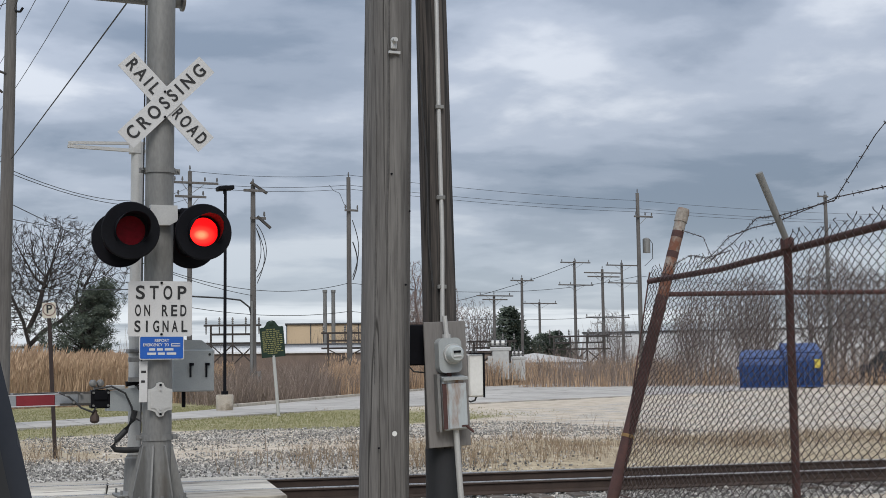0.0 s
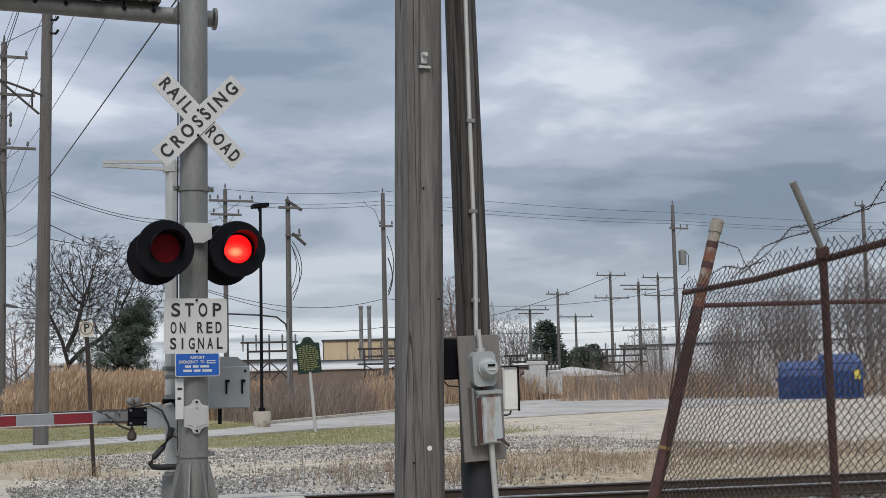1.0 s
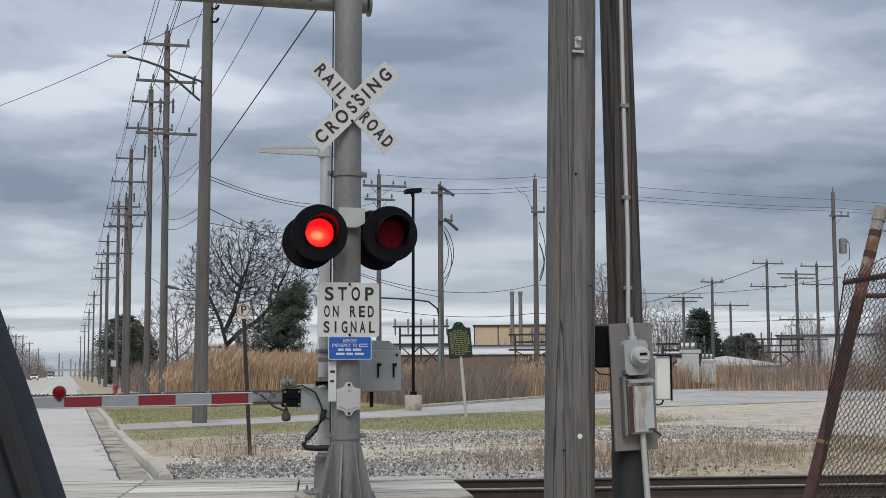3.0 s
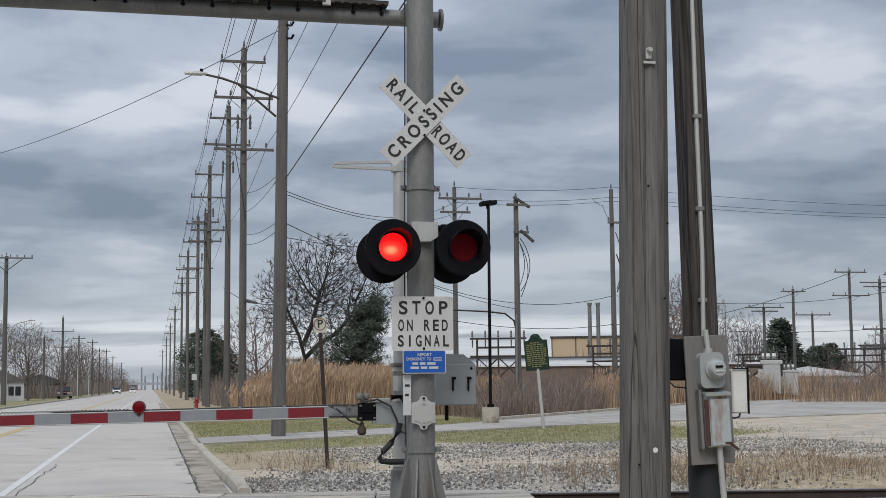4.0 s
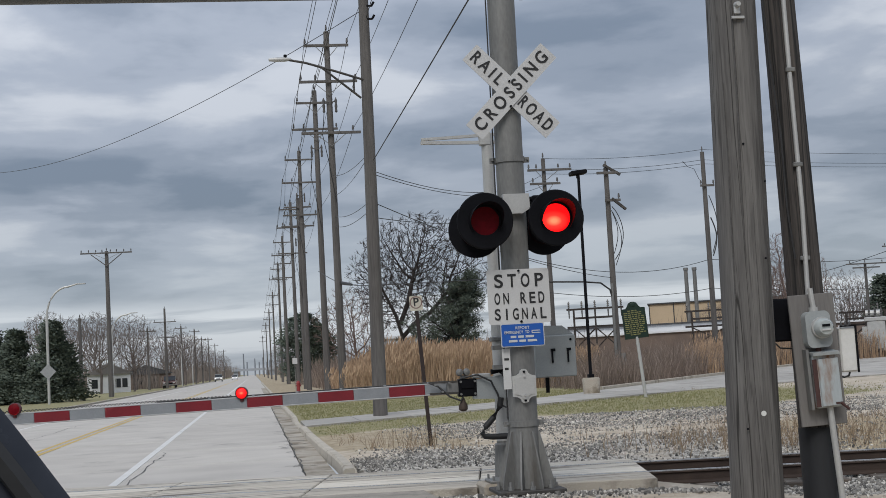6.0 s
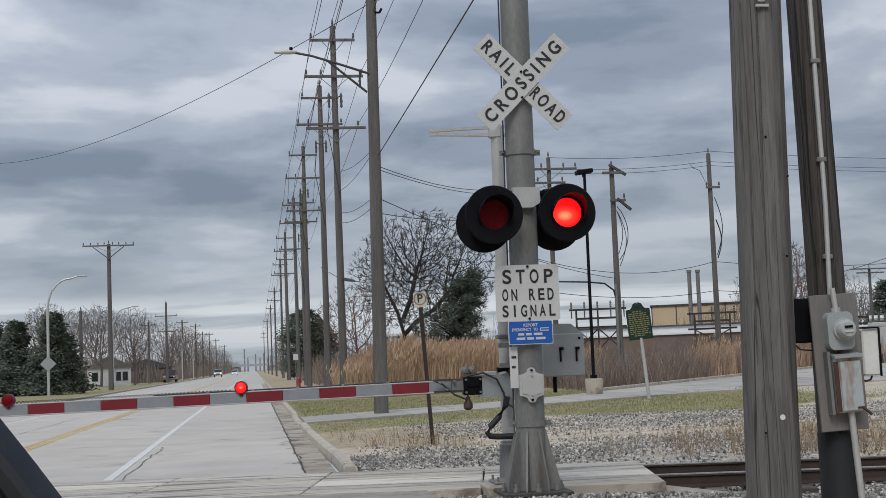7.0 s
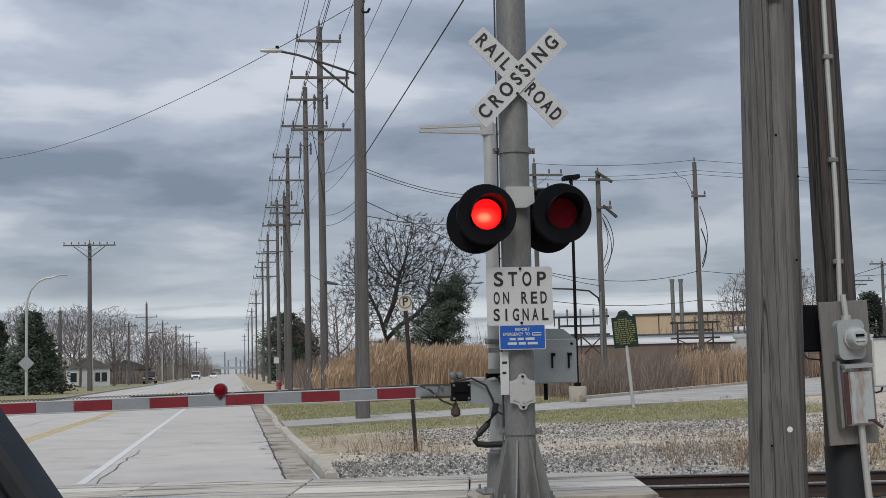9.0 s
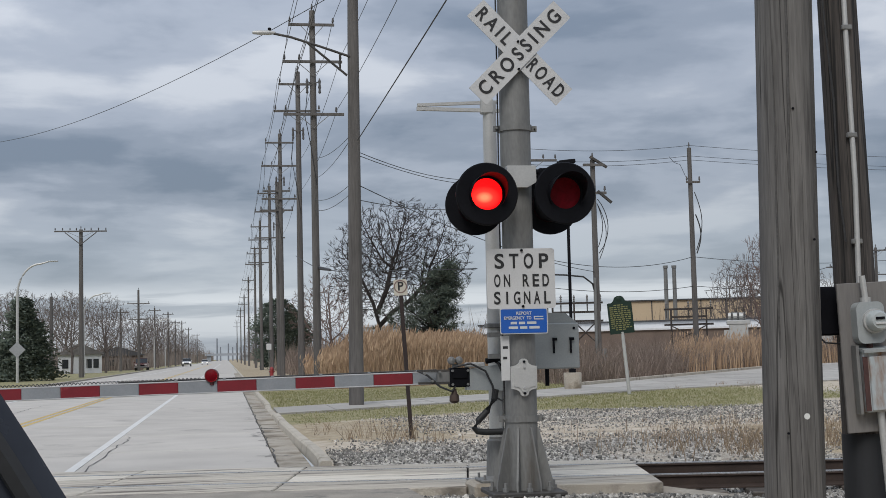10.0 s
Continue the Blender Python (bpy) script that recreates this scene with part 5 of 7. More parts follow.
def dumpster(name, label, at, rz, w, h, dpt):
    d = thing(name, label, "dumpster", at, rz)
    body = S()
    o = [(-dpt / 2, 0.12), (dpt / 2 - 0.25, 0.12), (dpt / 2, h * 0.62), (dpt / 2 - 0.1, h * 0.78), (-dpt / 2, h)]
    m = Matrix(((0, 1, 0, 0), (-1, 0, 0, 0), (0, 0, 1, 0), (0, 0, 0, 1)))
    body.plate(o, -w / 2, w / 2, m=m)
    part("body", body, BLUE, d)
    for i in range(7):
        x = -w / 2 + w * (i + 0.5) / 7
        part("rib", S().box((x, -dpt / 2 - 0.04, h * 0.4), (0.1, 0.09, h * 0.62), bev=0.01), BLUE, d)
    for k in (-1, 1):
        part("lid", S().box((k * w / 4, 0.04, h * 0.89 + 0.05), (w / 2 - 0.06, dpt * 0.98, 0.06), Matrix.Rotation(math.atan(0.22 * h / dpt), 3, "X"), bev=0.015), BLUE, d)
        part("lift_pocket", S().box((k * (w / 2 + 0.09), 0, h * 0.55), (0.18, dpt * 0.6, 0.2), bev=0.01), BLUE, d)
    part("sill", S().box((0, -dpt / 2 - 0.02, 0.14), (w, 0.08, 0.12)), BLUE, d)
    return d


dumpster("dumpster", "dented blue steel dumpster on the lot behind the fence", (51.9, 68.7, 0.0), -38, 2.7, 2.35, 2.4)
d2 = dumpster("dumpster", "taller blue steel dumpster with a yellow label", (53.65, 67.1, 0.0), -30, 2.3, 2.75, 2.4)
part("label_plate", S().box((0.8, -1.28, 1.5), (0.35, 0.03, 0.55)), mat("yellow_label", (0.6, 0.5, 0.08), (0.5, 0.4, 0.06), 0.5), d2, "yellow warning label")

# ---- utility poles along the road and beyond ----
INSUL = mat("grey_porcelain", (0.10, 0.094, 0.09), (0.06, 0.057, 0.054), 0.35, 0, 8, 40)


def line_pole(at, h, r, arms, group="roadside line poles", label="tall grey wooden line pole with crossarms and insulators", lean=0.0, name="line_pole", pins=True, fit=True):
    """arms: (height, half length to the left, to the right, pins as shares of the arm)"""
    p = thing(name, label, "utility pole", at, group=group)
    part("shaft", S().rod((0, 0, -0.3), (lean * h, 0, h), r, r * 0.68, 12), WOOD_F, p, smooth=True)
    part("pole_top_pin", S().rod((lean * h, 0, h), (lean * h, 0, h + 0.16), 0.03, seg=6).rod((lean * h, 0, h + 0.12), (lean * h, 0, h + 0.34), 0.06, 0.03, 8), INSUL, p)
    for z, a, b, share in arms:
        x = lean * z
        part("crossarm", S().box((x + (b - a) / 2, -r - 0.05, z), (a + b, 0.1, 0.13), bev=0.01), WOOD_F, p)
        for sx, reach in ((-1, a), (1, b)):
            if reach > 0.7:
                part("brace", S().rod((x + sx * reach * 0.5, -r - 0.1, z - 0.06), (x, -r - 0.02, z - 0.65), 0.018, seg=5), GALV, p)
        for q in share:
            xx = x - a + (a + b) * q
            part("insulator", S().rod((xx, -r - 0.05, z + 0.06), (xx, -r - 0.05, z + 0.2), 0.025, seg=6).rod((xx, -r - 0.05, z + 0.14), (xx, -r - 0.05, z + 0.34), 0.065, 0.04, 8), INSUL, p)
    return p


ROW_X = 4.28
ROW = [(64.6, 18.1), (79.5, 18.3), (104, 18.7), (112, 16.0), (132, 18.2), (165, 18.2), (171, 16), (205, 18.0), (262, 17.2), (330, 17), (420, 17), (560, 17)]
for i, (y, h) in enumerate(ROW):
    if i % 2 == 0:
        arms = [(h - 0.75, 1.15, 1.05, (0.03, 0.97)), (h - 2.55, 1.45, 1.4, (0.03, 0.28, 0.97)), (h - 5.1, 1.45, 1.45, (0.04, 0.87))]
    else:
        arms = [(h - 0.8, 1.15, 1.1, (0.04, 0.96)), (h - 2.4, 1.45, 1.3, (0.04, 0.26, 0.97))]
    p = line_pole((ROW_X + 0.06 * math.sin(i * 2.1), y, 0), h, 0.2, arms[: 3 if y < 140 else 2], lean=0.002 * math.sin(i))
    if i < 4:
        for k in (-1, 1):
            part("fuse_cutout", S().lathe([(0.02, 0), (0.07, 0.05), (0.05, 0.2), (0.075, 0.3), (0.05, 0.45), (0.07, 0.6), (0.02, 0.75)], (k * 0.3, -0.22, h - 4.1), 8).rod((k * 0.05, -0.2, h - 3.6), (k * 0.32, -0.22, h - 3.5), 0.03, seg=5), INSUL, p, "dark hanging fuse cutout", smooth=True)
        part("drop_wire", S().tube([(-0.3, -0.22, h - 4.1), (-0.42, -0.2, h - 5.2), (-0.2, -0.22, h - 6.4), (0.1, -0.22, h - 8.5)], 0.018, 4), CABLE_M, p)


def conductor(a, b, drop, r, parent, n=12, material=None):
    return part("conductor", S().tube(sag(a, b, drop, n), r, 4), material or CABLE_M, parent)


LINES = thing("overhead_lines", "thin dark overhead wires strung along the road poles", "power line")
for dx, dz in ((-1.1, -0.45), (1.0, -0.45), (0, 0.3), (-1.4, -2.25), (-0.65, -2.25), (1.35, -2.25), (1.15, -4.8), (-1.35, -4.8)):
    spots = [(ROW_X + dx, y, h + dz) for k, (y, h) in enumerate(ROW) if k % 2 == 0 or dz > -1]
    pre = (ROW_X + dx + 0.3, 8.0, 18.6 + dz)
    for a, b in zip([pre] + spots, spots):
        conductor(a, b, 0.45 + 0.006 * (b[1] - a[1]), 0.013, LINES)

# the nearest pole by the footpath, with its street light
P1X, P1Y = 3.66, 39.0
P1 = wood_pole("footpath_pole", "grey wooden pole beside the footpath with a street light", P1X, P1Y, P1X + 0.12, 0.0, 12.6, 0.215, 0.15, WOOD_F, seg=16)
sl = part("light_arm", S().tube([(0.0, -0.1, 10.05), (-0.9, -0.1, 10.35), (-1.7, -0.1, 10.6), (-2.2, -0.1, 10.7)], 0.036, 8), GALV_DK, P1, "slim dark street light arm", smooth=True)
part("light_head", S().lathe([(0.001, -0.34), (0.05, -0.32), (0.07, -0.1), (0.07, 0.15), (0.04, 0.32), (0.001, 0.34)], (-2.46, -0.1, 10.72), 12, "x"), GALV_L, sl, "long pale lamp head", smooth=True)
part("photo_cell", S().rod((-2.3, -0.1, 10.76), (-2.3, -0.1, 10.86), 0.05, seg=8), BLACK, sl)
part("arm_brace", S().rod((-0.1, -0.1, 9.5), (-1.25, -0.1, 10.46), 0.036, seg=6).rod((-0.3, -0.1, 10.13), (-0.3, -0.1, 9.68), 0.03, seg=5), GALV_DK, P1)
for z in (12.3, 11.9):
    part("bracket", S().box((0.2, -0.1, z), (0.32, 0.06, 0.05)).rod((0.35, -0.1, z), (0.42, -0.1, z + 0.12), 0.04, seg=6), BLACK, P1)

WIRES = thing("service_wires", "dark telephone and service wires sagging between poles", "power line")
top1 = Vector((P1X + 0.1, P1Y - 0.1, 12.2))
conductor(top1, (-20, 100, 17.2), 1.5, 0.013, WIRES, 24)
conductor((P1X + 0.16, P1Y - 0.2, 7.6), (4.49, 6.0, 8.45), 0.05, 0.016, WIRES, 16)
conductor((P1X + 0.16, P1Y - 0.2, 11.9), (5.6, 6, 19.0), 0.4, 0.012, WIRES, 16)
for k, (z, dr) in enumerate(((7.3, 0.9), (7.2, 0.7), (5.9, 0.7))):
    conductor((P1X + 0.16, P1Y, z), (17.3, 75, 12.2 - 0.7 * k), dr, 0.012, WIRES, 20)
    conductor((P1X, P1Y, z + 0.5), (ROW_X, 64.4, 10.9 - k), 0.2, 0.011, WIRES, 12)
conductor((P1X + 0.16, P1Y, 6.3), (ROW_X, 64.4, 8.4), 0.25, 0.012, WIRES, 12)
conductor((P1X + 0.2, P1Y - 0.1, 6.3), (18.0, 64.9, 5.3), 0.35, 0.014, WIRES, 16)
SPAN = [(4.09, 79.3, 7.35), (4.38, 66.0, 5.77), (4.6, 60.0, 5.25), (4.79, 54.0, 4.82), (12.33, 66.0, 5.61)]
for a, b in zip(SPAN, SPAN[1:]):
    conductor(a, b, 0.03, 0.02, WIRES, 8)
part("splice_case", S().rod(SPAN[1], Vector(SPAN[1]).lerp(Vector(SPAN[2]), 0.5), 0.085, 0.08, 10).rod(Vector(SPAN[1]).lerp(Vector(SPAN[2]), 0.5), SPAN[2], 0.08, 0.05, 10), CABLE_M, WIRES, "black splice case on the wire")

# poles in the lot to the right
LOT_GROUP = "poles beyond the lot"
line_pole((17.17, 75.0, 0), 13.0, 0.17, [(12.3, 1.0, 1.6, (0.03, 0.2, 0.7, 0.97)), (11.5, 0.9, 0.9, (0.1, 0.9))], LOT_GROUP, "wooden pole with crowded crossarms behind the mast", name="lot_pole")
LB = line_pole((18.12, 65.0, 0), 10.9, 0.18, [(10.6, 0.55, 0.55, ()), (9.2, 0.2, 0.6, (0.9,))], LOT_GROUP, "wooden pole with a dark curved lamp arm", name="lot_pole")
part("top_beam", S().box((0.25, -0.2, 10.75), (1.0, 0.14, 0.12), Matrix.Rotation(radians(32), 3, "Y")), GALV_DK, LB)
part("lower_beam", S().box((0.5, -0.25, 9.0), (0.9, 0.14, 0.12), Matrix.Rotation(radians(40), 3, "Y")), GALV_DK, LB)
part("lamp_arm", S().tube([(-0.1, -0.2, 4.1), (-0.25, -0.2, 4.7), (-0.7, -0.2, 5.05), (-1.6, -0.2, 5.15), (-5.0, -0.2, 5.3)], 0.045, 6), CABLE_M, LB, "dark curved arm")
part("foot_cover", S().rod((0.28, -0.2, 0.02), (0.22, -0.2, 1.5), 0.24, 0.12, 10).rod((-0.15, -0.2, 0), (-0.12, -0.2, 5.0), 0.07, seg=8), GALV, LB)
part("loop_wire", S().tube([(0.15 + 0.5 * math.sin(math.pi * i / 10) ** 0.8, -0.15, 8.9 - 0.27 * i) for i in range(11)], 0.022, 5).tube([(0.15 + 0.38 * math.sin(math.pi * i / 10), -0.2, 8.6 - 0.27 * i) for i in range(11)], 0.02, 5).tube([(0.1 + 0.26 * math.sin(math.pi * i / 10), -0.2, 8.7 - 0.22 * i) for i in range(11)], 0.02, 5), CABLE_M, LB)
FP = line_pole((28.36, 79.4, 0), 13.75, 0.19, [(11.6, 0.35, 0.55, (0.05, 0.95))], LOT_GROUP, "tall wooden pole with hanging cables", name="lot_pole")
part("loop_wire", S().tube([(0.2 + 0.42 * math.sin(math.pi * i / 10), -0.1, 11.0 - 0.36 * i) for i in range(11)], 0.028, 5).tube([(0.2 + 0.3 * math.sin(math.pi * i / 8), -0.15, 9.6 - 0.3 * i) for i in range(9)], 0.04, 5), CABLE_M, FP)
part("slack_wires", S().tube([(-1.3, 0, 13.2), (-1.0, 0, 12.85), (-0.6, 0, 12.7), (-0.3, 0, 12.0), (0, 0, 11.7)], 0.016, 4), CABLE_M, FP)
F2P = line_pole((56.4, 90, 0), 15.2, 0.2, [(13.3, 0.5, 1.2, (0.1, 0.6, 0.95))], LOT_GROUP, "tall wooden pole with a transformer can", name="lot_pole")
part("transformer_can", S().lathe([(0.001, 0), (0.3, 0.03), (0.3, 1.1), (0.2, 1.2), (0.001, 1.25)], (0.6, -0.2, 10.4), 12), GALV, F2P, "pale transformer can", smooth=True)
part("loop_wire", S().tube([(0.8, -0.2, 11.6), (1.15, -0.2, 11.2), (1.15, -0.2, 10), (0.4, -0.2, 9.4)], 0.03, 5), CABLE_M, F2P)
line_pole((75.0, 90, 0), 15.8, 0.21, [(15.6, 1.0, 0.1, (0.05,))], LOT_GROUP, "tall plain wooden pole behind the fence", name="lot_pole")
for (x, y, h, arms, lean) in ((72.9, 130, 13.3, [(13.1, 1.9, 1.9, (0.05, 0.5, 0.95)), (10.6, 2.2, 2.2, (0.04, 0.35, 0.96))], 0), (79.0, 130, 13.2, [(12.9, 2.2, 2.2, (0.05, 0.45, 0.95)), (10.9, 2.0, 2.0, (0.05, 0.5, 0.95))], 0), (70.6, 120, 11.6, [(11.2, 2.3, 2.3, ()), (10.8, 1.9, 1.9, ()), (6.6, 2.2, 3.0, (0.02, 0.3, 0.6, 0.97)), (4.6, 2.4, 3.2, (0.05, 0.3, 0.7, 0.97))], 0), (66.2, 130, 11.3, [(11.0, 1.5, 1.3, (0.1, 0.9))], 0.01), (62.9, 130, 9.4, [(9.3, 2.2, 2.2, (0.1, 0.9)), (8.9, 1.5, 1.5, ())], 0), (78.9, 150, 9.8, [(9.6, 2.4, 2.4, (0.05, 0.95))], 0)):
    line_pole((x, y, 0), h, 0.2, arms, "substation poles", "wooden substation pole with double crossarms", lean, "substation_pole")

RW = thing("lot_wires", "thin wires crossing the sky over the lot", "power line")
for dz in (0.3, -0.35, -0.6):
    pts = [(17.2, 75, 12.7 + dz), (28.36, 79.4, 13.6 + dz), (56.4, 90, 14.3 + dz), (95, 104, 16.0 + dz)]
    for a, b in zip(pts, pts[1:]):
        conductor(a, b, 0.22, 0.013, RW, 16)
for z0, z1, dr in ((7.0, 8.6, 0.9), (5.2, 5.6, 0.5)):
    pts = [(13.6, 68, z0), (28.36, 79.4, z0), (56.4, 90, z1), (90, 100, z1 + 1.5)]
    for a, b in zip(pts, pts[1:]):
        conductor(a, b, dr, 0.017, RW, 16)
conductor((72.9, 130, 13.0), (55, 150, 8), 1.0, 0.03, RW, 8)

# ---- lamps, signs and marker on the right ----


def lot_lamp():
    l = thing("lot_lamp", "black parking lot lamp on a round concrete base", "street lamp", (12.54, 48.8, 0.0))
    part("concrete_base", S().lathe([(0.001, 0.0), (0.31, 0.0), (0.33, 0.60), (0.30, 0.64), (0.001, 0.64)], (0, 0, 0), 20), GUTTER, l, smooth=True)
    part("base_cover", S().box((0, 0, 0.70), (0.22, 0.22, 0.14), bev=0.01), BLACK, l)
    part("pole", S().rod((0, 0, 0.64), (0.02, 0, 8.3), 0.062, 0.055, 10), BLACK, l)
    part("lamp_head", S().box((0.03, 0.1, 8.42), (0.62, 0.5, 0.16), Matrix.Rotation(radians(-6), 3, "Y"), bev=0.03).rod((0.0, 0, 8.2), (0, 0, 8.38), 0.07, seg=8), BLACK, l, "flat black lamp head")


lot_lamp()


def marker():
    m = thing("historical_marker", "green cast historical marker with gold text and crest", "marker", (12.72, 42.4, 0.0))
    m.matrix_basis = pose(12.72, 42.4, 0, 0, -4.5, -12) @ Matrix.Scale(1.055, 4)
    part("post", S().rod((0, 0, -0.1), (0, 0, 1.9), 0.055, 0.05, 12), GALV_L, m, "pale round post", smooth=True)
    out = [(-0.36, 1.86), (0.36, 1.86), (0.36, 2.78), (0.33, 2.80), (0.24, 2.80), (0.18, 2.86), (0.13, 2.96), (0.05, 3.0), (-0.05, 3.0), (-0.13, 2.96), (-0.18, 2.86), (-0.24, 2.80), (-0.33, 2.80), (-0.36, 2.78)]
    GREEN = mat("dark_green_cast_plate", (0.009, 0.03, 0.019), (0.006, 0.02, 0.012), 0.45, 0.2, 6, 60)
    GOLD = mat("gold_relief", (0.26, 0.25, 0.10), (0.16, 0.16, 0.07), 0.45, 0.3, 8, 60)
    part("plate", S().plate(out, -0.03, 0.03), GREEN, m)
    part("rim", S().plate([(-0.37, 1.85), (0.37, 1.85), (0.37, 1.88), (-0.37, 1.88)], -0.036, 0.036).plate([(-0.37, 1.85), (-0.345, 1.85), (-0.345, 2.79), (-0.37, 2.79)], -0.036, 0.036).plate([(0.345, 1.85), (0.37, 1.85), (0.37, 2.79), (0.345, 2.79)], -0.036, 0.036), GREEN, m)
    part("crest", S().lathe([(0.001, -0.045), (0.06, -0.04), (0.08, -0.03)], (0, 0, 2.9), 14, "y"), GREEN, m)
    rnd = random.Random(9)
    for i in range(13):
        z = 2.72 - i * 0.062
        x, end = (-0.31, 0.31) if i not in (0, 12) else (-0.18, 0.18)
        while x < end - 0.05:
            w = min(rnd.uniform(0.05, 0.13), end - x)
            part("text_bar", S().box((x + w / 2, -0.033, z), (w, 0.008, 0.032)), GOLD, m)
            x += w + 0.028


marker()


def no_parking():
    p = thing("no_parking_sign", "small square no-parking sign on a leaning brown post", "traffic sign", (3.16, 23.8, 0.0))
    p.matrix_basis = pose(3.16, 23.8, -0.02, 0, -3.1, 0)
    part("post", S().box((0, 0.02, 1.2), (0.068, 0.04, 2.6), bev=0.006), mat("dark_brown_post", (0.034, 0.022, 0.019), (0.02, 0.013, 0.012), 0.8), p, "dark brown steel post")
    part("plate", S().plate(rounded(0.235, 0.275, 0.03), -0.006, 0.0, m=Matrix.Translation((0, 0, 2.62))), SIGN_O, p)
    part("rim", S().lathe([(0.095, -0.009), (0.115, -0.009), (0.115, -0.006), (0.095, -0.006), (0.095, -0.009)], (0, 0, 2.635), 28, "y"), mat("faded_sign_ring", (0.22, 0.14, 0.12), (0.16, 0.1, 0.09), 0.5), p, "faded ring")
    letters("letter", "P", 0.21, SIGN_K, p, pose(0, -0.009, 2.635), label="black letter")


no_parking()

# ---- left side of the road ----
LP = line_pole((-13.9, 135.1, 0), 14.4, 0.26, [(14.2, 2.5, 2.5, (0.02, 0.16, 0.3, 0.42, 0.58, 0.7, 0.84, 0.98))], "left roadside poles", "thick wooden pole with a row of insulators", 0.0, "left_pole")
for k in (-1, 1):
    part("strut", S().rod((k * 1.5, -0.3, 14.1), (0, -0.3, 12.9), 0.05, seg=6), WOOD_F, LP)
line_pole((-15.45, 125, 0), 7.4, 0.2, [], "left roadside poles", "short plain wooden pole", 0.0, "left_pole")
line_pole((-13.2, 210, 0), 12.3, 0.22, [(10.2, 1.7, 1.7, (0.05, 0.95)), (7.8, 1.4, 1.4, (0.1, 0.9))], "left roadside poles", "wooden pole with two crossarms", 0.0, "left_pole")
for x, y, h in ((-15.5, 205, 9.2), (-13.5, 262, 11.5), (-12.6, 300, 12.0), (-12.2, 330, 11), (-12.0, 372, 12), (-12.4, 450, 12), (-12, 560, 12)):
    line_pole((x, y, 0), h, 0.2, [(h - 0.5, 1.2, 1.2, (0.1, 0.9))], "left roadside poles", "plain wooden roadside pole with one crossarm", 0.0, "left_pole")


def davit(at, h, reach, label="curved grey davit street lamp"):
    d = thing("street_lamp", label, "street lamp", at, group="davit street lamps")
    pts = [(0, 0, 0)] + [(0, 0, h * 0.72)] + [(reach * 0.72 * (1 - math.cos(radians(a))), 0, h * 0.72 + h * 0.26 * math.sin(radians(a))) for a in range(10, 91, 10)] + [(reach, 0, h)]
    part("pole", S().tube(pts, [0.11] * 2 + [0.08] * 9 + [0.06], 8), GALV_L, d, smooth=True)
    part("lamp_head", S().box((reach + 0.3, 0, h), (0.75, 0.25, 0.1), bev=0.03), GALV_L, d)
    return d


D1 = davit((-16.0, 109, 0), 9.4, 2.4)
part("diamond_sign", S().plate([(0, -0.62), (0.62, 0), (0, 0.62), (-0.62, 0)], -0.14, -0.13, m=Matrix.Translation((0, 0, 2.55))), mat("grey_sign_back", (0.36, 0.37, 0.38), (0.3, 0.31, 0.32), 0.5, 0.4), D1, "bare grey back of a diamond sign")
davit((-15.2, 150, 0), 8.9, 2.2)
davit((-13.0, 250, 0), 9, 2.4)
davit((-12.6, 285, 0), 9, 2.4)
lamp2 = thing("short_lot_lamp", "dark box lamp on a thin pole", "street lamp", (-18.6, 100, 0))
part("pole", S().rod((0, 0, 0), (0, 0, 7.0), 0.07, seg=8), BLACK, lamp2)
part("lamp_head", S().box((-0.1, 0, 7.1), (0.8, 0.5, 0.25), bev=0.03), BLACK, lamp2)
hyd = thing("fire_hydrant", "small red fire hydrant on the verge", "hydrant", (3.1, 95, 0))
part("barrel", S().lathe([(0.001, 0), (0.16, 0), (0.13, 0.1), (0.12, 0.6), (0.15, 0.62), (0.15, 0.66), (0.1, 0.78), (0.001, 0.84)], (0, 0, 0), 12), mat("hydrant_red", (0.3, 0.03, 0.03), (0.2, 0.02, 0.02), 0.5), hyd, smooth=True)
part("nozzle", S().rod((-0.2, 0, 0.5), (0.2, 0, 0.5), 0.06, seg=8), RED_S, hyd)
spd = thing("roadside_sign", "small white sign on a thin post", "traffic sign", (3.2, 104, 0))
part("post", S().rod((0, 0, 0), (0, 0, 2.6), 0.03, seg=6), GALV, spd)
part("plate", S().plate(rounded(0.38, 0.46, 0.04), -0.05, -0.04, m=Matrix.Translation((0, 0, 2.3))), SIGN_W, spd)

# ---- trees ----
BARK = mat("grey_brown_bark", (0.058, 0.049, 0.045), (0.03, 0.025, 0.023), 0.95, 0, 4, 40, None, 0.6, 0.3)
TWIG_R = islands(mat("reddish_brush_twigs", (0.13, 0.09, 0.07), None, 0.95, 0, 3, 20, None, 0.6, 0.0), (0.13, 0.10, 0.083), (0.33, 0.265, 0.22), (0.22, 0.172, 0.142))
REED = islands(mat("dry_tan_reeds", (0.33, 0.21, 0.10), None, 0.9, 0, 3, 20, None, 0.6, 0.0), (0.30, 0.20, 0.125), (0.55, 0.395, 0.265), (0.42, 0.295, 0.19))
NEEDLE = islands(mat("dark_evergreen_needles", (0.03, 0.05, 0.03), None, 0.8, 0, 3, 20, None, 0.6, 0.0), (0.04, 0.06, 0.046), (0.085, 0.112, 0.082), (0.115, 0.135, 0.10))


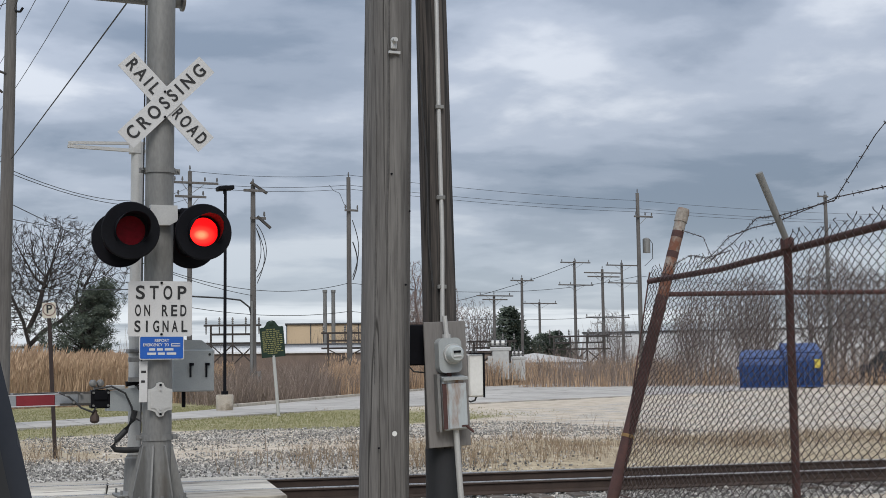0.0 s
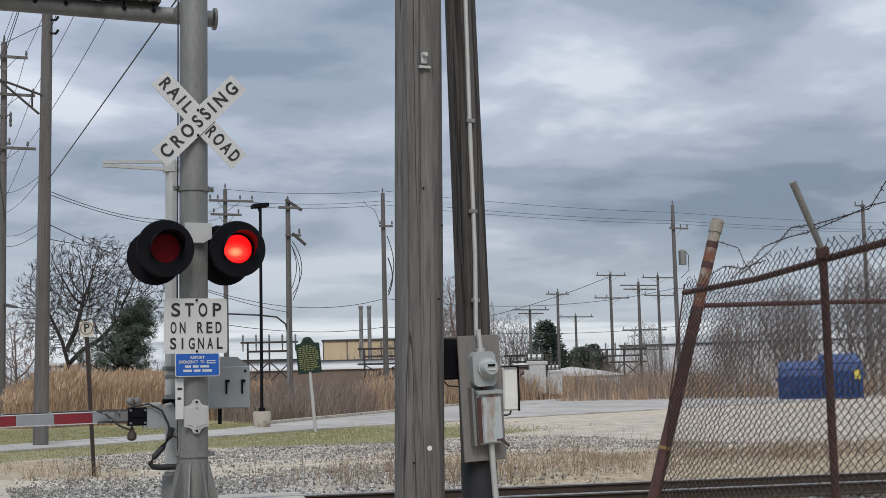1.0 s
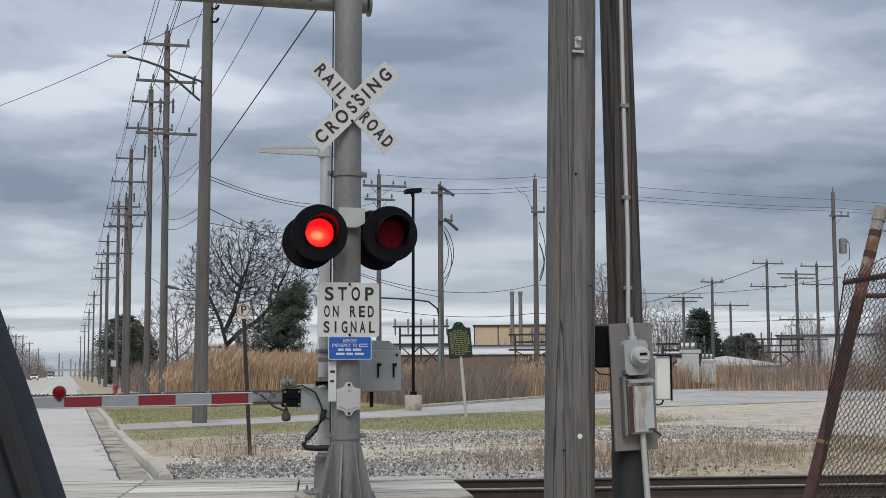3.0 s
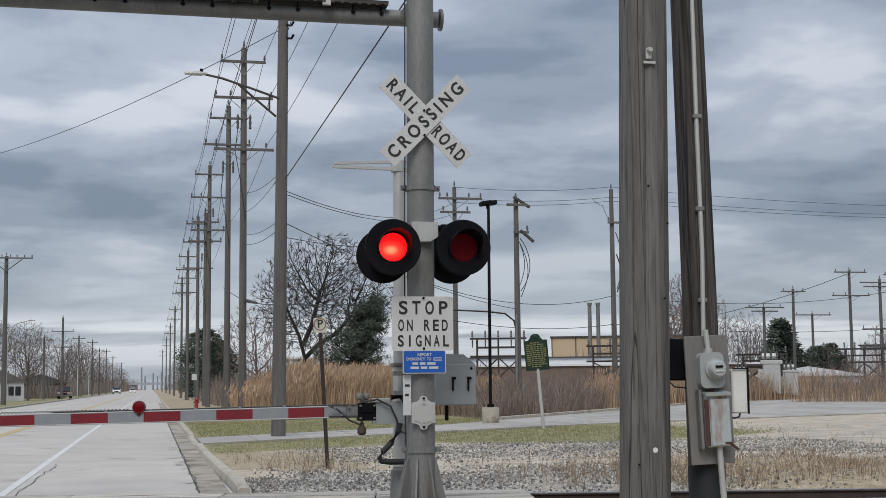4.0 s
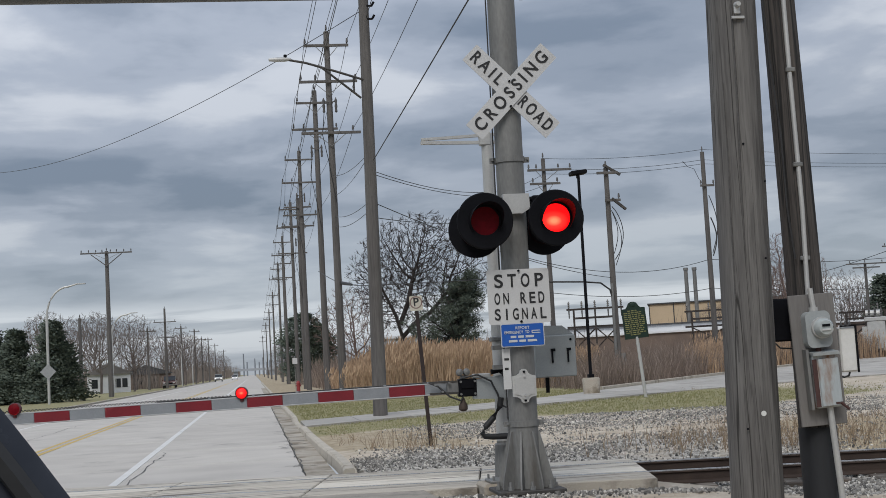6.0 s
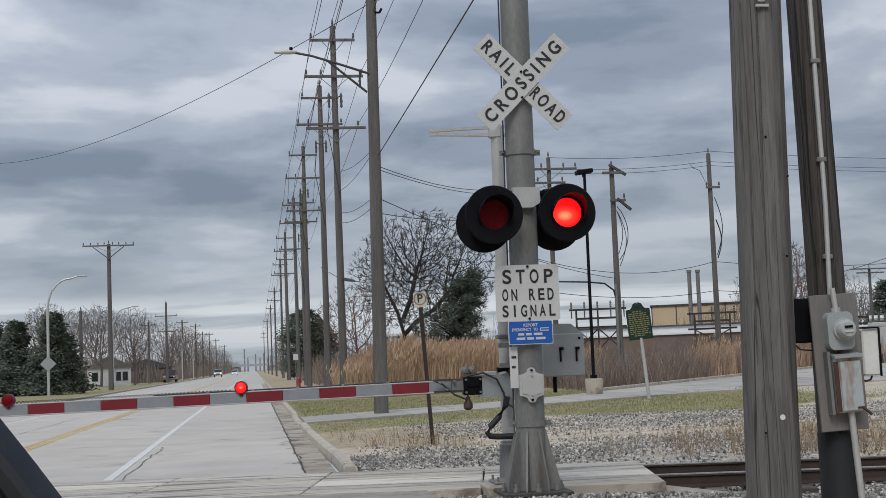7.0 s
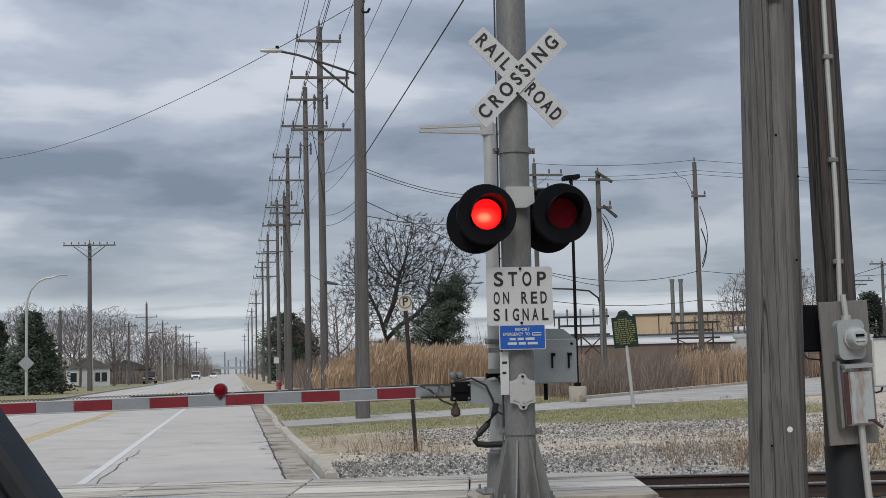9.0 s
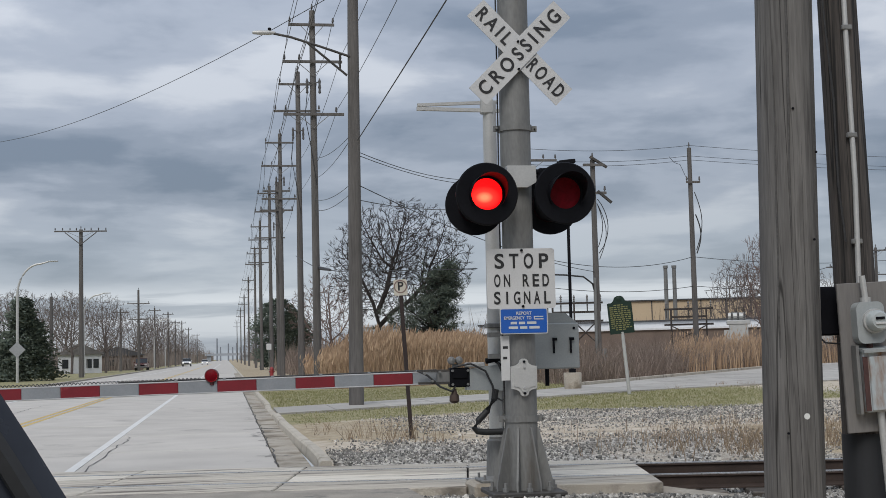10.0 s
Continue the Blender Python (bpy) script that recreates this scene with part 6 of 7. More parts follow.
def grown_tree(at, trunks, crowns, seed, label, n=900, step=0.32, kill=0.5, reach=2.6, tip=0.012, twigs=3, group="", material=None, power=2.35, rise=0.12, rz=0):
    """A bare tree whose limbs grow towards points strewn through the crown, thickening towards the trunk.
    trunks: lists of points from the foot upward; crowns: (centre, radii, share) of the egg-shaped masses to be filled."""
    rnd = random.Random(seed)
    pos, par = [], []
    for path in trunks:
        last = -1
        for a, b in zip(path, path[1:]):
            a, b = Vector(a), Vector(b)
            k = max(1, round((b - a).length / step))
            for q in range(0 if last < 0 else 1, k + 1):
                pos.append(a.lerp(b, q / k))
                par.append(last)
                last = len(pos) - 1
    count = [0] * len(pos)
    want = []
    for c, r, share in crowns:
        made = 0
        while made < n * share:
            v = Vector((rnd.gauss(0, 1), rnd.gauss(0, 1), rnd.gauss(0, 1))).normalized() * rnd.random() ** 0.42
            want.append((c[0] + v.x * r[0], c[1] + v.y * r[1], c[2] + v.z * r[2]))
            made += 1
    A = np.array(want)
    near = np.full(len(A), 1e9)
    own = np.zeros(len(A), int)
    new_from = 0
    for _ in range(90):
        P = np.array([tuple(p) for p in pos[new_from:]])
        if len(P):
            dist = np.linalg.norm(A[:, None, :] - P[None, :, :], axis=2)
            k = dist.argmin(axis=1)
            best = dist[np.arange(len(A)), k]
            closer = best < near
            near[closer], own[closer] = best[closer], k[closer] + new_from
        keep = near > kill
        A, near, own = A[keep], near[keep], own[keep]
        if not len(A):
            break
        lim = reach if (near < reach).any() else near.min() + 0.3
        new_from = len(pos)
        pull = {}
        full = np.array([count[o] >= 3 for o in own])
        near[full & (near < lim)] = 0
        for i in np.nonzero((near < lim) & ~full)[0]:
            d = Vector(A[i]) - pos[own[i]]
            pull[own[i]] = pull.get(own[i], Vector()) + d.normalized()
        for i in sorted(pull):
            d = pull[i].normalized()
            if par[i] >= 0:
                d += 0.45 * (pos[i] - pos[par[i]]).normalized()
            d = (d + Vector((rnd.gauss(0, 0.12), rnd.gauss(0, 0.12), rise + rnd.gauss(0, 0.1)))).normalized()
            pos.append(pos[i] + d * step)
            par.append(int(i))
            count.append(0)
            count[i] += 1
        if len(pos) > 9000:
            break
    kids = [[] for _ in pos]
    for i, p in enumerate(par):
        if p >= 0:
            kids[p].append(i)
    rad = [0.0] * len(pos)
    for i in range(len(pos) - 1, -1, -1):
        rad[i] = max(tip, sum(rad[k] ** power for k in kids[i]) ** (1 / power)) if kids[i] else tip
    wood, fine = S(), S()
    starts = [i for i, p in enumerate(par) if p < 0]
    while starts:
        i = starts.pop()
        chain, rr = [], []
        if par[i] >= 0:
            chain.append(pos[par[i]])
            rr.append(rad[i])
        while True:
            chain.append(pos[i])
            rr.append(rad[i])
            if not kids[i]:
                break
            ks = sorted(kids[i], key=lambda k: -rad[k])
            starts += ks[1:]
            i = ks[0]
        d = (chain[-1] - chain[-2]).normalized() if len(chain) > 1 else Vector((0, 0, 1))
        for _ in range(twigs):
            e = (d + Vector((rnd.gauss(0, 0.4), rnd.gauss(0, 0.4), rnd.gauss(0.15, 0.3)))).normalized()
            b = chain[-1] + e * step * rnd.uniform(0.5, 1.1)
            fine.tube([chain[-1], b, b + (e + Vector((0, 0, 0.35))).normalized() * step * rnd.uniform(0.4, 0.9)], [tip * 0.85, tip * 0.75, tip * 0.5], 3)
        if len(chain) > 1:
            (wood if rr[0] > tip * 3.5 else fine).tube(chain, rr, 6 if rr[0] > tip * 3.5 else 3)
    t = thing("bare_tree", label, "tree", at, rz, group)
    part("trunk", wood, material or BARK, t, smooth=True)
    tagged(part("crown", fine, material or BARK, t, "tangle of bare twigs"), kind="stuff")
    return t


TWIG_P = mat("pale_grey_brown_twigs", (0.19, 0.16, 0.145), (0.115, 0.095, 0.088), 0.95, 0, 3, 20, None, 0.6, 0.0)
TWIG_RD = mat("reddish_bare_twigs", (0.20, 0.145, 0.125), (0.12, 0.085, 0.075), 0.95, 0, 3, 20, None, 0.6, 0.0)
grown_tree((9.2, 82, 0), [[(0, 0, -0.1), (-0.05, 0, 1.6), (0.0, 0, 3.3), (-0.35, -0.1, 4.6), (-1.0, -0.2, 6.0)], [(0.0, 0.05, 3.2), (0.9, 0.1, 4.1), (1.9, 0.2, 4.7), (2.9, 0.1, 5.8)], [(-0.1, 0, 4.0), (0.5, 0.1, 5.4), (0.9, 0.2, 7.0)]],
           [((1.5, 0, 7.0), (4.3, 3.4, 3.9), 0.82), ((-1.2, 0, 6.6), (1.9, 2.2, 3.0), 0.18)], 21, "large bare tree with dark spreading limbs above the reeds", 4600, 0.24, 0.26, 1.5, 0.0115, 6)
grown_tree((7.4, 98, 0), [[(0, 0, -0.1), (0.1, 0, 1.8)]], [((0, 0, 4.6), (3.0, 2.2, 2.7), 1)], 5, "low bare tree with fine reddish twigs", 1300, 0.26, 0.30, 1.6, 0.013, 4, material=TWIG_RD)
slim = grown_tree((36.2, 88, 0), [[(0, 0, -0.1), (0.1, 0, 2.2)], [(0.5, 0.3, -0.1), (0.8, 0.3, 2.6)]], [((0.1, 0, 5.8), (1.7, 1.6, 3.4), 1)], 33, "slim bare tree beyond the lot", 1100, 0.26, 0.30, 1.6, 0.013, 4, "bare trees beyond the lot", TWIG_RD, rise=0.3)
copy_thing(slim, pose(38.4, 90, 0, 0, 0, 130) @ Matrix.Scale(0.95, 4))
copy_thing(slim, pose(40.6, 92, 0, 0, 0, 250) @ Matrix.Scale(0.86, 4))
lt = grown_tree((-20.0, 182, 0), [[(0, 0, -0.1), (0.1, 0, 2.4)]], [((0, 0, 6.6), (3.6, 3.2, 4.0), 1)], 12, "bare tree near the houses across the road", 1500, 0.34, 0.42, 1.9, 0.017, 4, "bare trees across the road", TWIG_P, rise=0.2)
for x, y, k, rz in ((-16.2, 188, 1.0, 70), (-22.5, 176, 0.95, 130), (-15.0, 240, 1.0, 200), (-13.6, 275, 1.0, 20), (-15.4, 300, 1.1, 310), (-13.4, 330, 1.05, 160), (-15.8, 262, 0.9, 260), (-14, 400, 1.0, 250), (-25.5, 170, 0.95, 95), (-28, 190, 1.1, 15), (-18.2, 214, 1.0, 40), (-13, 480, 1, 40), (-13, 600, 1, 140), (-23.8, 208, 1.15, 300), (8, 300, 0.9, 20), (7.5, 380, 0.9, 100), (9, 240, 0.8, 170)):
    copy_thing(lt, pose(x, y, 0, 0, 0, rz) @ Matrix.Scale(k, 4))
rt = grown_tree((62, 134, 0), [[(0.6, 0, -0.1), (0.8, 0, 1.6)], [(-0.7, 0.4, -0.1), (-1.0, 0.5, 1.6)], [(0.0, -0.6, -0.1), (0.1, -0.9, 2.0)]], [((0, 0, 5.2), (3.0, 2.8, 3.9), 1)], 44, "thin many-stemmed bare tree near the substation", 1400, 0.30, 0.36, 1.8, 0.015, 4, "bare trees near the substation", TWIG_P, rise=0.3)
for x, y, k, rz in ((53.2, 135, 1.2, 265), (56.5, 137, 1.1, 200), (50.2, 140, 0.72, 120), (66, 140, 0.9, 75), (76, 128, 0.85, 30), (82, 122, 0.8, 90), (84, 112, 0.9, 140), (79, 106, 1.15, 45), (74, 100, 1.05, 160), (86, 104, 1.35, 220), (90, 100, 1.2, 300), (82, 98, 1.25, 10), (94, 108, 1.3, 250), (98, 98, 1.2, 60), (78, 112, 1.1, 340), (71, 104, 0.8, 200), (88, 96, 1.1, 110)):
    copy_thing(rt, pose(x, y, 0, 0, 0, rz) @ Matrix.Scale(k, 4))


def ragged_pine(at, limbs, seed, label, tufts=9, blades=16):
    """A leaning pine: crooked limbs, each carrying open tufts of needles over its outer half. limbs: height, way round in degrees, length, rise."""
    rnd = random.Random(seed)
    t = thing("pine_tree", label, "tree", at)
    wood, s = S(), S()
    lean = 0.33

    def stem(z):
        return Vector((lean * z + 0.12 * math.sin(z * 1.1), 0.05 * z, z))

    wood.tube([stem(0.66 * i - 0.1) for i in range(11)], [0.17 - 0.014 * i for i in range(11)], 8)
    for z, az, ln, up in limbs:
        a = radians(az)
        p0 = stem(z)
        d = Vector((math.cos(a), math.sin(a), up)).normalized()
        pts = [p0 + d * ln * q + Vector((0, 0, 0.22 * ln * q * q)) + Vector((rnd.gauss(0, 0.05), rnd.gauss(0, 0.05), rnd.gauss(0, 0.05))) for q in (0, 0.33, 0.66, 1.0)]
        wood.tube(pts, [0.06, 0.045, 0.03, 0.012], 5)
        for k in range(tufts):
            q = 0.28 + 0.74 * (k + rnd.random()) / tufts
            i = min(2, int(q * 3))
            c = pts[i].lerp(pts[i + 1], q * 3 - i) + Vector((rnd.gauss(0, 0.24), rnd.gauss(0, 0.24), rnd.gauss(0.08, 0.2)))
            for _ in range(blades):
                e = Vector((rnd.gauss(0, 1), rnd.gauss(0, 1), rnd.gauss(0.35, 0.8))).normalized()
                w = e.cross(Vector((rnd.gauss(0, 1), rnd.gauss(0, 1), rnd.gauss(0, 1)))).normalized() * rnd.uniform(0.010, 0.022)
                b = c + e * 0.03
                m = c + e * rnd.uniform(0.12, 0.2)
                tip = c + e * rnd.uniform(0.26, 0.40)
                s.add([b, m - w, tip, m + w], [(0, 1, 2, 3)])
    part("trunk", wood, BARK, t, smooth=True)
    tagged(part("crown", s, NEEDLE, t, "open tufts of dark needles"), kind="stuff")
    return t


def evergreen(at, h, w, seed, label="dark green pine with ragged branches", cone=True, n=2600, name="evergreen_tree", group=""):
    """Short trunk and drooping tufts of needles in whorls, ragged outline with gaps."""
    rnd = random.Random(seed)
    t = thing(name, label, "tree", at, group=group)
    part("trunk", S().rod((0, 0, -0.1), (0, 0, h * 0.9), 0.14, 0.03, 8), BARK, t)
    s = S()
    clumps = []
    for i in range(max(60, n // 75)):
        u = rnd.random() ** (1.25 if cone else 0.9)
        z = h * (0.05 + 0.93 * u)
        prof = (1 - u) ** 0.85 + 0.04 if cone else math.sqrt(max(0.02, 1 - (1.9 * u - 0.8) ** 2 * 0.8))
        a = rnd.uniform(0, 2 * math.pi)
        r = w * prof * rnd.uniform(0.35, 1.08)
        clumps.append((Vector((r * math.cos(a), r * math.sin(a), z)), a, (0.16 + 0.2 * prof) * w * rnd.uniform(0.6, 1.2)))
    for i in range(n):
        c, a, size = clumps[i % len(clumps)]
        o = Vector((rnd.gauss(0, 1), rnd.gauss(0, 1), rnd.gauss(0, 0.55))) * size * 0.5
        p = c + o
        a += rnd.gauss(0, 0.9)
        d = Vector((math.cos(a), math.sin(a), rnd.uniform(-0.3, 0.5))).normalized()
        side = d.cross(Vector((0, 0, 1))).normalized()
        ln, wd = rnd.uniform(0.16, 0.38), rnd.uniform(0.014, 0.034)
        up = Vector((0, 0, rnd.uniform(0.03, 0.12)))
        s.add([p - side * wd, p + side * wd, p + d * ln + up * 0.2, p + d * ln * 0.4 + up + side * wd * 1.6, p + d * ln * 0.5 - side * wd * 1.7 - up * 0.5], [(0, 1, 3), (0, 3, 2), (0, 2, 4)])
    tagged(part("crown", s, NEEDLE, t, "dense dark needles"), kind="stuff")
    return t


pr = random.Random(8)
PINE_LIMBS = [(1.3 + 5.0 * i / 74, pr.uniform(0, 360), 0, pr.uniform(-0.1, 0.5)) for i in range(75)]
PINE_LIMBS = [(z, az, (2.15 - 0.26 * (z - 1.3)) * (1.0 + 0.62 * max(0, -math.cos(radians(az))) * max(0, 4.6 - z) / 3 if math.cos(radians(az)) < 0 else 0.85) * pr.uniform(0.62, 1.1), up) for z, az, _, up in PINE_LIMBS]
ragged_pine((11.15, 79.5, 0), PINE_LIMBS, 3, "broad ragged dark pine leaning beside the bare tree", 12, 30)
e1 = evergreen((-16.9, 118, 0), 7.0, 2.7, 7, "dark blue-green spruce across the road", True, 19000, group="spruces across the road")
for x, y, s, rz in ((-20.2, 119, 0.92, 120), (-22.8, 121, 1.0, 240), (-25.5, 117, 1.05, 40)):
    copy_thing(e1, pose(x, y, 0, 0, 0, rz) @ Matrix.Scale(s, 4))
e2 = evergreen((6.3, 168, 0), 8.6, 2.6, 11, "rounded dark evergreen behind the line poles", False, 14000, group="evergreens by the road")
copy_thing(e2, pose(8.4, 172, 0, 0, 0, 80) @ Matrix.Scale(0.85, 4))
copy_thing(e1, pose(67.2, 135, 0, 0, 0, 30) @ Matrix.Scale(1.2, 4))
copy_thing(e2, pose(71.0, 134, 0, 0, 0, 150) @ Matrix.Scale(0.62, 4))
copy_thing(e2, pose(73.5, 136, 0, 0, 0, 50) @ Matrix.Scale(0.66, 4))

# ---- reeds, brush, grass and gravel ----


def stalks(name, label, material, spots, seed, h0, h1, width, plume=0.0, lean=0.12, fan=1):
    rnd = random.Random(seed)
    s = S()
    for x, y, k in spots:
        for _ in range(fan):
            h = rnd.uniform(h0, h1) * k
            a = rnd.uniform(0, math.pi)
            u = Vector((math.cos(a), math.sin(a) * 0.5, 0)) * width * rnd.uniform(0.6, 1.3)
            b = Vector((x + rnd.uniform(-0.1, 0.1), y + rnd.uniform(-0.1, 0.1), 0))
            l = Vector((rnd.gauss(0, lean), rnd.gauss(0, lean), 0)) * h
            m = b + l * 0.45 + Vector((0, 0, h * 0.6))
            t = b + l + Vector((0, 0, h))
            s.add([b - u, b + u, m + u * 0.8, m - u * 0.8, t], [(0, 1, 2, 3), (3, 2, 4)])
            if plume and rnd.random() < plume:
                q = u.normalized() * 0.03
                s.add([t - q * 0.3 - Vector((0, 0, 0.12)), t + q, t + Vector((0.06, 0, 0.2)), t - q], [(0, 1, 2, 3)])
    ob = solid(name, s, material, label, name.replace("_", " "), kind="stuff")
    return ob


rnd = random.Random(77)
spots = []
while len(spots) < 21000:
    x, y = rnd.uniform(4.4, 17.5), rnd.uniform(60.5, 76)
    if y < 60.5 + 0.55 * max(0, x - 6) + 1.2 * noise.noise((x * 0.6, 2, 0)):
        continue
    k = (0.78 + 0.3 * noise.noise((x * 0.35, y * 0.3, 4))) * (1 - 0.28 * smooth(12, 16, x)) * (0.6 + 0.4 * smooth(4.3, 7.5, x))
    spots.append((x, y, k))
stalks("reeds", "dense tan dry reeds with feathery tops", REED, spots, 5, 2.0, 3.0, 0.019, 0.75, 0.17)
spots = []
while len(spots) < 30000:
    x = rnd.uniform(14, 70)
    y0 = path_far(min(x, 40)) + 1.5 + (0.8 * (x - 40) if x > 40 else 0)
    y = y0 + 14 * rnd.random() ** 1.5
    spots.append((x, y, 0.72 + 0.4 * noise.noise((x * 0.3, y * 0.3, 9)) + 0.12 * smooth(8, 14, y - y0)))
stalks("brush", "thicket of bare reddish-brown brush", TWIG_R, spots, 6, 1.2, 2.7, 0.013, 0, 0.34)
spots = []
while len(spots) < 13000:
    x = rnd.uniform(24, 110)
    y0 = path_far(min(x, 40)) + 0.9 + (0.8 * (x - 40) if x > 40 else 0)
    y = y0 + 5 * rnd.random()
    spots.append((x, y, 0.75 + 0.5 * noise.noise((x * 0.25, y * 0.2, 2))))
stalks("tall_dry_grass", "tall tan dry grass along the drive", REED, spots, 8, 1.6, 2.7, 0.03, 0.3)
spots, tan = [], []
while len(spots) < 9000:
    u, d = rnd.uniform(-0.15, 2.6), 0.6 + 13 * rnd.random() ** 1.4
    x, y = 46.5 + 16 * u + 0.75 * d, 85.5 - 18 * u + 0.66 * d
    k = 0.8 + 0.5 * noise.noise((x * 0.2, y * 0.2, 13)) + 0.03 * d
    (spots if d > 2.2 or rnd.random() < 0.4 else tan).append((x, y, k))
stalks("lot_thicket", "dense grey-brown thicket behind the dumpsters", TWIG_R, spots, 14, 1.2, 3.6, 0.016, 0, 0.3)
stalks("lot_edge_grass", "tall tan dry grass along the edge of the lot", REED, tan, 15, 0.9, 1.8, 0.025, 0.3)
spots = []
while len(spots) < 3000:
    x, y = rnd.uniform(1.7, 26), rnd.uniform(18, 33)
    d = y - near_rail(x)
    g, e, q = cover(x, y)
    if d < 2.1 or x < 5.5 or rnd.random() > q * (0.15 + 1.2 * max(0, noise.noise((x * 0.8, y * 0.8, 6)) + 0.15)):
        continue
    spots.append((x, y, 0.6 + 0.9 * max(0, noise.noise((x * 0.7, y * 0.7, 1)))))
stalks("dry_weeds", "straw-coloured dry weeds on the gravel", islands(mat("straw_weeds", (0.3, 0.24, 0.15), None, 0.95, 0, 3, 20, None, 0.6, 0.0), (0.19, 0.14, 0.09), (0.40, 0.315, 0.21), (0.27, 0.20, 0.135)), spots, 9, 0.14, 0.42, 0.005, 0, 0.35, 3)
spots = [(rnd.gauss(2.75, 0.35), rnd.gauss(24.2, 0.7), 0.9) for _ in range(36)] + [(rnd.gauss(3.4, 0.3), rnd.gauss(22.6, 0.5), 0.5) for _ in range(12)] + [(rnd.gauss(1.9, 0.25), rnd.gauss(27, 2), 0.5) for _ in range(14)] + [(rnd.gauss(7.4, 1.0), rnd.gauss(19.4, 1.1), 0.8) for _ in range(230)]
spots += [(rnd.gauss(x0, 0.18), rnd.gauss(y0, 0.1), 0.45) for x0, y0 in ((15.6, 46.2), (17.6, 47.4), (19.2, 48.3), (18.4, 49.2)) for _ in range(8)]
spots += [(rnd.uniform(13, 20), rnd.uniform(25, 35), 0.7) for _ in range(26)]
stalks("weed_clumps", "clumps of straw-brown dead weeds near the sign post", bpy.data.materials["straw_weeds"], spots, 10, 0.18, 0.5, 0.005, 0, 0.45, 4)
spots = []
while len(spots) < 16000:
    x, y = rnd.uniform(1.5, 22), rnd.uniform(29, 58)
    g, e, q = cover(x, y)
    if rnd.random() < e:
        spots.append((x, y, 1))
stalks("grass", "short patchy green and yellow grass", islands(mat("verge_grass", (0.1, 0.12, 0.04), None, 0.9, 0, 3, 20, None, 0.6, 0.0), (0.185, 0.188, 0.08), (0.31, 0.28, 0.15), (0.24, 0.232, 0.11)), spots, 12, 0.02, 0.07, 0.009, 0, 0.4, 2)


def stones():
    """Loose ballast and gravel stones lying on the ground."""
    rnd = random.Random(31)
    s = S()
    ico = [(0, 0, 1), (0.9, 0, 0.2), (0.2, 0.88, 0.25), (-0.75, 0.5, 0.2), (-0.7, -0.55, 0.25), (0.3, -0.85, 0.2), (0, 0, -0.7)]
    fs = [(0, i, i % 5 + 1) for i in range(1, 6)] + [(6, i % 5 + 1, i) for i in range(1, 6)]
    made = 0
    while made < 62000:
        x, y = 1.5 + 15.5 * rnd.random() ** 1.25, rnd.uniform(9.5, 33)
        g, e, q = cover(x, y)
        d = y - near_rail(x)
        if rnd.random() > g * (0.5 + 0.9 * max(0, noise.noise((x * 0.5, y * 0.5, 8)) + 0.2)) or (-1.0 < d < 2.2 and x < 5.2) or y < 11 and x < 4.2:
            continue
        r = 0.009 + 0.026 * rnd.random() ** 2 * (1.7 if rnd.random() < 0.06 else 1)
        m = Matrix.Translation((x, y, ground_z(x, y) + r * 0.3)) @ Euler((rnd.uniform(0, 6), rnd.uniform(0, 6), rnd.uniform(0, 6))).to_matrix().to_4x4() @ Matrix.Diagonal((r, r * rnd.uniform(0.6, 1), r * rnd.uniform(0.5, 0.9), 1))
        s.add([m @ Vector(p) for p in ico], fs)
        made += 1
    m = islands(mat("ballast_stone", (0.3, 0.29, 0.28), None, 0.9, 0, 30, 120, None, 0.6, 0.2), (0.065, 0.063, 0.06), (0.70, 0.665, 0.60), (0.34, 0.322, 0.29))
    solid("gravel", s, m, "grey and white loose railway ballast stones", "gravel", kind="stuff")


stones()

# ---- buildings and plant in the distance ----
TAN_W = mat("tan_metal_siding", (0.54, 0.42, 0.28), (0.48, 0.37, 0.245), 0.7, 0, 0.3, 6, None, 0.6, 0.02)
WHT_W = mat("white_siding", (0.68, 0.69, 0.70), (0.58, 0.59, 0.60), 0.7, 0, 0.3, 6, (0.45, 0.44, 0.42), 0.68, 0.02)
ROOF_D = mat("dark_roof", (0.07, 0.07, 0.075), (0.05, 0.05, 0.05), 0.9, 0, 1, 20)
ROOF_G = mat("grey_shingle_roof", (0.19, 0.18, 0.172), (0.14, 0.132, 0.126), 0.9, 0, 1, 20)
BRICK_F = mat("brown_low_wall", (0.18, 0.135, 0.11), (0.13, 0.1, 0.085), 0.9, 0, 1, 12)
GLASS_D = mat("dark_window_glass", (0.03, 0.035, 0.04), (0.02, 0.022, 0.025), 0.15, 0, 2, 10)


def shed(name, label, at, rz, w, d, h, wall, roof, rise=0.0, bands=(), panels=8):
    b = thing(name, label, "building", at, rz)
    part("wall", S().box((0, 0, h / 2), (w, d, h)), wall, b)
    if rise:
        r = S()
        r.plate([(-w / 2 - 0.3, h), (w / 2 + 0.3, h), (w / 2 + 0.3, h + 0.15), (0, h + rise), (-w / 2 - 0.3, h + 0.15)], -d / 2 - 0.3, d / 2 + 0.3)
        part("roof", r, roof, b)
    else:
        part("roof", S().box((0, 0, h + 0.08), (w + 0.4, d + 0.4, 0.16)), roof, b)
    for i in range(panels + 1):
        part("wall_seam", S().box((-w / 2 + w * i / panels, -d / 2 - 0.03, h / 2), (0.12, 0.06, h)), roof if wall is TAN_W else wall, b)
    for x, z, ww, hh in bands:
        part("window", S().box((x, -d / 2 - 0.02, z), (ww, 0.08, hh)), GLASS_D, b)
    return b


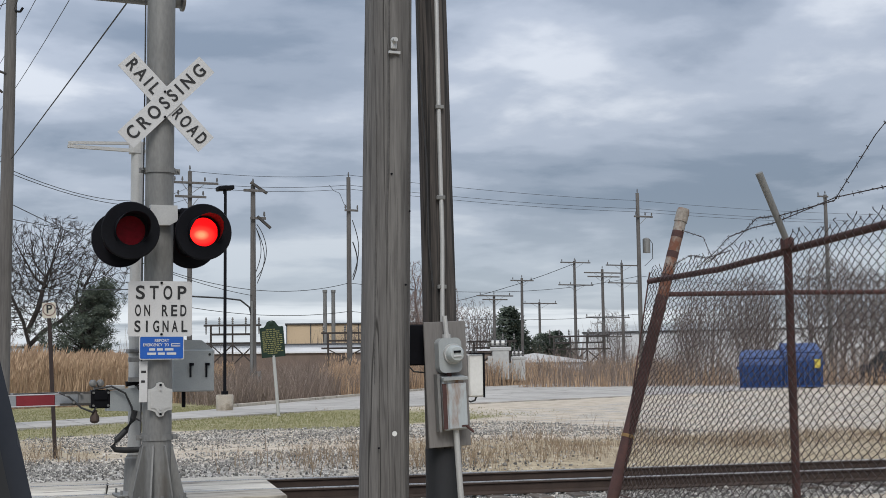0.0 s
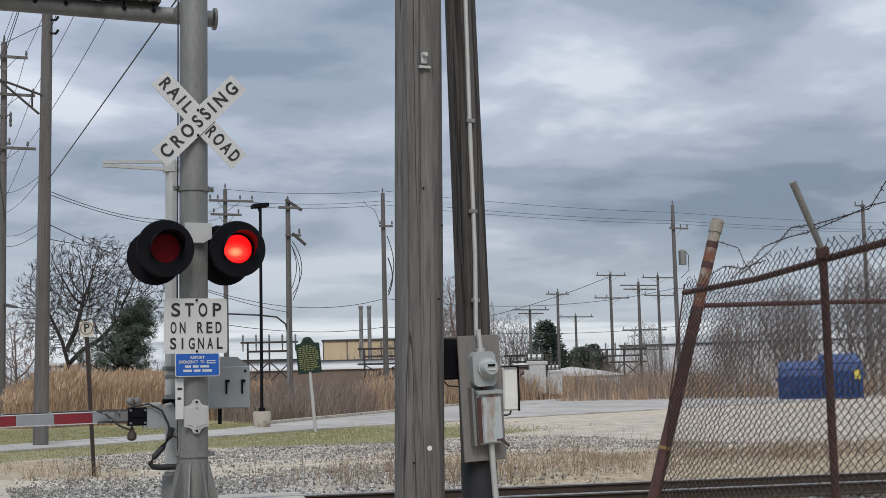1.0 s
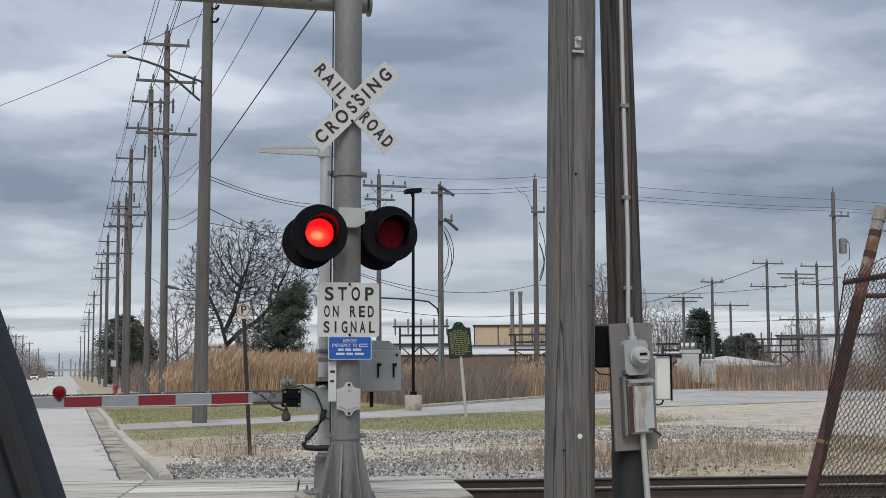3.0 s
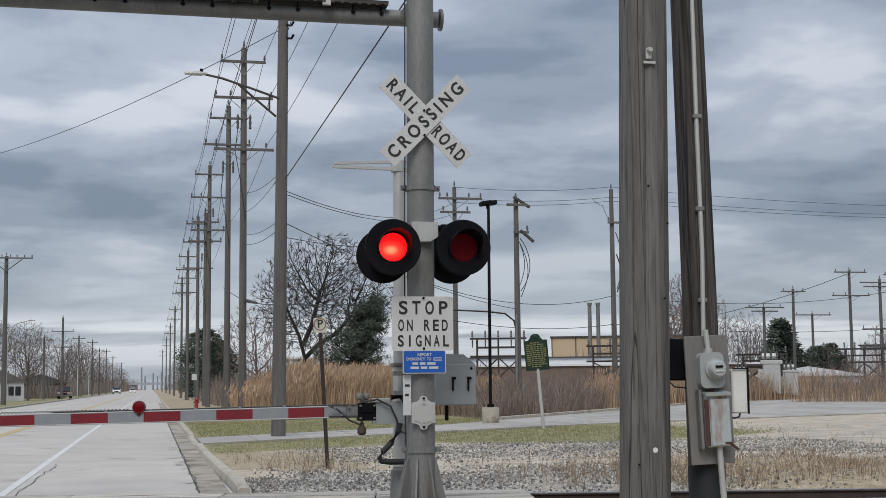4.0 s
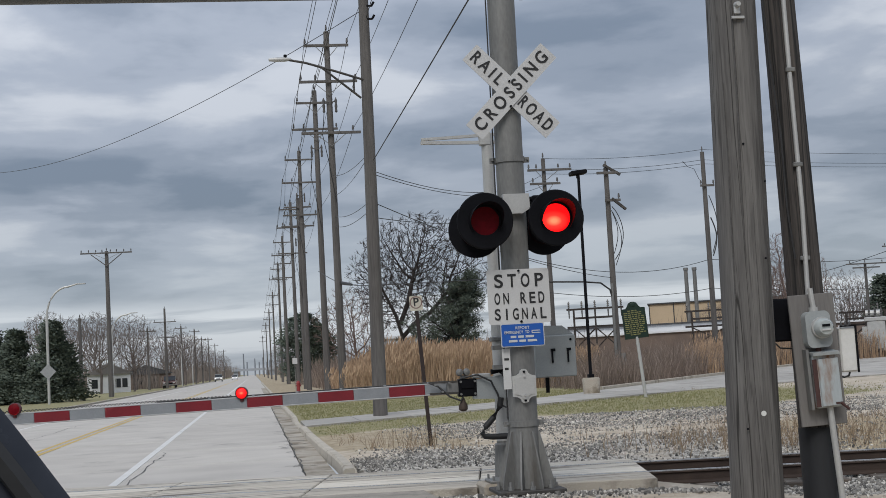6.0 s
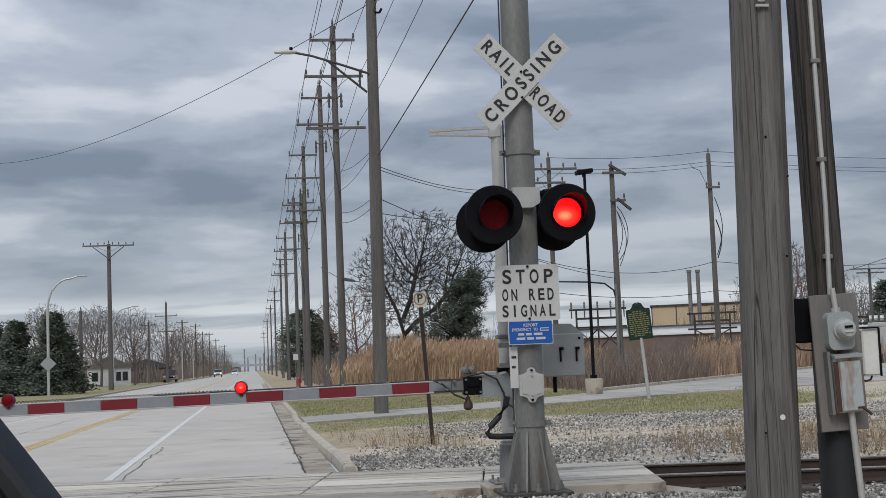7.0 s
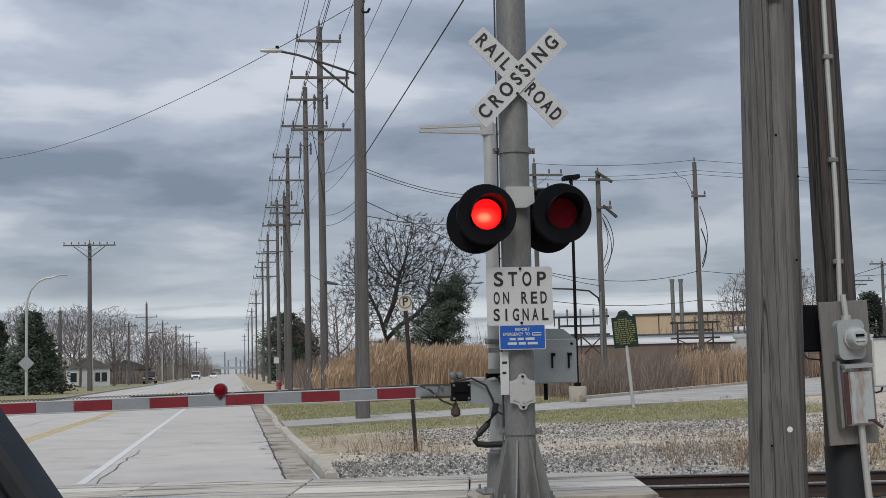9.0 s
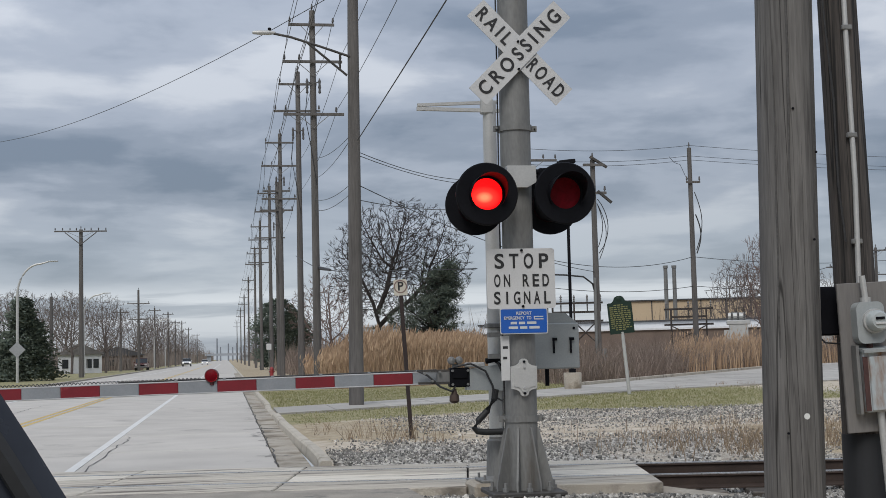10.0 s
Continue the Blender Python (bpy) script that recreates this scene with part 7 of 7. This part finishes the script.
shed("tan_factory", "large tan metal-sided factory building", (56.5, 156, 0), -18, 17, 12, 7.0, TAN_W, ROOF_D, 0, (), 6)
shed("long_low_building", "long low building with a white roof edge", (42, 127, 0), -18, 34, 10, 3.2, BRICK_F, WHT_W, 0, (), 10)
shed("long_low_building", "long low building with a white parapet", (40, 129, 0), -18, 30, 8, 4.0, WHT_W, ROOF_D, 0, (), 12)
shed("white_warehouse", "pale grey warehouse beyond the lot", (105.5, 123.5, 0), -38, 60, 14, 5.4, WHT_W, ROOF_D, 0, (), 14)
shed("white_sloped_shed", "low white shed with a sloping roof", (60.5, 116, 0), -28, 9, 6, 2.0, WHT_W, WHT_W, 0.9, (), 3)
for dx in (0, 1.0):
    st = thing("steel_stack", "thin grey exhaust stack above the roof", "chimney", (48.7 + dx, 145, 0), group="twin stacks")
    part("pipe", S().rod((0, 0, 0), (0, 0, 10.5), 0.25, 0.22, 12), GALV, st, smooth=True)
    part("cap", S().rod((0, 0, 10.4), (0, 0, 10.7), 0.28, 0.28, 12), GALV, st)
shed("white_house_roof", "white-roofed low building behind the reeds", (11.2, 97, 0), 0, 3.0, 3, 3.45, WHT_W, WHT_W, 0.0, (), 2)
house = shed("white_house", "small white house with dark windows across the road", (-19.8, 190, 0), 6, 5.6, 6, 2.5, WHT_W, ROOF_G, 1.6, ((-1.9, 1.3, 0.8, 1.2), (1.2, 1.3, 0.7, 1.2), (2.1, 1.3, 0.7, 1.2)), 3)
shed("grey_house", "grey house behind spruces across the road", (-24.5, 150, 0), 4, 7, 6, 2.4, mat("grey_siding", (0.36, 0.35, 0.35), (0.3, 0.29, 0.29), 0.8, 0, 1, 10), ROOF_D, 1.5, ((-1, 1.3, 1, 1), (1.6, 1.3, 0.8, 1.1)), 3)
shed("brown_house", "brown house beyond the roadside trees", (-18, 232, 0), 4, 8, 6, 2.4, BRICK_F, ROOF_D, 1.6, ((-1, 1.3, 1, 1), (1.6, 1.3, 0.8, 1.1)), 3)


def transformer(at, rz, k):
    t = thing("substation_transformer", "pale grey substation transformer with bushings", "transformer", at, rz, "transformers")
    part("tank", S().box((0, 0, 1.9 * k), (1.5 * k, 1.5 * k, 2.6 * k), bev=0.05), GALV_L, t)
    part("cap", S().box((0, 0, 3.35 * k), (1.9 * k, 1.6 * k, 0.35 * k), bev=0.04), GALV_L, t)
    for i in range(6):
        part("radiator_fin", S().box((-0.95 * k + 0.03, (-0.6 + 0.24 * i) * k, 1.8 * k), (0.5 * k, 0.06, 1.9 * k)), GALV_L, t)
    for i in (-1, 0, 1):
        part("bushing", S().lathe([(0.05, 0), (0.11, 0.1), (0.06, 0.2), (0.11, 0.3), (0.06, 0.4), (0.1, 0.5), (0.03, 0.8)], (i * 0.5 * k, 0, 3.5 * k), 8), INSUL, t)
    part("conservator", S().rod((-0.8 * k, 0.5 * k, 3.9 * k), (0.6 * k, 0.5 * k, 3.9 * k), 0.28 * k, seg=10), GALV_L, t)
    part("control_box", S().box((0.2 * k, -0.85 * k, 1.3 * k), (0.5 * k, 0.25 * k, 1.0 * k)), GALV_L, t)
    return t


transformer((43.6, 111, 0), -20, 1.05)
transformer((49.2, 100.5, 0), -25, 0.92)
transformer((51.4, 101.5, 0), -25, 0.7)
transformer((47.3, 102.0, 0), -20, 0.66)


def frame_tower(at, rz, w, h, bays, label="steel substation frame with bus bars and insulators"):
    f = thing("bus_structure", label, "steel frame", at, rz, "substation frames")
    for i in range(bays + 1):
        x = -w / 2 + w * i / bays
        for y in (-0.6, 0.6):
            part("column", S().box((x, y, h / 2), (0.14, 0.14, h)), BARK, f)
        for j in range(6):
            z = h * j / 6
            part("lattice", S().rod((x, -0.6, z), (x, 0.6, z + h / 6), 0.035, seg=4), GALV, f)
    for i in range(bays):
        xa, xb = -w / 2 + w * i / bays, -w / 2 + w * (i + 1) / bays
        for y in (-0.6, 0.6):
            part("brace", S().rod((xa, y, h * 0.38), (xb, y, h * 0.70), 0.05, seg=5).rod((xb, y, h * 0.38), (xa, y, h * 0.70), 0.05, seg=5), BARK, f)
            part("side_beam", S().box(((xa + xb) / 2, y, h * 0.86), (xb - xa, 0.12, 0.14)), BARK, f)
    for z in (h, h * 0.72):
        part("beam", S().box((0, 0, z), (w + 1.2, 0.3, 0.16)), BARK, f)
    for i in range(bays * 2 + 1):
        x = -w / 2 - 0.4 + (w + 0.8) * i / (bays * 2)
        part("insulator", S().lathe([(0.05, 0), (0.1, 0.08), (0.05, 0.16), (0.1, 0.24), (0.05, 0.32), (0.1, 0.4), (0.03, 0.6)], (x, 0.0, h + 0.1), 6), INSUL, f)
        part("hanger", S().rod((x, 0, h - 0.1), (x, 0, h - 0.75), 0.07, 0.05, 6), INSUL, f)
    return f


frame_tower((28.8, 110, 0), -15, 3.6, 5.4, 2)
frame_tower((66.5, 118, 0), -28, 5.0, 4.6, 3)
frame_tower((52.0, 108, 0), -28, 3.2, 3.9, 2)
frame_tower((39.5, 112, 0), -20, 3.0, 4.8, 1)
# ---- distant woods ----
WOODS = islands(mat("distant_bare_wood", (0.15, 0.125, 0.11), None, 0.95, 0, 3, 20, None, 0.6, 0.0), (0.15, 0.125, 0.11), (0.27, 0.23, 0.205), (0.20, 0.17, 0.15))
rw = random.Random(15)
spots = []
while len(spots) < 5200:
    y = 225 + 450 * rw.random() ** 1.6
    x = -15.5 - 0.0 * y - 26 * rw.random() ** 1.3
    spots.append((x, y, (0.5 + 0.6 * max(-0.3, noise.noise((x * 0.08, y * 0.03, 3)))) * (1.25 if y > 260 else 1)))
stalks("roadside_thicket", "bare brown thicket and saplings across the road", WOODS, spots, 21, 2.5, 7.0, 0.05, 0, 0.16, 2)
spots = []
while len(spots) < 7000:
    x, y = rw.uniform(20, 190), rw.uniform(128, 190)
    if x / y < 0.18:
        continue
    spots.append((x, y, 0.55 + 0.75 * max(-0.2, noise.noise((x * 0.07, y * 0.05, 7)))))
stalks("distant_woods", "hazy belt of bare distant trees", WOODS, spots, 22, 3.5, 8.5, 0.055, 0, 0.15, 2)
spots = []
while len(spots) < 3600:
    x, y = rw.uniform(5.2, 22), rw.uniform(86, 150)
    spots.append((x, y, 0.5 + 0.7 * max(-0.2, noise.noise((x * 0.15, y * 0.05, 5)))))
stalks("reddish_thicket", "low reddish bare thicket behind the reeds", TWIG_R, spots, 23, 2.5, 5.2, 0.04, 0, 0.18, 2)
spots = []
while len(spots) < 3000:
    y = rw.uniform(300, 1500)
    x = rw.choice((-1, 1)) * rw.uniform(13, 70)
    spots.append((x, y, 1.0))
stalks("far_treeline", "far bare trees where the road vanishes", WOODS, spots, 24, 4, 10, 0.16, 0, 0.1, 2)
# far stacks and bridge: bluish distance haze is mixed into their base colours
for i, (x, h) in enumerate(((-8.2, 19), (-5.5, 12), (1.2, 15), (5, 12), (8.5, 16), (12, 12), (15, 14))):
    st = thing("far_stack", "distant grey industrial stack on the horizon", "chimney", (x, 1150 + 20 * i, 0), group="far stacks")
    part("shaft", S().rod((0, 0, 0), (0, 0, h), 0.7, 0.5, 12), mat("hazy_grey", (0.22, 0.24, 0.27), (0.2, 0.22, 0.25), 0.9, 0, 0.1, 2), st)
bridge = thing("far_bridge", "low pale bridge deck far down the road", "bridge", (0, 900, 0))
part("deck", S().box((0, 0, 4.5), (30, 8, 1.5)), mat("hazy_pale", (0.34, 0.36, 0.39), (0.3, 0.32, 0.35), 0.9, 0, 0.1, 2), bridge)
for x in (-12, 12):
    part("pier", S().box((x, 0, 2), (3, 6, 4)), mat("hazy_pier", (0.3, 0.32, 0.35), (0.26, 0.28, 0.31), 0.9, 0, 0.1, 2), bridge)

# ---- vehicles ----


def car(name, label, paint, tall=False, lit=True):
    c = thing(name, label, "car")
    L, Wd = (5.4, 1.95) if tall else (4.6, 1.8)
    b0, b1, rf = (0.45, 1.15, 1.85) if tall else (0.32, 0.9, 1.45)
    m = Matrix(((0, 1, 0, 0), (1, 0, 0, 0), (0, 0, 1, 0), (0, 0, 0, 1)))
    low = [(-L / 2, b0 + 0.1), (-L / 2 + 0.1, b0), (L / 2 - 0.1, b0), (L / 2, b0 + 0.15), (L / 2, b1 - 0.05), (L / 2 - 0.2, b1), (-L / 2 + 0.1, b1 - 0.08), (-L / 2, b1 - 0.25)]
    part("body", S().plate(low, -Wd / 2, Wd / 2, m=m), paint, c)
    cab = [(-L * 0.24, b1 - 0.05), (-L * 0.12, rf), (L * 0.3, rf), (L * 0.42, b1 - 0.03)]
    part("cabin", S().plate(cab, -Wd / 2 + 0.12, Wd / 2 - 0.12, m=m), GLASS_D, c, "dark glass cabin")
    part("roof", S().box((0, L * 0.09, rf + 0.02), (Wd - 0.3, L * 0.4, 0.06), bev=0.02), paint, c)
    part("windscreen_frame", S().box((0, -L * 0.24, b1), (Wd - 0.2, 0.08, 0.06)), paint, c)
    part("grille", S().box((0, -L / 2 - 0.02, b1 - 0.42), (1.1, 0.05, 0.22)), BLACK, c)
    part("bumper", S().box((0, -L / 2 - 0.05, b0 + 0.1), (Wd, 0.16, 0.2), bev=0.03), GALV if tall else paint, c)
    for sx in (-1, 1):
        part("headlight", S().box((sx * (Wd / 2 - 0.25), -L / 2 - 0.03, b1 - 0.3), (0.34, 0.06, 0.16), bev=0.02), glow("headlight_glow", (1, 0.95, 0.85), 0.5) if lit else GALV_L, c, "headlight")
        part("mirror", S().box((sx * (Wd / 2 + 0.1), -L * 0.16, b1 + 0.12), (0.2, 0.1, 0.14), bev=0.02), paint, c)
        for sy in (-1, 1):
            w = part("wheel", S().lathe([(0.2, -0.1), (0.31, -0.1), (0.34, -0.06), (0.34, 0.06), (0.31, 0.1), (0.2, 0.1)], (sx * (Wd / 2 - 0.1), sy * L * 0.31, 0.34), 16, "x"), RUBBER, c, "black tyre", smooth=True)
            part("rim", S().lathe([(0.001, -0.09), (0.2, -0.07), (0.2, 0.07), (0.001, 0.09)], (sx * (Wd / 2 - 0.1), sy * L * 0.31, 0.34), 12, "x"), GALV_L, w)
    return c


WHITE_C = mat("white_car_paint", (0.7, 0.71, 0.73), (0.66, 0.67, 0.69), 0.25, 0, 2, 20, None, 0.6, 0.0)
DARK_C = mat("dark_red_car_paint", (0.10, 0.03, 0.03), (0.08, 0.025, 0.025), 0.25, 0, 2, 20, None, 0.6, 0.0)
BLUE_C = mat("dark_blue_car_paint", (0.02, 0.03, 0.05), (0.015, 0.022, 0.035), 0.25, 0, 2, 20, None, 0.6, 0.0)
c1 = car("pickup_truck", "white pickup truck coming up the road", WHITE_C, True)
c2 = car("sedan", "white sedan further down the road", WHITE_C)
c3 = car("delivery_van", "dark red van parked beside the road", DARK_C, True, False)
c3.matrix_basis = pose(-13.0, 214, 0, 0, 0, 0)
c4 = car("parked_suv", "dark parked vehicle behind the fence", BLUE_C, True, False)
c4.matrix_basis = pose(66.2, 71.4, 0, 0, 0, 52) @ Matrix.Scale(1.2, 4)
MOVERS.append((c1, [(0, pose(-9.0, 395, 0)), (2.5, pose(-9.0, 378, 0)), (5, pose(-9.0, 358, 0)), (7.5, pose(-9.0, 336, 0)), (10, pose(-9.0, 312, 0))]))
MOVERS.append((c2, [(0, pose(-6.3, 520, 0)), (5, pose(-6.3, 460, 0)), (10, pose(-6.3, 395, 0))]))

# ---- the window pillar of the car from which the view is taken ----


def window_pillar():
    """Dark, slightly bowed pillar trim; its right edge is the line x = 0."""
    p = new("car_window_pillar")
    tagged(p, "dark blurred window pillar of the viewer's own car", "car pillar")
    s, n = S(), 14
    for i in range(n + 1):
        u = -0.30 + 0.6 * i / n
        bow = -0.25 * u * u
        for k in range(10):
            a = 2 * math.pi * k / 10
            s.v.append((-0.034 + bow + 0.034 * math.cos(a), u, 0.016 * math.sin(a)))
    for i in range(n):
        for k in range(10):
            s.f.append((i * 10 + k, i * 10 + (k + 1) % 10, (i + 1) * 10 + (k + 1) % 10, (i + 1) * 10 + k))
    s.f += [tuple(range(10)), tuple(range(n * 10, n * 10 + 10))]
    s.s = [0] * len(s.f)
    part("trim", s, mat("black_car_trim", (0.022, 0.025, 0.033), (0.015, 0.017, 0.023), 0.24, 0, 20, 80, None, 0.6, 0.0), p, smooth=True)
    part("seal", S().tube([(-0.006 - 0.25 * u * u, u, 0.014) for u in [-0.3 + 0.05 * i for i in range(13)]], 0.004, 6), RUBBER, p, "rubber window seal")
    return p


PILLAR = window_pillar()
# where the pillar's edge lies before the eye: seconds, sideways and upward at arm's length, and its lean
PILLAR_AT = [(0.0, -0.1433, -0.0601, 13.1), (0.1, -0.1444, -0.0669, 14.9), (0.3, -0.1564, -0.0759, 26.0), (0.6, -0.2210, -0.0759, 26.0), (1.6, -0.2200, -0.0721, 22.3), (1.8, -0.1534, -0.0750, 19.2), (1.9, -0.1460, -0.0750, 18.1), (2.1, -0.1376, -0.0456, 16.4), (2.3, -0.1397, -0.0560, 18.2), (2.5, -0.1447, -0.0717, 18.7), (2.7, -0.1462, -0.0755, 17.8), (2.9, -0.1405, -0.0558, 16.7), (3.0, -0.1374, -0.0513, 19.3), (3.1, -0.1338, -0.0441, 20.8), (3.2, -0.1284, -0.0361, 23.2), (3.5, -0.1284, -0.0361, 23.2), (4.2, -0.1944, -0.0475, 17.4), (4.8, -0.1982, -0.0664, 23.7), (5.3, -0.1559, -0.0759, 28.8), (5.6, -0.1409, -0.0750, 33.1), (6.0, -0.1357, -0.0698, 38.0), (6.2, -0.1352, -0.0700, 39.8), (7.3, -0.1379, -0.0717, 35.9), (7.5, -0.1381, -0.0707, 33.3), (8.2, -0.1401, -0.0740, 34.1), (9.0, -0.1369, -0.0698, 34.8), (10.0, -0.1364, -0.0676, 32.4)]


def eye_at(t):
    """The eye's pose between two rows of its path."""
    for a, b in zip(PATH, PATH[1:]):
        if a[0] <= t <= b[0]:
            u = (t - a[0]) / (b[0] - a[0])
            ma, mb = look(*a[1:]), look(*b[1:])
            q = ma.to_quaternion().slerp(mb.to_quaternion(), u)
            return Matrix.Translation(ma.translation.lerp(mb.translation, u)) @ q.to_matrix().to_4x4()


MOVERS.append((PILLAR, [(t, eye_at(t) @ pose(x, y, -0.45, 0, 0, lean)) for t, x, y, lean in PILLAR_AT]))

# ---- what moves ----

FLASH = [0.0, 0.15, 0.75, 1.35, 1.91, 2.57, 3.15, 3.77, 4.35, 4.91, 5.57, 6.17, 6.78, 7.4, 7.98, 8.64, 9.22, 9.85, 10.0]


def added_shutter_rows(shift, live):
    """Added leaves and covers move off lamps that always glow, so they seem to flash; the lamps take turns, and the
    second is shown first.
    """
    rows, opened = [], live == 1
    for a, b in zip(FLASH, FLASH[1:]):
        m = pose(*(shift if opened else (0, 0, 0)))
        # one lamp is uncovered a little before the other is covered
        start = (a + (0.01 if opened else 0.07)) if a else 0
        stop = (b + (0.03 if opened else -0.03)) if b < 10 else 10.0
        rows += [(start, m), (stop, m)]
        opened = not opened
    return rows


def motions():
    for leaf, shift, live in ADDED_SHUTTERS:
        walk(leaf, added_shutter_rows(shift, live))
    for ob, rows in MOVERS:
        walk(ob, rows)


motions()
